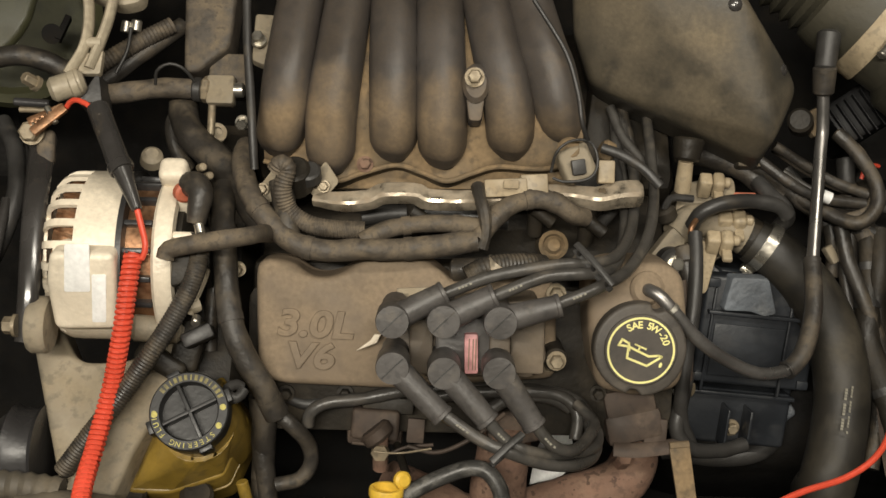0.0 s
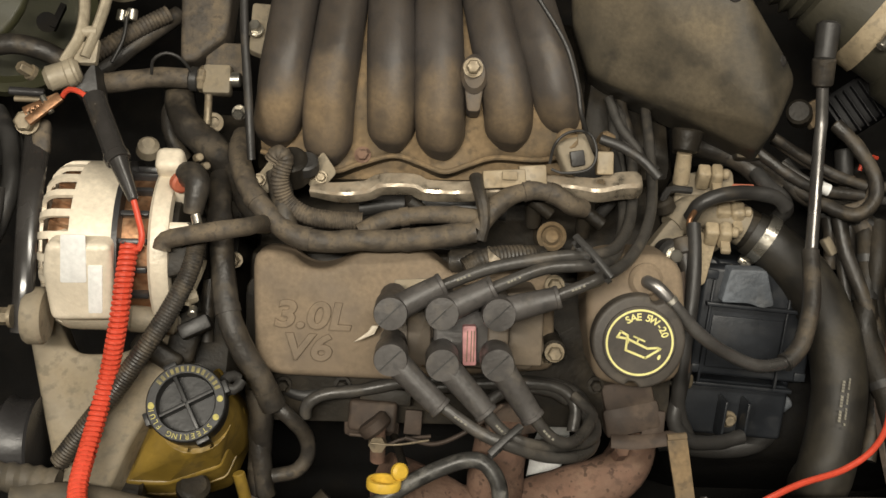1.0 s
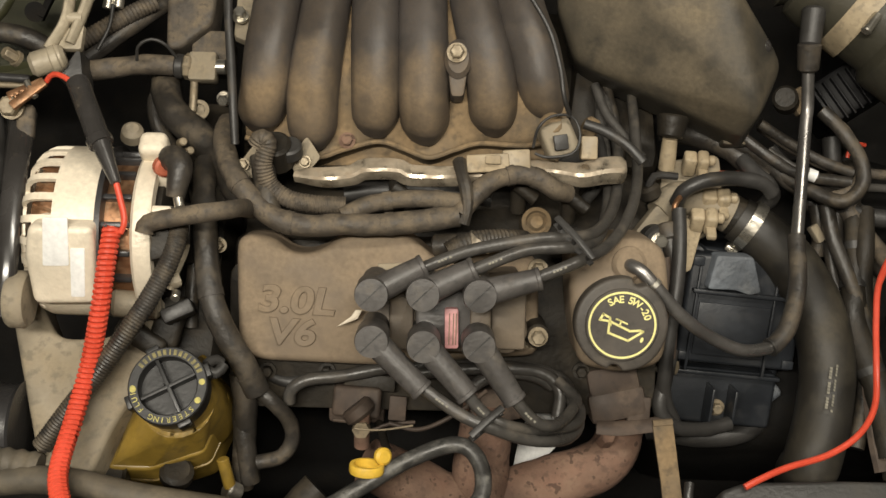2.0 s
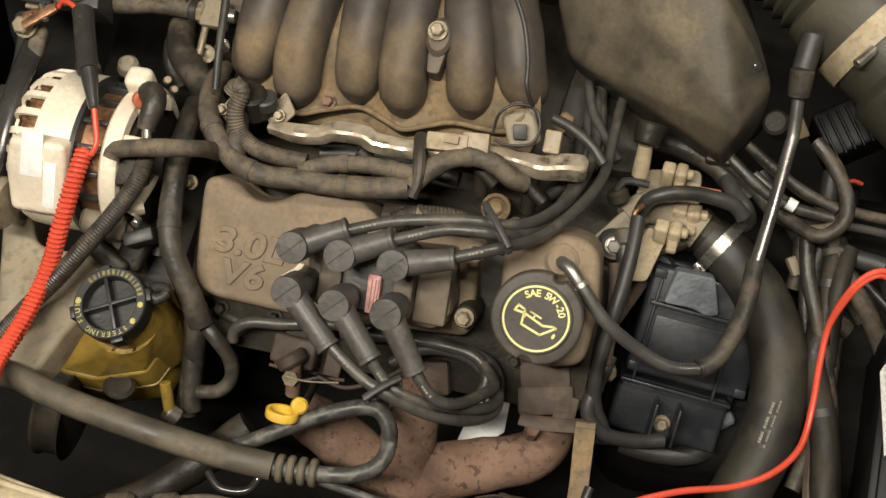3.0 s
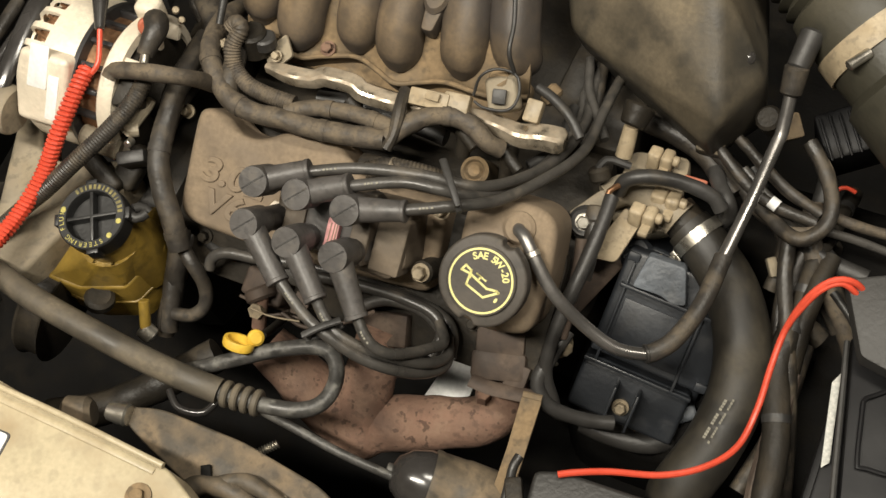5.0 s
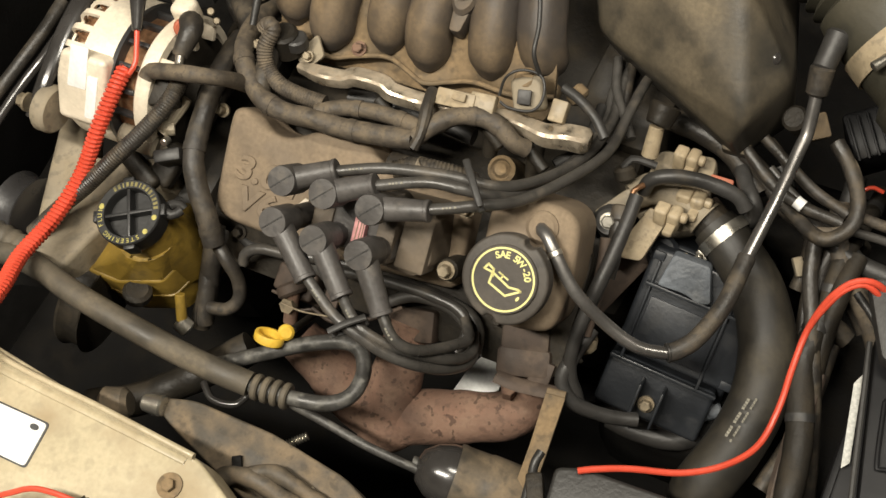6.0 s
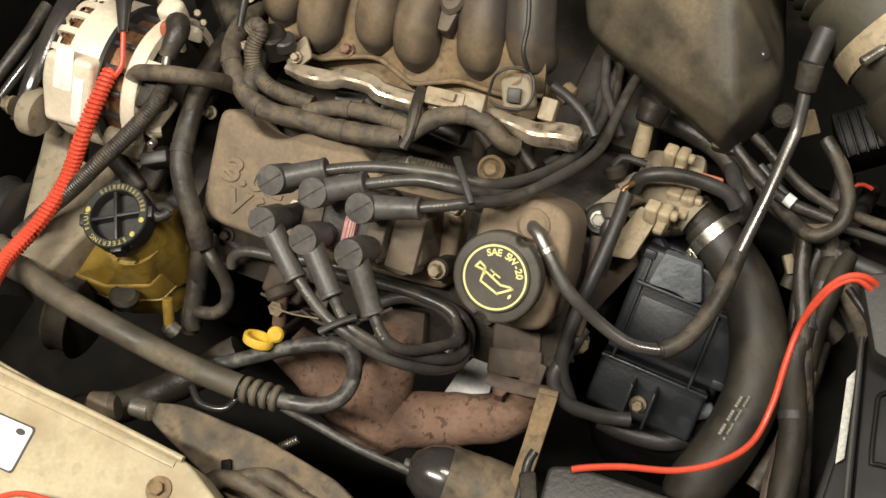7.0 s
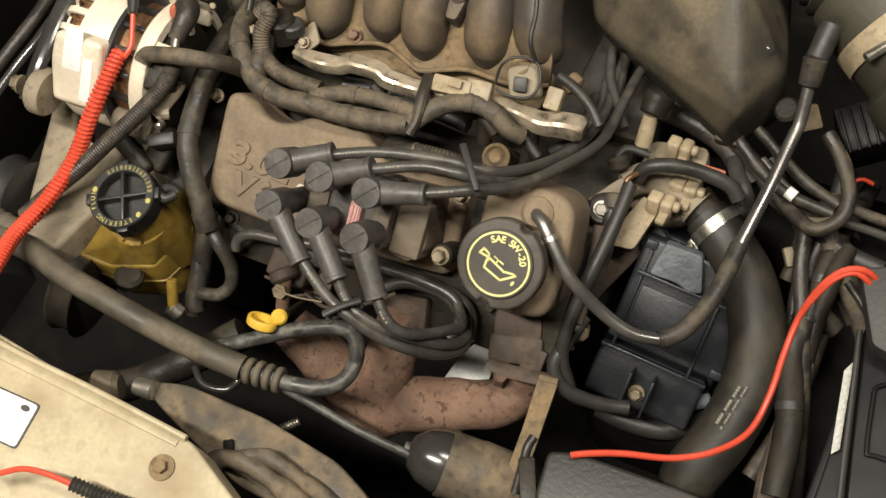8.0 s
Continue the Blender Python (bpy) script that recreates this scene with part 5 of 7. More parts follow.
for a in (-24, 8, 188):
    part("print_dot", rod(PCM @ Vector((0.0302 * math.cos(radians(a)), 0.0302 * math.sin(radians(a)), 0.0012)), PCM @ Vector((0.0302 * math.cos(radians(a)), 0.0302 * math.sin(radians(a)), 0.0019)), 0.0028), DIMYELLOW, cap)
part("mount_knob", rod((-0.2201, 0.1563, 0.7350), (-0.2169, 0.1613, 0.7500), 0.016, bevel=0.004), GRIME, ps)
part("outlet", rod((-0.1795, 0.1772, 0.7300), (-0.1727, 0.1543, 0.7100), 0.006, bevel=0.001), AMBER, ps)
part("outlet_clamp", rod((-0.1767, 0.1533, 0.7100), (-0.1658, 0.1498, 0.7000), 0.010, bevel=0.002), STEEL, ps)
for pts in ([(-0.1861, 0.2304, 0.8350), (-0.1737, 0.2290, 0.8320), (-0.1687, 0.2377, 0.8300)], [(-0.1839, 0.2373, 0.8300), (-0.1787, 0.2443, 0.8250), (-0.1726, 0.2428, 0.8200)]):
    loom("wire_clip", "black clip beside the reservoir cap", pts, 0.005, RUBBER)

# ---- air conditioning hose and pipes ----
ac = thing("air_conditioning_hose", "fat grey air conditioning hose with a crimped ferrule", "hose", (-0.15, 0.12, 0.8))
part("hose_run", tube([(-0.3632, 0.1337, 0.8000), (-0.3307, 0.1356, 0.8050), (-0.2903, 0.1320, 0.8100), (-0.2358, 0.1205, 0.8150), (-0.1522, 0.1106, 0.8100), (-0.0853, 0.1063, 0.8000), (-0.0317, 0.1070, 0.7900)], 0.0128, 16), ACHOSE, ac)
fa, fb = Vector((-0.0272, 0.1070, 0.7900)), Vector((0.0140, 0.1108, 0.7880))
for k in range(4):
    part("ferrule_ring", rod(fa.lerp(fb, k / 4), fa.lerp(fb, k / 4 + 0.17), 0.0134, bevel=0.0015), ACHOSE, ac, "crimped metal ferrule")
part("bent_pipe", tube([(-0.0303, 0.1062, 0.7900), (0.0114, 0.1102, 0.7880), (0.0469, 0.1188, 0.7850), (0.0648, 0.1351, 0.7820), (0.0660, 0.1609, 0.7800), (0.0531, 0.1803, 0.7800), (0.0325, 0.1826, 0.7780), (-0.0039, 0.1685, 0.7720), (-0.0391, 0.1485, 0.7650), (-0.0754, 0.1283, 0.7550), (-0.1140, 0.1093, 0.7400)], 0.0078, 14), ALUPIPE, ac, "dull aluminium return bend")
part("ribbed_end", tube([(-0.3935, 0.1530, 0.8000), (-0.3630, 0.1517, 0.8000), (-0.3271, 0.1475, 0.8000)], 0.0135, 14, ridge=0.001, pitch=0.012), ACHOSE, ac)
loom("pipe", "thin dull metal pipe running to the canister", [(0.0055, 0.1068, 0.7800), (0.0455, 0.1043, 0.7650), (0.0954, 0.0999, 0.7550), (0.1481, 0.0996, 0.7400)], 0.0045, ALUPIPE, lumpy=0, cat="pipe")
can2 = thing("canister", "glossy black cylinder with grimy sleeve", "canister", (0.1756, 0.1201, 0.7000))
ca, cb = Vector((0.1475, 0.1055, 0.7350)), Vector((0.2715, 0.1170, 0.7000))
d = (cb - ca).normalized()
part("dome", lathe(frame_of(ca, d), [(0.004, -0.008), (0.016, -0.004), (0.026, 0.008), (0.031, 0.024), (0.031, 0.034)], 32), GLOSSY, can2, "glossy black domed end")
part("sleeve", lathe(frame_of(ca + d * 0.03, d), [(0.0335, 0), (0.034, 0.004), (0.033, 0.008), (0.033, 0.03), (0.034, 0.034), (0.032, 0.08)], 32), SHROUD, can2)
part("stem", rod(ca - d * 0.012, ca, 0.007, bevel=0.001), ALUPIPE, can2)
strap2 = thing("metal_strap", "worn flat metal strap bracket", "bracket", (0.2331, 0.1721, 0.7300))
part("strap_leg", plate(pose(0, 0, 0.74), rounded([(0.2312, 0.2192), (0.2512, 0.2212), (0.2548, 0.1628), (0.2573, 0.1145), (0.2385, 0.1133), (0.2364, 0.1637)], 0.004), 0.003, 0.0008), FLANGE, strap2)
part("strap_bend", tube([(0.2318, 0.2194, 0.7380), (0.2506, 0.2215, 0.7380)], 0.004, 10), FLANGE, strap2)

# ---- exhaust manifold ----
ex = thing("exhaust_manifold", "rusty pitted cast iron exhaust manifold", "exhaust manifold", (0.08, 0.18, 0.6))
part("log", tube([(0.2046, 0.2404, 0.7050, 0.0210), (0.2073, 0.2193, 0.6780, 0.0240), (0.1903, 0.1967, 0.6680, 0.0260), (0.1456, 0.1790, 0.6620, 0.0280), (0.1035, 0.1629, 0.6600, 0.0300), (0.0665, 0.1479, 0.6550, 0.0300)], 0.03, 24, 0.006, lumpy=0.04), RUST, ex)
part("port", tube([(0.0739, 0.2416, 0.7350, 0.0250), (0.0722, 0.2151, 0.7100, 0.0260), (0.0687, 0.1840, 0.6840, 0.0280), (0.0726, 0.1536, 0.6620, 0.0300)], 0.025, 20, 0.006, lumpy=0.05), RUST, ex, "rusty cast port")
part("port", tube([(-0.0436, 0.1850, 0.7000, 0.0240), (-0.0111, 0.1739, 0.6850, 0.0280), (0.0247, 0.1580, 0.6670, 0.0300), (0.0693, 0.1467, 0.6570, 0.0310)], 0.025, 20, 0.006, lumpy=0.05), RUST, ex, "rusty cast port")
part("junction", tube([(0.0947, 0.1566, 0.6550, 0.0260), (0.0796, 0.1506, 0.6550, 0.0335), (0.0638, 0.1458, 0.6550, 0.0340), (0.0467, 0.1448, 0.6570, 0.0260)], 0.03, 20, 0.005, lumpy=0.04), RUST, ex)
part("port_flange", box(frame_of((0.0786, 0.2365, 0.7350), (0.0, -0.45, 0.9), (-0.2, 1, 0)), (0.05, 0.034, 0.03), 0.004), RUSTSHEET, ex, "brown rusty port flange")
part("port_flange", box(frame_of((0.1938, 0.2650, 0.7350), (0.0, -0.45, 0.9), (-0.2, 1, 0)), (0.05, 0.03, 0.035), 0.004), RUSTSHEET, ex)
part("port_flange", box(frame_of((0.1988, 0.2426, 0.7280), (0.0, -0.45, 0.9), (-0.2, 1, 0)), (0.056, 0.03, 0.03), 0.005), RUSTSHEET, ex)
part("port_flange", box(bank_m(*(-0.0550, -0.0801), -0.06), (0.055, 0.03, 0.04), 0.004), RUSTSHEET, ex)
part("flange_stud", rod((0.1914, 0.2123, 0.7200), (0.1892, 0.2112, 0.7000), 0.008, seg=6, bevel=0.001), RUST, ex)
part("flange_strap", tube([(0.1777, 0.2163, 0.7350), (0.1982, 0.2152, 0.7350), (0.2184, 0.2177, 0.7350), (0.2465, 0.2220, 0.7350)], 0.008, 8, flat=0.35), RUSTSHEET, ex)
PF = (0.0, -0.45, 0.9)
part("port_flange", box(frame_of((-0.0529, 0.2340, 0.7450), PF, (0.05, 1, 0)), (0.046, 0.030, 0.030), 0.004, 3), RUSTSHEET, ex, "brown rusty port flange")
part("flange_step", box(frame_of((-0.0412, 0.2518, 0.7500), PF, (0.05, 1, 0)), (0.050, 0.016, 0.022), 0.003), GRIME, ex)
part("flange_tab", box(frame_of((-0.0142, 0.2284, 0.7400), PF, (0.05, 1, 0)), (0.017, 0.024, 0.006), 0.0015), RUSTSHEET, ex)
part("flange_tab", box(frame_of((0.2193, 0.2345, 0.7350), PF, (0.05, 1, 0)), (0.022, 0.026, 0.008), 0.0015), RUSTSHEET, ex)
part("flange_ledge", tube([(-0.0746, 0.2124, 0.7500), (-0.0541, 0.2099, 0.7500), (-0.0398, 0.2026, 0.7500), (-0.0239, 0.2088, 0.7500), (0.0031, 0.2121, 0.7500)], 0.0018, 8), RUSTSHEET, ex, "bent wire bracket")
plug = thing("spark_plug", "rusty spark plug with brass hex", "spark plug", (-0.0523, 0.2042, 0.7400))
part("brass_hex", lathe(frame_of((-0.0470, 0.2053, 0.7550), (0, -0.5, 0.6)), [(0.0085, 0), (0.0085, 0.010)], 6), BOLT, plug)
part("shell", rod((-0.0468, 0.2159, 0.7650), (-0.0471, 0.1912, 0.7350), 0.0075, bevel=0.001), RUST, plug)
part("cap", rod((-0.0545, 0.2231, 0.7650), (-0.0455, 0.2132, 0.7600), 0.016, bevel=0.003), RUSTSHEET, plug)
# flat white sheet added for the bright floor showing through the gap
sh = thing("lit_floor_sheet", "white sheet standing in for the lit floor below", "heat shield", (0.1444, 0.2369, 0.6600))
part("sheet", plate(pose(0, 0, 0.60), [(0.1072, 0.2103), (0.1149, 0.2476), (0.1363, 0.2899), (0.1547, 0.2705), (0.1557, 0.2337), (0.1404, 0.2185)], 0.002, 0.0005), LABEL, sh)
dip = thing("dipstick", "yellow ring-handled oil dipstick", "dipstick", (-0.0345, 0.1617, 0.7800))
DM = frame_of((-0.0387, 0.1585, 0.7840), (0.05, 0.78, 0.62), (0, 1, 0))
part("ring_handle", lathe(DM, [(0.0115, -0.0045), (0.0145, -0.0045), (0.0152, -0.003), (0.0152, 0.003), (0.0145, 0.0045), (0.0115, 0.0045), (0.0115, -0.0045)], 28, (1.05, 0.85)), DIP, dip, "yellow plastic ring handle")
part("knob", lathe(frame_of((-0.0245, 0.1694, 0.7850), (0.5, -0.3, 0.8)), [(0.006, -0.004), (0.0082, -0.002), (0.0082, 0.002), (0.0055, 0.0045)], 20), DIP, dip)
part("tube", rod((-0.0206, 0.1741, 0.7820), (-0.0343, 0.2278, 0.7000), 0.004), GRIME, dip)

# cables behind and below the coil
loom("cable", "black plug cable looping under the coil", [(-0.1172, 0.2274, 0.7550), (-0.1142, 0.2369, 0.7650), (-0.0983, 0.2452, 0.7700), (-0.0662, 0.2499, 0.7700), (-0.0235, 0.2589, 0.7700), (0.0305, 0.2636, 0.7700), (0.0901, 0.2629, 0.7700), (0.1286, 0.2597, 0.7650), (0.1479, 0.2477, 0.7600), (0.1548, 0.2242, 0.7550)], 0.0062, WIRE)
loom("cable", "black plug cable under the coil", [(-0.0077, 0.2521, 0.7700), (0.0369, 0.2568, 0.7750), (0.0868, 0.2594, 0.7750), (0.1248, 0.2566, 0.7700), (0.1399, 0.2420, 0.7650), (0.1377, 0.2176, 0.7600)], 0.006, WIRE)
loom("cable", "black plug cable under the coil", [(0.0454, 0.2346, 0.7650), (0.0757, 0.2540, 0.7700), (0.1124, 0.2559, 0.7680), (0.1335, 0.2479, 0.7600)], 0.006, WIRE)
loom("thin_wire", "thin bare wire across the plug", [(-0.0527, 0.2002, 0.7650), (-0.0289, 0.1994, 0.7650), (0.0016, 0.2045, 0.7650)], 0.0011, BOLT)

# ---- breather tube on the right ----
br = thing("breather_tube", "shiny black steel breather tube with rubber sleeves", "tube", (0.3, 0.35, 0.8))
part("steel_bend", tube([tuple(bank(gu, gv, 0.03)), tuple(bank(gu + 0.001, gv - 0.001, 0.040)), (0.2025, 0.3215, 0.8740), (0.2147, 0.3095, 0.8690), (0.2410, 0.2880, 0.8510), (0.2732, 0.2771, 0.8260), (0.3055, 0.2712, 0.8100), (0.3334, 0.2775, 0.8030), (0.3400, 0.2830, 0.8022)], 0.0062, 14), DARKSTEEL, br)
part("lower_sleeve", tube([(0.3334, 0.2775, 0.8030), (0.3410, 0.2840, 0.8020), (0.3533, 0.3013, 0.8020), (0.3657, 0.3418, 0.8020), (0.3697, 0.3932, 0.8020)], 0.0088, 14), HOSE, br, "dusty rubber sleeve")
part("top_spigot", rod((0.3788, 0.5640, 0.8745), (0.3830, 0.6000, 0.8900), 0.0105, 0.012, bevel=0.003), RUBBER, br)
part("sleeve_band", rod((0.3322, 0.2770, 0.8034), (0.3345, 0.2786, 0.8030), 0.0094, bevel=0.0006), RUBBER, br)
part("upper_tube", tube([(0.3690, 0.3850, 0.8020), (0.3774, 0.4542, 0.8150), (0.3825, 0.5080, 0.8310), (0.3838, 0.5195, 0.8360), (0.3804, 0.5505, 0.8600)], 0.0062, 14), DARKSTEEL, br)
part("top_sleeve", rod((0.3805, 0.5470, 0.8580), (0.3785, 0.5670, 0.8775), 0.0105, 0.0118, bevel=0.002), HOSE, br, "rubber sleeve")
part("collar", rod((0.2125, 0.3117, 0.8700), (0.2160, 0.3083, 0.8682), 0.0070, bevel=0.0005), STEEL, br)

# ---- coolant hose ----
ch = thing("coolant_hose", "fat dusty black upper coolant hose with faint print", "hose", (0.4, 0.3, 0.65))
HL = [(*(0.3259, 0.4340, 0.7550), 0.0235), (*(0.3520, 0.4178, 0.7500), 0.0255), (*(0.3856, 0.3903, 0.7350), 0.0275), (*(0.4117, 0.3488, 0.7150), 0.0285), (*(0.4212, 0.2990, 0.7000), 0.0285), (*(0.4144, 0.2481, 0.6900), 0.0285), (*(0.3981, 0.1969, 0.6850), 0.0285), (*(0.3970, 0.1903, 0.6600), 0.0285), (*(0.4024, 0.1379, 0.6300), 0.0285)]
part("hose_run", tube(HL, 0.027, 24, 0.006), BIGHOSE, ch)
cm = frame_of((0.3389, 0.4274, 0.7520), Vector((0.3520, 0.4178, 0.7500)) - Vector((0.3259, 0.4340, 0.7550)), (0.3, -0.6, 0.7))
cm = cm @ Matrix.Rotation(radians(200), 4, "Z")
clamp_band(cm, 0.0262, 0.012, ch)
neck = Vector((0.3080, 0.4440, 0.7600))
part("metal_neck", rod(neck, (0.3315, 0.4310, 0.7550), 0.021, bevel=0.002), GRIME, ch)
for k in range(16):
    for j, (y0, h) in enumerate(((0, 0.004), (0.0075, 0.0028))):
        if (k * 7 + j * 3) % 5:
            p = Vector((0.4044, 0.2403, 0.7285)).lerp(Vector((0.4137, 0.2853, 0.7335)), k / 15) + Vector((y0 * 0.8, 0, -0.0002 - j * 0.0012))
            part("print_bar", box(frame_of(p, (0.12 + j * 0.2, -0.05, 1), (0.08, 1, 0)), (h * 0.7, 0.0026, 0.0006), 0), HOSEINK, ch, "faint grey hose print")

# ---- solenoids, bracket and pipes ----
so = thing("vacuum_solenoid_bracket", "beige plastic solenoid valves on a cast bracket", "solenoid", (0.2915, 0.4760, 0.7400))
part("bracket", plate(frame_of((0.2784, 0.4537, 0.7650), (0.0, -0.3, 1), (0, 1, 0)), rounded([(-0.03, 0.035), (0.03, 0.045), (0.035, -0.03), (0.0, -0.05), (-0.035, -0.035)], 0.01), 0.04, 0.004), BRACKET, so)
for p, w in (((0.2784, 0.4820, 0.7900), 1.0), ((0.2961, 0.4427, 0.7850), 1.15), ((0.2816, 0.4174, 0.7900), 1.05)):
    m = Matrix.Translation(p) @ Matrix.Rotation(-0.3, 4, "X") @ Matrix.Rotation(-0.06, 4, "Z")
    unit = part("valve_body", box(m @ Matrix.Translation((-0.004, 0, -0.006)), (0.013 * w, 0.016, 0.024), 0.003, 3), BEIGE, so)
    part("valve_collar", box(m @ Matrix.Translation((0.009 * w, 0, -0.005)), (0.012 * w, 0.019, 0.024), 0.004, 3), BEIGE, unit)
    part("valve_tip", rod(m @ Vector((0.014 * w, 0, 0)), m @ Vector((0.021 * w, 0, 0)), 0.0055, bevel=0.0015), BEIGE, unit)
    part("valve_strap", box(m @ Matrix.Translation((0.009 * w, -0.014, -0.007)), (0.010, 0.016, 0.006), 0.002, 2), BEIGE, unit)
part("foot", plate(frame_of((0.2321, 0.4075, 0.7800), (0.1, -0.4, 1), (0, 1, 0)), rounded([(-0.02, -0.01), (0.005, 0.025), (0.02, 0.02), (0.015, -0.015)], 0.005), 0.02, 0.002), BRACKET, so)
part("foot", plate(frame_of((0.2639, 0.3923, 0.7750), (0.1, -0.4, 1), (0, 1, 0)), rounded([(-0.02, -0.03), (0.0, 0.03), (0.02, 0.02), (0.01, -0.025)], 0.005), 0.02, 0.002), BEIGE, so)
part("stem", rod((0.2470, 0.4644, 0.8000), (0.2473, 0.4863, 0.8250), 0.0085, 0.0075, bevel=0.001), BEIGE, so, "pale plastic stem")
part("stem_cap", rod((0.2473, 0.4863, 0.8250), (0.2499, 0.5065, 0.8350), 0.013, 0.016, bevel=0.002), GRIME, so)
part("red_plug", box(frame_of((0.3165, 0.4762, 0.7650), (0, -0.3, 1)), (0.028, 0.012, 0.012), 0.002), ORANGE, so, "faded red plastic plug")
loom("hose", "black hose across the solenoid valves", [(0.2547, 0.4269, 0.8000), (0.2604, 0.4335, 0.8150), (0.2788, 0.4405, 0.8220), (0.3090, 0.4485, 0.8150), (0.3398, 0.4493, 0.8050), (0.3528, 0.4433, 0.7950)], 0.0075, RUBBER, cat="hose")
loom("hose", "black hose down to the clamp", [(0.3333, 0.4952, 0.7700), (0.3432, 0.4766, 0.7750), (0.3537, 0.4614, 0.7800), (0.3610, 0.4536, 0.7700), (0.3567, 0.4510, 0.7550)], 0.0085, RUBBER, cat="hose")
loom("wire", "sleeved wire with bared copper end", [(0.2554, 0.4260, 0.8150), (0.2497, 0.4171, 0.8180), (0.2488, 0.4105, 0.8150)], 0.0028, COPPER, lumpy=0)
loom("conduit", "dark sleeved wire running down beside the filler", [(0.2534, 0.4125, 0.8150), (0.2533, 0.3798, 0.8100), (0.2508, 0.3425, 0.8000), (0.2461, 0.3074, 0.7850), (0.2426, 0.2739, 0.7650), (0.2443, 0.2474, 0.7400), (0.2587, 0.2274, 0.7100)], 0.0072, RUBBER)
bn = thing("grommet_bolt", "dark bolt with rubber grommet behind the filler", "bolt", (0.2365, 0.3866, 0.8000))
part("grommet", lathe(frame_of((0.2354, 0.3854, 0.8000), (0.1, -0.5, 0.85)), [(0.015, -0.02), (0.016, 0.0), (0.013, 0.004), (0.009, 0.003)], 24), RUBBER, bn)
part("bolt_head", hex_bolt(frame_of((0.2349, 0.3845, 0.8020), (0.1, -0.5, 0.85)), 0.007, 0.01, 1.2), STEEL, bn)
gb = thing("side_bolt", "gold-plated bolt with a bent tab", "bolt", (0.249, 0.279, 0.735))
part("bolt_head", hex_bolt(frame_of((0.249, 0.279, 0.738), (0.75, -0.4, 0.5)), 0.008, 0.01, 1.6), BOLT, gb)
part("tab", box(frame_of((0.243, 0.266, 0.742), (0.6, -0.4, 0.6)), (0.004, 0.03, 0.002), 0.0005), STEEL, gb)
ls = thing("rusty_side_plate", "brown rusty side plate between engine and box", "plate", (0.2579, 0.3369, 0.7400))
part("sheet", plate(frame_of((0.2478, 0.3416, 0.7200), (0.5, -0.4, 0.7), (0.25, 1, 0)), rounded([(-0.016, 0.06), (0.012, 0.06), (0.012, -0.055), (-0.016, -0.055)], 0.006), 0.05, 0.003), RUSTSHEET, ls)
loom("hose", "black hose curling under the side plate", [(0.2517, 0.2914, 0.7500), (0.2437, 0.2584, 0.7450), (0.2404, 0.2355, 0.7350), (0.2571, 0.2220, 0.7200), (0.2909, 0.2262, 0.7000), (0.3174, 0.2355, 0.6900)], 0.0075, RUBBER, cat="hose")

# ---- the black box and what lies round it ----
bx = thing("air_filter_box", "blue-black plastic box with ribbed lid and bracket", "box", (0.33, 0.33, 0.6))
BXM = frame_of((0.335, 0.34, 0.705), (0.06, -0.58, 0.8), (0.10, 1, 0.6))
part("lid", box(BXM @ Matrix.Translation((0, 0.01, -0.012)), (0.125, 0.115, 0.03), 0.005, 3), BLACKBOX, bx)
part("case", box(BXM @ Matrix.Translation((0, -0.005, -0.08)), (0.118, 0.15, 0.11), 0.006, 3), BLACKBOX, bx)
for x in (-0.052, 0.03):
    part("lid_rib", box(BXM @ Matrix.Translation((x, 0.0, 0.004)), (0.003, 0.11, 0.006), 0.001), BLACKBOX, bx)
part("lid_lip", box(BXM @ Matrix.Translation((0, 0.03, 0.006)), (0.115, 0.004, 0.01), 0.001), BLACKBOX, bx)
part("raised_cover", plate(BXM @ Matrix.Translation((-0.02, 0.048, 0.018)), rounded([(-0.022, 0.022), (0.016, 0.024), (0.03, -0.012), (0.018, -0.016), (0.002, -0.012), (-0.026, -0.014)], 0.004), 0.02, 0.003), BLUEGREY, bx, "torn blue-grey cover flap")
part("front_step", box(BXM @ Matrix.Translation((-0.006, -0.085, -0.03)), (0.115, 0.06, 0.05), 0.005, 3), BLACKBOX, bx)
part("front_lip", box(BXM @ Matrix.Translation((-0.006, -0.058, -0.002)), (0.115, 0.004, 0.008), 0.001), BLACKBOX, bx)
for dx in (-0.012, 0.012):
    part("bracket_wall", box(BXM @ Matrix.Translation((-0.01 + dx, -0.09, 0.006)), (0.003, 0.042, 0.03), 0.001), BLACKBOX, bx)
for x, y in ((-0.055, 0.06), (0.055, 0.06), (-0.055, -0.04), (0.055, -0.04)):
    part("lid_clip", box(BXM @ Matrix.Translation((x, y, 0.003)), (0.012, 0.009, 0.006), 0.001), BLACKBOX, bx)
part("lid_panel", box(BXM @ Matrix.Translation((-0.01, -0.01, 0.0035)), (0.075, 0.055, 0.003), 0.001), BLACKBOX, bx)
part("bracket_bolt", hex_bolt(BXM @ Matrix.Translation((-0.01, -0.095, -0.004)), 0.006, 0.01), BOLT, bx)
nozzle = thing("vacuum_nozzle", "grey plastic hose nozzle with copper fitting", "fitting", (0.3702, 0.2802, 0.6250))
part("grey_tip", rod((0.3477, 0.2671, 0.6250), (0.3885, 0.2936, 0.6300), 0.0105, 0.0085, bevel=0.002), BLUEGREY, nozzle)
part("copper_fitting", rod((0.3319, 0.2600, 0.6200), (0.3459, 0.2671, 0.6250), 0.0085, seg=8, bevel=0.001), COPPER, nozzle)
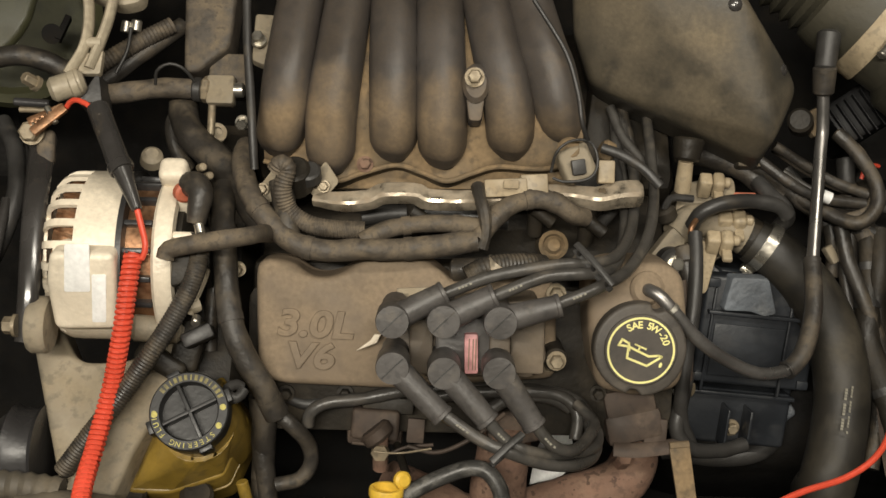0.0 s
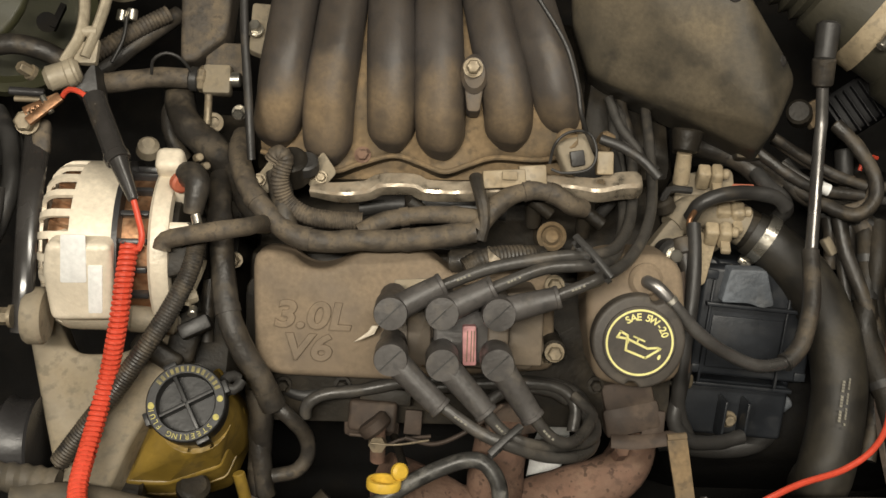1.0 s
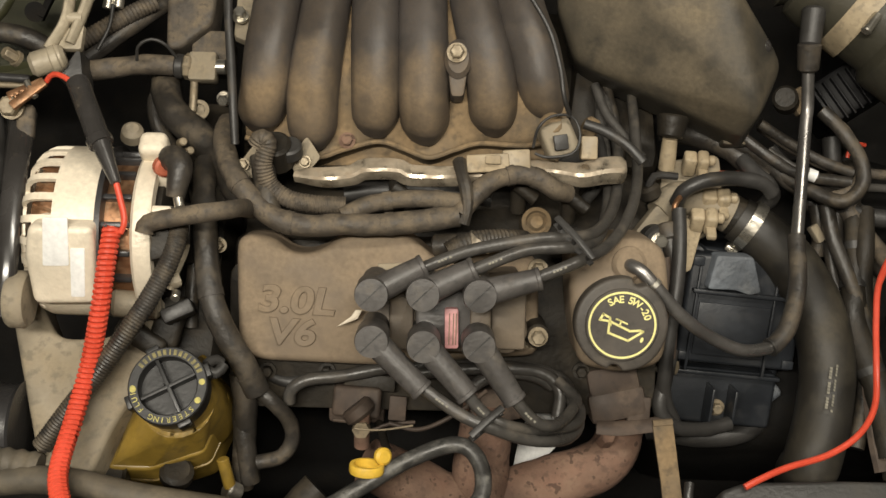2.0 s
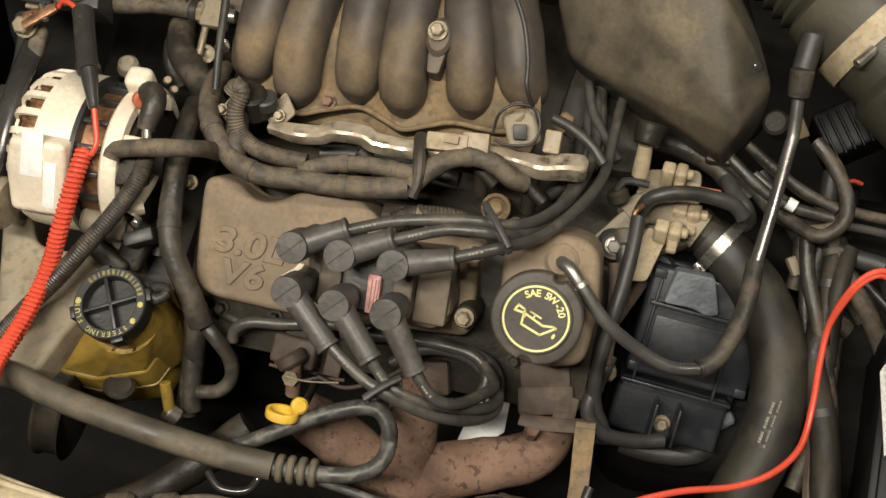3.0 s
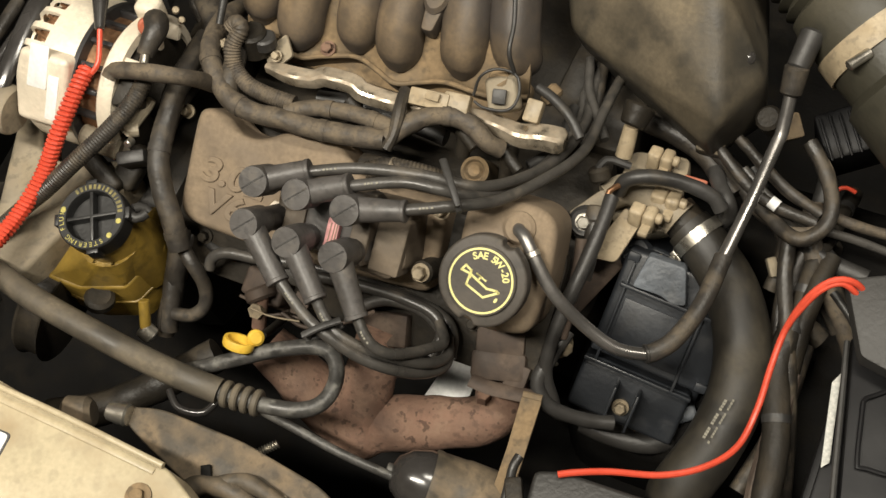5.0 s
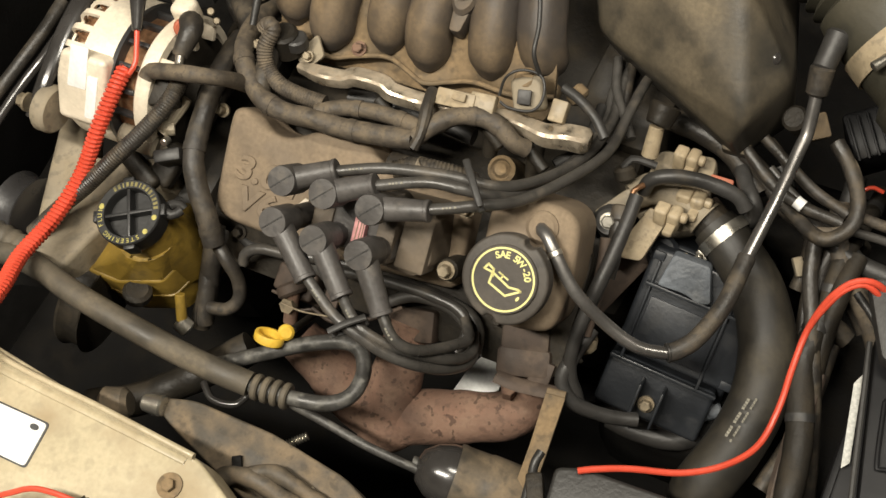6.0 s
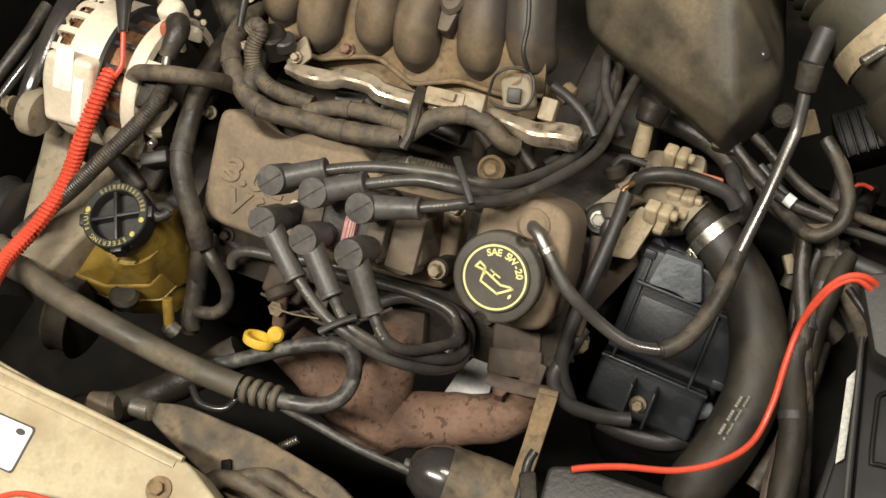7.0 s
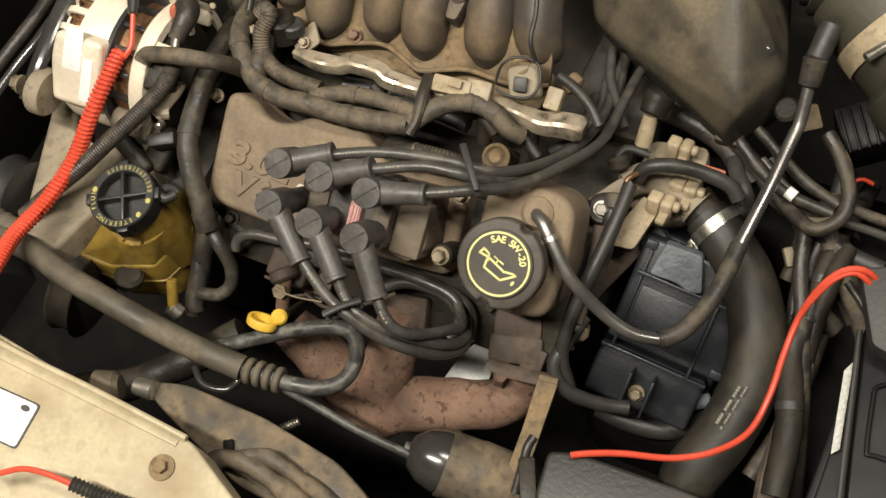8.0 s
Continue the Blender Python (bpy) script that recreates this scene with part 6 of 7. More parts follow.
loom("hose", "black hose to the nozzle", [(0.3364, 0.2620, 0.6200), (0.3094, 0.2533, 0.6150), (0.2787, 0.2495, 0.6150), (0.2501, 0.2482, 0.6050)], 0.0085, RUBBER, cat="hose")

# ---- resonator, intake duct ----
rs = thing("intake_resonator", "dusty black plastic air resonator", "air resonator", (0.28, 0.6, 0.78))
bm = bmesh.new()
TIP, RIGHT, FOOT = Vector((0.3286, 0.4954, 0.8649)), Vector((0.3563, 0.5543, 0.8584)), Vector((0.3176, 0.4890, 0.8241))
upper = [(0.1640, 0.6380, 0.9350), (0.2310, 0.5730, 0.8950), tuple(TIP), tuple(RIGHT), (0.2890, 0.5990, 0.9380), (0.2720, 0.6300, 0.9480)]
lower = [(0.1300, 0.6700, 0.8900), (0.1335, 0.6130, 0.8580), (0.1530, 0.5700, 0.8270), (0.2350, 0.5430, 0.8070), tuple(FOOT)]
for x, y, z in upper + lower:
    bm.verts.new((x, y, z))
for x, y, z in lower + [tuple(RIGHT - Vector((0, 0, 0.05))), (0.3076, 0.7226, 0.8300)]:
    bm.verts.new((x + 0.01, y + 0.012, z - 0.05))
bmesh.ops.convex_hull(bm, input=bm.verts[:])
bmesh.ops.delete(bm, geom=[v for v in bm.verts if not v.link_faces], context="VERTS")
bmesh.ops.subdivide_edges(bm, edges=bm.edges[:], cuts=13, use_grid_fill=True)
for _ in range(5):
    bmesh.ops.smooth_vert(bm, verts=bm.verts[:], factor=0.5, use_axis_x=True, use_axis_y=True, use_axis_z=True)
part("shell", bm, RESON, rs, angle=120)
part("foot", box(frame_of((0.3220, 0.5108, 0.7850), (0, -0.3, 1)), (0.028, 0.018, 0.02), 0.004), RESON, rs)
for p in ((0.2800, 0.5990, 0.9310), (0.3330, 0.5614, 0.8770)):
    part("rivet", lathe(frame_of(p, (0.1, -0.3, 1)), [(0.0075, -0.004), (0.0075, 0.002), (0.005, 0.0045), (0, 0.0055)], 20), GLOSSY, rs, "shiny black push rivet")
du = thing("intake_duct", "dusty black air intake duct with band clamp", "air duct", (0.4441, 0.6234, 0.8787))
da, db = Vector((0.3543, 0.6871, 0.8905)), Vector((0.4785, 0.5941, 0.8620))
dd = (db - da).normalized()
prof = [(0.048, -0.0555)] + [(0.0518 + (0.0046 if k % 2 else -0.0028), -0.051 + 0.0063 * k) for k in range(17)] + [(0.0555, 0.0537), (0.0574, 0.065), (0.0574, 0.0925), (0.0555, 0.148), (0.0648, 0.157), (0.0648, 0.2405)]
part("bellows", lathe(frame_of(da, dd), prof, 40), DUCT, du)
band = part("clamp_band", lathe(frame_of(da + dd * 0.100, dd), [(0.0574, 0), (0.0597, 0), (0.0597, 0.0222), (0.0574, 0.0222), (0.0574, 0)], 40), BEIGE, du, "pale band clamp")
part("clamp_screw", rod((0.4210, 0.5592, 0.9095), (0.4351, 0.5789, 0.9095), 0.005, bevel=0.001), STEEL, band)
ab = thing("air_filter_housing", "black ribbed air filter housing with wire clip", "filter housing", (0.52, 0.56, 0.75))
ABM = frame_of((0.4605, 0.5826, 0.7900), (-0.1, -0.3, 1), (-0.6, 1, 0))
part("case", box(ABM @ Matrix.Translation((0.02, 0, -0.04)), (0.14, 0.05, 0.08), 0.005), BATTERY, ab)
for k in range(13):
    part("rib", box(ABM @ Matrix.Translation((-0.045 + 0.0095 * k, -0.004, 0.003)), (0.0022, 0.046, 0.008), 0.0006), BATTERY, ab)
part("wire_clip", tube([(0.4610, 0.6048, 0.8250), (0.4768, 0.6055, 0.8300), (0.4860, 0.5821, 0.8300), (0.5028, 0.5756, 0.8200)], 0.0025, 8), STEEL, ab, "bright wire clip")
for pts, r, lab in (
    ([(0.3452, 0.5204, 0.8000), (0.3756, 0.5057, 0.7900), (0.4072, 0.4883, 0.7850), (0.4424, 0.4768, 0.7800)], 0.0055, "grey cable running to the fender"),
    ([(0.3321, 0.5077, 0.7900), (0.3633, 0.4850, 0.7850), (0.3925, 0.4722, 0.7800), (0.4401, 0.4682, 0.7750)], 0.006, "grey cable with white print"),
    ([(0.4111, 0.5377, 0.8000), (0.4308, 0.5178, 0.7950), (0.4479, 0.4881, 0.7900), (0.4485, 0.4616, 0.7850), (0.4296, 0.4444, 0.7800), (0.4029, 0.4593, 0.7700), (0.3691, 0.4856, 0.7650), (0.3379, 0.5174, 0.7600)], 0.0075, "black corrugated cable in a loop"),
    ([(0.3276, 0.5124, 0.7750), (0.3569, 0.4959, 0.7700), (0.3869, 0.4722, 0.7600), (0.4286, 0.4627, 0.7550)], 0.009, "dusty grey hose below the resonator"),
    ([(0.4191, 0.4645, 0.7300), (0.4220, 0.4362, 0.7200), (0.4197, 0.4144, 0.7100)], 0.008, "black hose in the dark"),
    ([(0.4432, 0.4652, 0.7300), (0.4371, 0.4366, 0.7200), (0.4543, 0.4000, 0.7000), (0.4823, 0.3885, 0.6900)], 0.012, "dusty conduit in the dark corner"),
    ([(0.4516, 0.4568, 0.7200), (0.4757, 0.4289, 0.7100), (0.4996, 0.4012, 0.7000)], 0.015, "dusty conduit in the dark corner"),
):
    loom("cable", lab, pts, r, HOSE, cat="cable")
pr = thing("cable_marker", "white printed sleeve on a cable", "marker", (0.3976, 0.4698, 0.7850))
part("sleeve", rod((0.3931, 0.4713, 0.7870), (0.4017, 0.4681, 0.7860), 0.0064), LABEL, pr)
sb = thing("tan_clip", "tan plastic retaining clip", "clip", (0.3854, 0.5470, 0.8000))
part("body", box(frame_of((0.3890, 0.5483, 0.8000), (0.2, -0.3, 1)), (0.022, 0.026, 0.01), 0.003), FLANGE, sb)
gm = thing("rubber_stop", "round rubber stop with a dusty face", "rubber stop", (0.3724, 0.5421, 0.8100))
part("stop", rod((0.3757, 0.5454, 0.8000), (0.3663, 0.5371, 0.8250), 0.013, bevel=0.003), GRIME, gm)

# ---- battery side ----
bt = thing("battery", "black battery with a pale printed strip", "battery", (0.55, 0.28, 0.6))
BM = frame_of((0.555, 0.27, 0.775), (-0.12, -0.1, 1), (0.02, 1, 0))
part("case", box(BM @ Matrix.Translation((0.02, -0.02, -0.09)), (0.15, 0.24, 0.18), 0.006), BATTERY, bt)
part("rim", box(BM @ Matrix.Translation((0.02, -0.02, 0.003)), (0.135, 0.225, 0.01), 0.003), BATTERY, bt)
part("label_strip", plate(frame_of((0.5042, 0.2796, 0.7860), (-0.12, -0.1, 1), tuple(Vector((0.4982, 0.3201, 0.7860)) - Vector((0.5097, 0.2412, 0.7860)))), rounded([(-0.0034, -0.042), (0.0034, -0.036), (0.0034, 0.046), (-0.0034, 0.036)], 0.0008), 0.0012, 0.0002), STRIP, bt, "pale printed strip")
part("vent_window", box(BM @ Matrix.Translation((0.055, -0.06, 0.008)), (0.05, 0.06, 0.004), 0.001), GREYLID, bt)
for label_, pts, r in (("raised moulding along the battery edge", [(0.4967, 0.3534, 0.7970), (0.5078, 0.2918, 0.7970), (0.5186, 0.2300, 0.7970), (0.5260, 0.1905, 0.7970)], 0.0028),):
    part("edge_moulding", tube(pts, r, 8), GREYLID, bt, label_)
part("top_panel", plate(pose(0, 0, 0.7960), [(0.5016, 0.3586), (0.5473, 0.3882), (0.5970, 0.2048), (0.5346, 0.1786)], 0.02, 0.003), BATTERY, bt, "flat black top panel")
part("recess_frame", tube([(0.5241, 0.3033, 0.7990), (0.5292, 0.3098, 0.7990), (0.5549, 0.3212, 0.7990), (0.5728, 0.2560, 0.7990), (0.5393, 0.2455, 0.7990), (0.5331, 0.2484, 0.7990), (0.5241, 0.3033, 0.7990)], 0.0022, 8, 0.004), BATTERY, bt, "moulded recess frame")
cv = thing("battery_terminal_cover", "grey plastic battery terminal cover", "battery cover", (0.4951, 0.3758, 0.8200))
part("lid", plate(frame_of((0.4979, 0.3650, 0.8350), (-0.05, -0.1, 1), (0, 1, 0)), rounded([(-0.02, 0.03), (0.05, 0.06), (0.08, -0.05), (0.01, -0.035)], 0.005), 0.025, 0.003), GREYLID, cv)
gl = thing("fuse_box_lid", "grey plastic fuse box lid", "fuse box", (0.3358, 0.1424, 0.7800))
GB = [(0.2764, 0.1421), (0.3003, 0.1507), (0.3895, 0.1544), (0.4408, 0.1543), (0.4417, 0.1077), (0.3254, 0.0742), (0.2806, 0.0984)]
part("lid", plate(pose(0, 0, 0.80), rounded(GB, 0.006), 0.04, 0.004, 3), GREYLID, gl)
part("hinge", box(pose(*(0.2698, 0.1084, 0.7850), 0, 0, 25), (0.016, 0.05, 0.02), 0.003), GRIME, gl)
part("marking", box(pose(*(0.3062, 0.1155, 0.8006), 0, 0, -12), (0.03, 0.003, 0.0008), 0), RUBBER, gl)
rl = thing("red_test_lead", "thin red test lead draped over the coolant hose", "test lead", (0.3855, 0.1801, 0.8000))
part("wire", tube([(0.2975, 0.1447, 0.8060), (0.3109, 0.1518, 0.8060), (0.3382, 0.1646, 0.8000), (0.3807, 0.1801, 0.7900), (0.4131, 0.2014, 0.7850), (0.4351, 0.2323, 0.7750), (0.4416, 0.2722, 0.7750), (0.4411, 0.3107, 0.7900), (0.4428, 0.3440, 0.8050), (0.4515, 0.3680, 0.8300), (0.4660, 0.3840, 0.8450), (0.4850, 0.3900, 0.8430), (0.5050, 0.3880, 0.8200)], 0.0031, 10), RED, rl)
part("second_strand", tube([(0.4425, 0.3420, 0.8030), (0.4470, 0.3550, 0.8160), (0.4590, 0.3745, 0.8370), (0.4740, 0.3850, 0.8440), (0.4900, 0.3840, 0.8340), (0.5050, 0.3810, 0.8150)], 0.0029, 10), RED, rl)
for pts, r, m_ in (([(0.4631, 0.4914, 0.6900), (0.4537, 0.4249, 0.7100), (0.4515, 0.3810, 0.7200), (0.4507, 0.3338, 0.7100), (0.4693, 0.2705, 0.7000), (0.4777, 0.2049, 0.6900)], 0.014, GRIME), ([(0.4701, 0.5516, 0.7000), (0.4583, 0.4839, 0.7300), (0.4517, 0.4436, 0.7400), (0.4517, 0.4027, 0.7300), (0.4535, 0.3564, 0.7200)], 0.009, GRIME)):
    loom("conduit", "grimy conduit between hose and battery", pts, r, m_, bands=(0.15, 0.4, 0.7))
fr = thing("tray_rail", "dusty metal rail beside the battery", "rail", (0.4575, 0.2714, 0.6800))
part("rail_bar", tube([(0.4633, 0.3388, 0.7100), (0.4650, 0.2931, 0.7000), (0.4668, 0.2300, 0.6900), (0.4715, 0.1917, 0.6850)], 0.011, 8, flat=0.5), RUSTSHEET, fr)

# ---- cooling fan shroud at the front ----
fs = thing("fan_shroud", "tan dusted plastic fan shroud behind the support panel", "fan shroud", (0.0, 0.06, 0.7))
FS = [(-0.1411, 0.0613), (-0.0915, 0.0760), (0.0013, 0.0756), (0.0897, 0.0633), (0.1367, 0.0418), (0.1328, 0.0004), (0.0067, 0.0054), (-0.0492, 0.0245), (-0.0988, 0.0414)]
part("shroud_top", plate(pose(0, 0, 0.76), rounded(FS, 0.012), 0.05, 0.008, 3), SHROUD, fs)
part("neck", rod((-0.1393, 0.0539, 0.7650), (-0.1158, 0.0570, 0.7650), 0.009, 0.012, bevel=0.002), STEEL, fs)
part("plug", rod((-0.1776, 0.0335, 0.7650), (-0.1512, 0.0473, 0.7650), 0.02, 0.017, bevel=0.005), SHROUD, fs)
for pts, r in (([(-0.0271, 0.0140, 0.7650), (-0.0117, 0.0234, 0.7720), (0.0118, 0.0271, 0.7720), (0.0382, 0.0224, 0.7680), (0.0717, 0.0143, 0.7620), (0.1201, -0.0032, 0.7500)], 0.010), ([(-0.0012, 0.0264, 0.7700), (0.0189, 0.0393, 0.7750), (0.0436, 0.0383, 0.7720), (0.0822, 0.0310, 0.7640), (0.1332, 0.0195, 0.7500)], 0.008)):
    part("moulded_rib", tube(pts, r, 12, lumpy=0.25), SHROUD, fs)
part("clip_slot", box(pose(*(-0.0173, 0.0337, 0.7630), 0, 0, 30), (0.010, 0.018, 0.006), 0.001), DARK, fs)
loom("hose", "black radiator hose in the dark", [(-0.0894, 0.1577, 0.7000), (-0.1375, 0.1080, 0.6900), (-0.1893, 0.0632, 0.6800), (-0.2404, 0.0359, 0.6800)], 0.018, GRIME, cat="hose")
loom("spring_wire", "small coil spring on a pin", [(0.0007, 0.0714, 0.7200), (0.0199, 0.0919, 0.7200)], 0.004, STEEL, ridge=0.0012, pitch=0.003, cat="spring")

# ---- smaller things in the gaps ----
for label, pts, r, mat in (
    ("black hose along the wing", [(-0.4314, 0.3655, 0.8000), (-0.4172, 0.4035, 0.8100), (-0.4127, 0.4443, 0.8150), (-0.4250, 0.4911, 0.8100), (-0.4456, 0.5258, 0.8000)], 0.009, RUBBER),
    ("thin black pipe along the wing", [(-0.4431, 0.4122, 0.7900), (-0.4232, 0.4391, 0.8000), (-0.4184, 0.4774, 0.8000), (-0.4296, 0.5187, 0.7900)], 0.004, GLOSSY),
    ("dark green hose over the strut panel", [(-0.4788, 0.5979, 0.8000), (-0.4425, 0.6027, 0.8050), (-0.4140, 0.5999, 0.8000), (-0.3953, 0.5950, 0.7900)], 0.011, HOSE),
    ("black pipe ring under the hose", [(-0.1111, 0.1012, 0.7200), (-0.0935, 0.0883, 0.7200), (-0.0678, 0.0920, 0.7200), (-0.0595, 0.1085, 0.7200), (-0.0582, 0.1187, 0.7300)], 0.0042, GLOSSY),
    ("brown wire under the coil", [(-0.0213, 0.2077, 0.7600), (0.0079, 0.2024, 0.7600), (0.0412, 0.2166, 0.7650), (0.0701, 0.2388, 0.7700)], 0.0022, RUSTSHEET),
    ("black hose behind the fuel rail", [(-0.0734, 0.4271, 0.8000), (-0.0400, 0.4324, 0.8000), (0.0161, 0.4327, 0.8000), (0.0723, 0.4268, 0.8000)], 0.009, RUBBER),
    ("black hose under the rail end", [(0.1620, 0.4243, 0.8000), (0.1767, 0.4434, 0.8000), (0.1834, 0.4690, 0.8000), (0.1807, 0.5066, 0.7900)], 0.006, RUBBER),
    ("dusty pipe below the solenoids", [(0.2512, 0.5250, 0.7750), (0.2895, 0.5204, 0.7700), (0.3241, 0.5078, 0.7650), (0.3579, 0.4784, 0.7600)], 0.012, HOSE),
    ("black cable crossing the dark corner", [(0.3675, 0.5148, 0.7600), (0.3901, 0.4880, 0.7550), (0.4157, 0.4648, 0.7500), (0.4675, 0.4480, 0.7400)], 0.007, RUBBER),
    ("black hose beside the battery", [(0.4400, 0.5398, 0.7400), (0.4426, 0.4982, 0.7300), (0.4603, 0.4580, 0.7300), (0.5025, 0.4480, 0.7300)], 0.010, RUBBER),
    ("dusty hose behind the battery", [(0.3968, 0.5001, 0.7200), (0.4278, 0.4571, 0.7200), (0.4496, 0.4102, 0.7100)], 0.010, HOSE),
    ("thin black wire by the battery", [(0.4729, 0.3936, 0.8000), (0.4941, 0.3748, 0.8000), (0.5139, 0.3503, 0.8000), (0.5312, 0.3341, 0.8000)], 0.004, RUBBER),
    ("black wire over the rear bracket", [(-0.2784, 0.5372, 0.8600), (-0.2745, 0.5439, 0.8750), (-0.2620, 0.5488, 0.8800), (-0.2490, 0.5467, 0.8750), (-0.2401, 0.5416, 0.8600)], 0.0016, RUBBER),
    ("thin wire beside the conduit", [(-0.3253, 0.5616, 0.8400), (-0.3159, 0.5855, 0.8450), (-0.3139, 0.6094, 0.8500)], 0.002, RUBBER),
):
    loom("cable", label, pts, r, mat, lumpy=0.05)
for label, pts, r, mat in (
    ("black fender cable catching the light", [(-0.4466, 0.2464, 0.8000), (-0.4350, 0.3094, 0.8100), (-0.4203, 0.3625, 0.8200), (-0.4180, 0.4273, 0.8200)], 0.0055, GLOSSY),
    ("dusty rail along the fender", [(-0.4955, 0.2667, 0.7700), (-0.4809, 0.3277, 0.7800), (-0.4657, 0.3886, 0.7900), (-0.4650, 0.4387, 0.7900)], 0.008, HOSE),
    ("thin red wire in the dark corner", [(0.4466, 0.5057, 0.7600), (0.4497, 0.5149, 0.7650), (0.4571, 0.5203, 0.7650), (0.4672, 0.5213, 0.7600)], 0.0022, RED),
    ("black cable beside the fuse box", [(0.2555, 0.1543, 0.7750), (0.2538, 0.1433, 0.7750), (0.2549, 0.1296, 0.7700), (0.2570, 0.1015, 0.7600)], 0.0045, RUBBER),
    ("black cable behind the coolant hose", [(0.4312, 0.4651, 0.7200), (0.4319, 0.4254, 0.7200), (0.4353, 0.3917, 0.7100), (0.4463, 0.3483, 0.7000)], 0.007, HOSE),
    ("dusty conduit beside the battery tray", [(0.4651, 0.4552, 0.7400), (0.4605, 0.4147, 0.7400), (0.4600, 0.3717, 0.7200), (0.4640, 0.3175, 0.7000), (0.4710, 0.2646, 0.6800), (0.4849, 0.2027, 0.6600)], 0.010, GRIME),
    ("dusty cable crossing to the fender", [(0.3498, 0.5263, 0.7850), (0.3842, 0.5033, 0.7800), (0.4191, 0.4872, 0.7750), (0.4809, 0.4835, 0.7650), (0.5704, 0.4959, 0.7400), (0.6463, 0.4944, 0.6800)], 0.0055, LOOM),
    ("grey cable crossing to the fender", [(0.3592, 0.5033, 0.7750), (0.3965, 0.4806, 0.7700), (0.4378, 0.4692, 0.7650), (0.4913, 0.4754, 0.7500), (0.5762, 0.4789, 0.7200), (0.6467, 0.4713, 0.6700)], 0.0045, WIRE),
    ("corrugated cable hanging in a loop", [(0.4099, 0.5376, 0.8000), (0.4349, 0.5179, 0.7950), (0.4496, 0.4875, 0.7850), (0.4422, 0.4618, 0.7750), (0.4167, 0.4532, 0.7700)], 0.005, LOOM),
    ("dusty hose going down by the fender", [(0.4223, 0.4551, 0.7500), (0.4286, 0.4211, 0.7400), (0.4435, 0.3813, 0.7300), (0.4630, 0.3334, 0.7100), (0.4841, 0.2733, 0.6700), (0.5057, 0.2042, 0.6100)], 0.008, HOSE),
    ("fat dusty hose going down by the fender", [(0.4331, 0.4992, 0.7550), (0.4415, 0.4679, 0.7450), (0.4589, 0.4370, 0.7350), (0.4962, 0.4035, 0.7100), (0.5312, 0.3582, 0.6800)], 0.010, LOOM),
    ("oily pipe beside the coolant hose", [(0.4690, 0.3747, 0.7000), (0.4686, 0.3218, 0.6900), (0.4629, 0.2699, 0.6800), (0.4505, 0.2189, 0.6700)], 0.009, HOSE),
    ("dusty cable under the resonator", [(0.1784, 0.5611, 0.8000), (0.1888, 0.5278, 0.8000), (0.2104, 0.4955, 0.8000), (0.2237, 0.4765, 0.8000)], 0.005, WIRE),
    ("dusty cable under the resonator", [(0.1911, 0.5744, 0.7900), (0.1976, 0.5337, 0.7900), (0.2051, 0.4942, 0.7900), (0.1993, 0.4681, 0.7900)], 0.0055, HOSE),
    ("black hose under the black box", [(0.2801, 0.2495, 0.6000), (0.3138, 0.2461, 0.6000), (0.3559, 0.2531, 0.6000), (0.3848, 0.2782, 0.6000)], 0.012, RUBBER),
    ("taped cable behind the alternator", [(-0.2081, 0.4017, 0.8000), (-0.2107, 0.3715, 0.8000), (-0.2140, 0.3341, 0.7900), (-0.2150, 0.2949, 0.7700)], 0.007, HOSE),
    ("dark hose beside the steering reservoir", [(-0.1622, 0.2600, 0.7400), (-0.1648, 0.2230, 0.7300), (-0.1600, 0.1890, 0.7100), (-0.1572, 0.1656, 0.6900)], 0.010, HOSE),
    ("black cable under the valve cover edge", [(-0.1457, 0.2604, 0.7400), (-0.1230, 0.2524, 0.7400), (-0.0955, 0.2548, 0.7400), (-0.0683, 0.2527, 0.7300)], 0.006, RUBBER),
):
    loom("cable", label, pts, r, mat, lumpy=0.05)
for k, (x, y, z) in enumerate([(0.0373, 0.0392, 0.7630), (0.0591, 0.0334, 0.7630), (0.0658, 0.0397, 0.7630)]):
    chip = thing("plastic_chip", "pale chipped clip on the fan shroud", "clip", (x, y, z), "shroud clips")
    part("flake", box(pose(x, y, z + 0.002, 20, 10 * k, 35 * k), (0.004, 0.008, 0.005), 0.001), BRACKET, chip)
for p, q, r in (((-0.3221, 0.6106, 0.8400), (-0.3200, 0.6210, 0.8450), 0.0055), ((-0.3119, 0.6123, 0.8400), (-0.3104, 0.6227, 0.8450), 0.0055)):
    st = thing("steel_pin", "bright steel pin behind the mount arm", "pin", p)
    part("shaft", rod(p, q, r, bevel=0.001), STEEL, st)
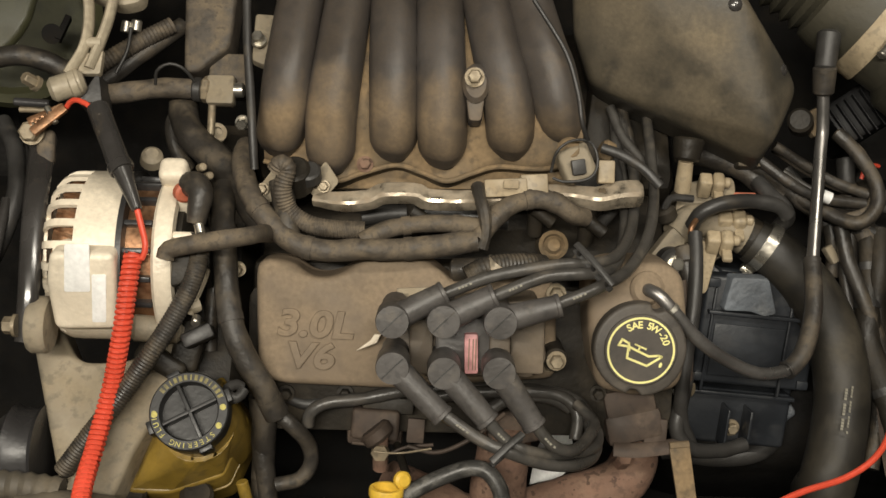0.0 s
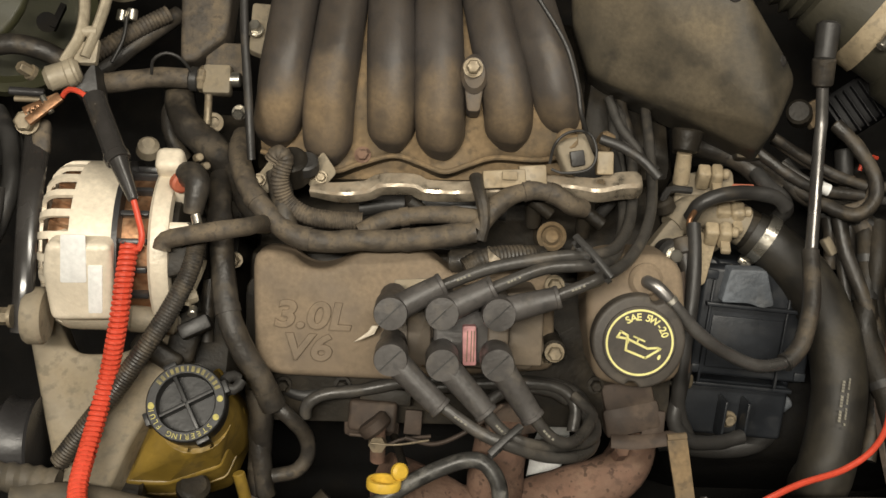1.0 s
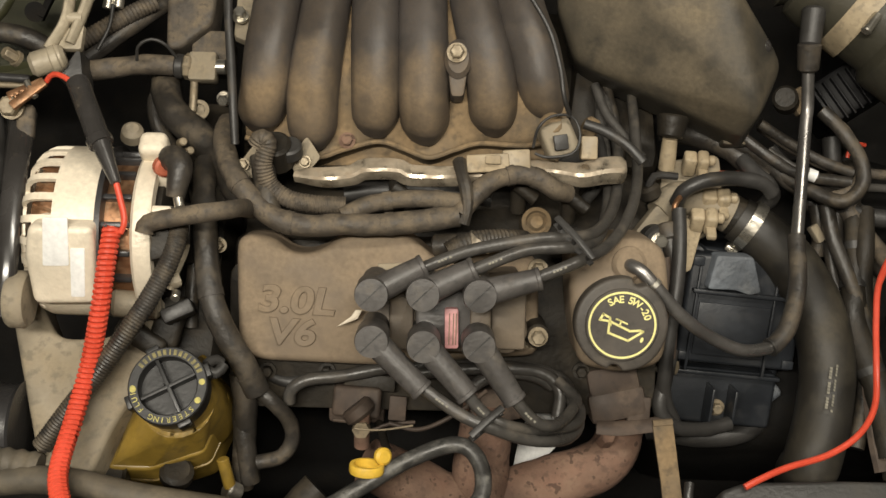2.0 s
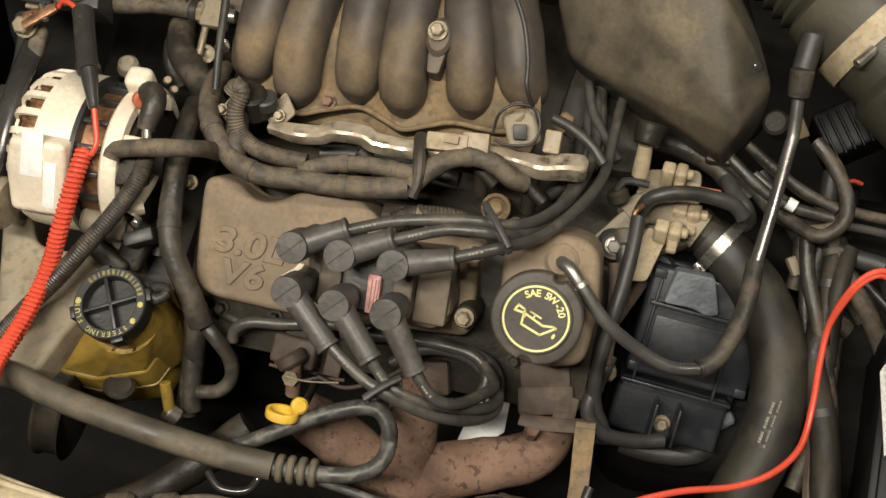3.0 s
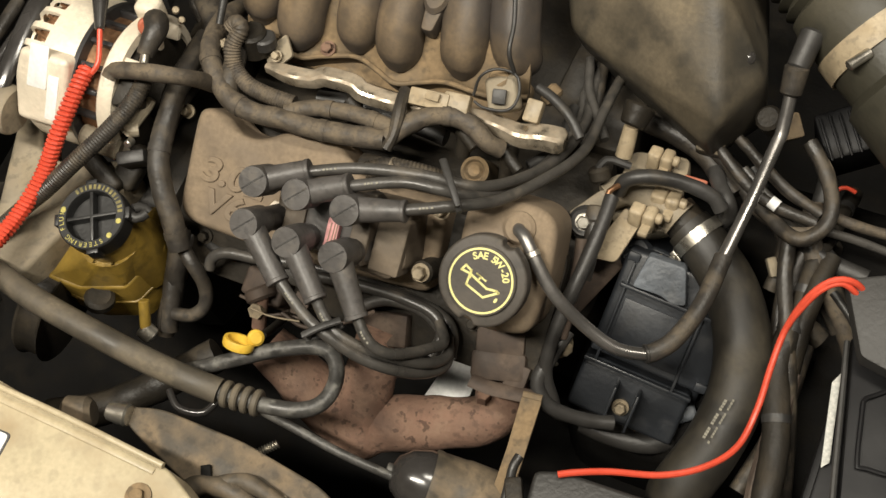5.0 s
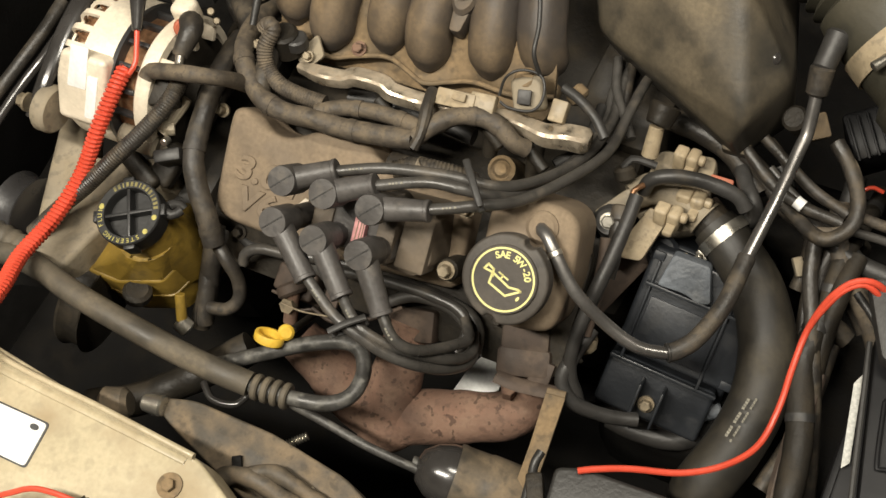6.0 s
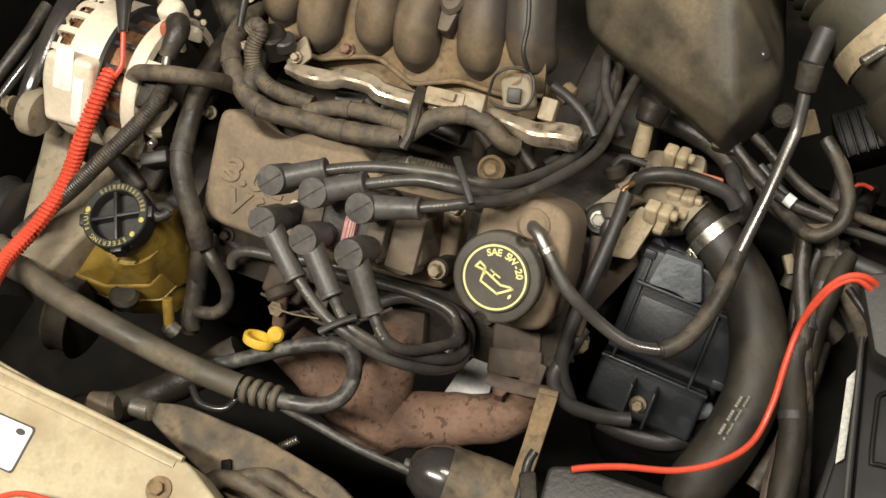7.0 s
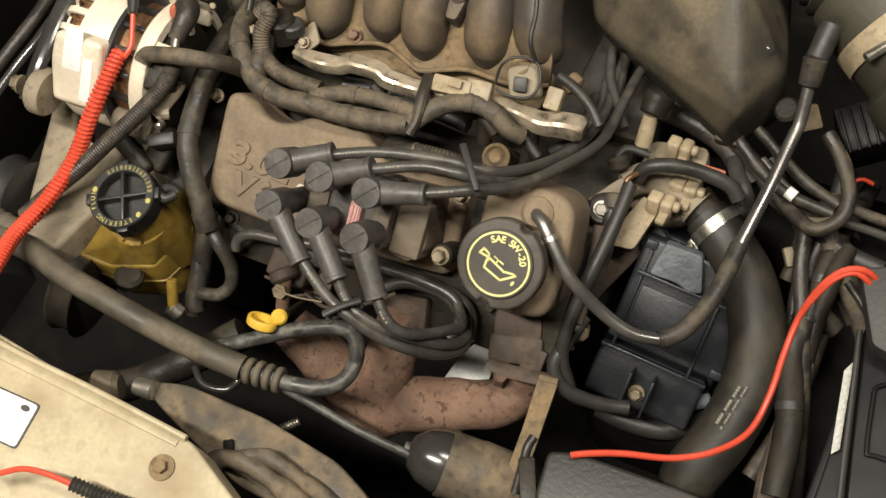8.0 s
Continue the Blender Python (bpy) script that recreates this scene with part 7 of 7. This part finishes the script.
for p in ((-0.1408, -0.0412), (-0.0836, -0.0398), (0.1619, -0.0337), (-0.0372, 0.0981), (0.1400, 0.0971)):
    fb = thing("flange_bolt", "grimy hex bolt on the cover flange", "bolt", tuple(bank(p[0], p[1], -0.03)), "cover flange bolts")
    part("head", hex_bolt(bank_m(p[0], p[1], -0.03), 0.0055, 0.011, 1.5), GRIME, fb)
vent = thing("pipe_bracket", "worn steel pipe with a torn sleeve", "pipe", (0.2449, 0.3338, 0.7800))
part("pipe", tube([(0.2393, 0.3675, 0.8000), (0.2448, 0.3421, 0.7900), (0.2476, 0.3115, 0.7750), (0.2480, 0.2816, 0.7550)], 0.0065, 12), RUSTSHEET, vent)
part("torn_sleeve", tube([(0.2447, 0.3930, 0.8050), (0.2494, 0.3608, 0.7950), (0.2508, 0.3339, 0.7850)], 0.0085, 12, lumpy=0.2), HOSE, vent)
part("sleeve_collar", rod((0.2427, 0.4016, 0.8060), (0.2456, 0.3846, 0.8030), 0.0105, bevel=0.002), HOSE, vent)
wp = thing("thermostat_elbow", "dusty cast thermostat elbow beside the solenoids", "elbow", (0.2631, 0.4435, 0.7600))
part("casting", tube([(*(0.2417, 0.4276, 0.7750), 0.014), (*(0.2595, 0.4443, 0.7750), 0.017), (*(0.2857, 0.4465, 0.7700), 0.018), (*(0.3171, 0.4338, 0.7650), 0.02)], 0.017, 16, lumpy=0.06), BRACKET, wp)
part("sensor_plug", rod((0.2334, 0.4368, 0.7900), (0.2270, 0.4458, 0.8000), 0.011, bevel=0.003), GRIME, wp)
part("plug_wire", tube([(0.2277, 0.4440, 0.8000), (0.2344, 0.4545, 0.8050), (0.2573, 0.4568, 0.8000)], 0.004, 8), RUBBER, wp)
tb = thing("terminal_block", "tan plastic plug in the dark corner", "plug", (0.4178, 0.4361, 0.7200))
part("plug", box(frame_of((0.4154, 0.4310, 0.7300), (0.2, -0.3, 1)), (0.010, 0.020, 0.010), 0.002), BRACKET, tb)
cap = thing("round_boss", "black round plastic boss on the box corner", "boss", (0.2849, 0.4035, 0.7200))
part("barrel", rod((0.2842, 0.4053, 0.7000), (0.2833, 0.3997, 0.7350), 0.02, 0.018, bevel=0.005), BLACKBOX, cap)
part("tan_tab", box(frame_of((0.3075, 0.3982, 0.7350), (0.1, -0.4, 1)), (0.008, 0.012, 0.006), 0.001), BRACKET, cap)
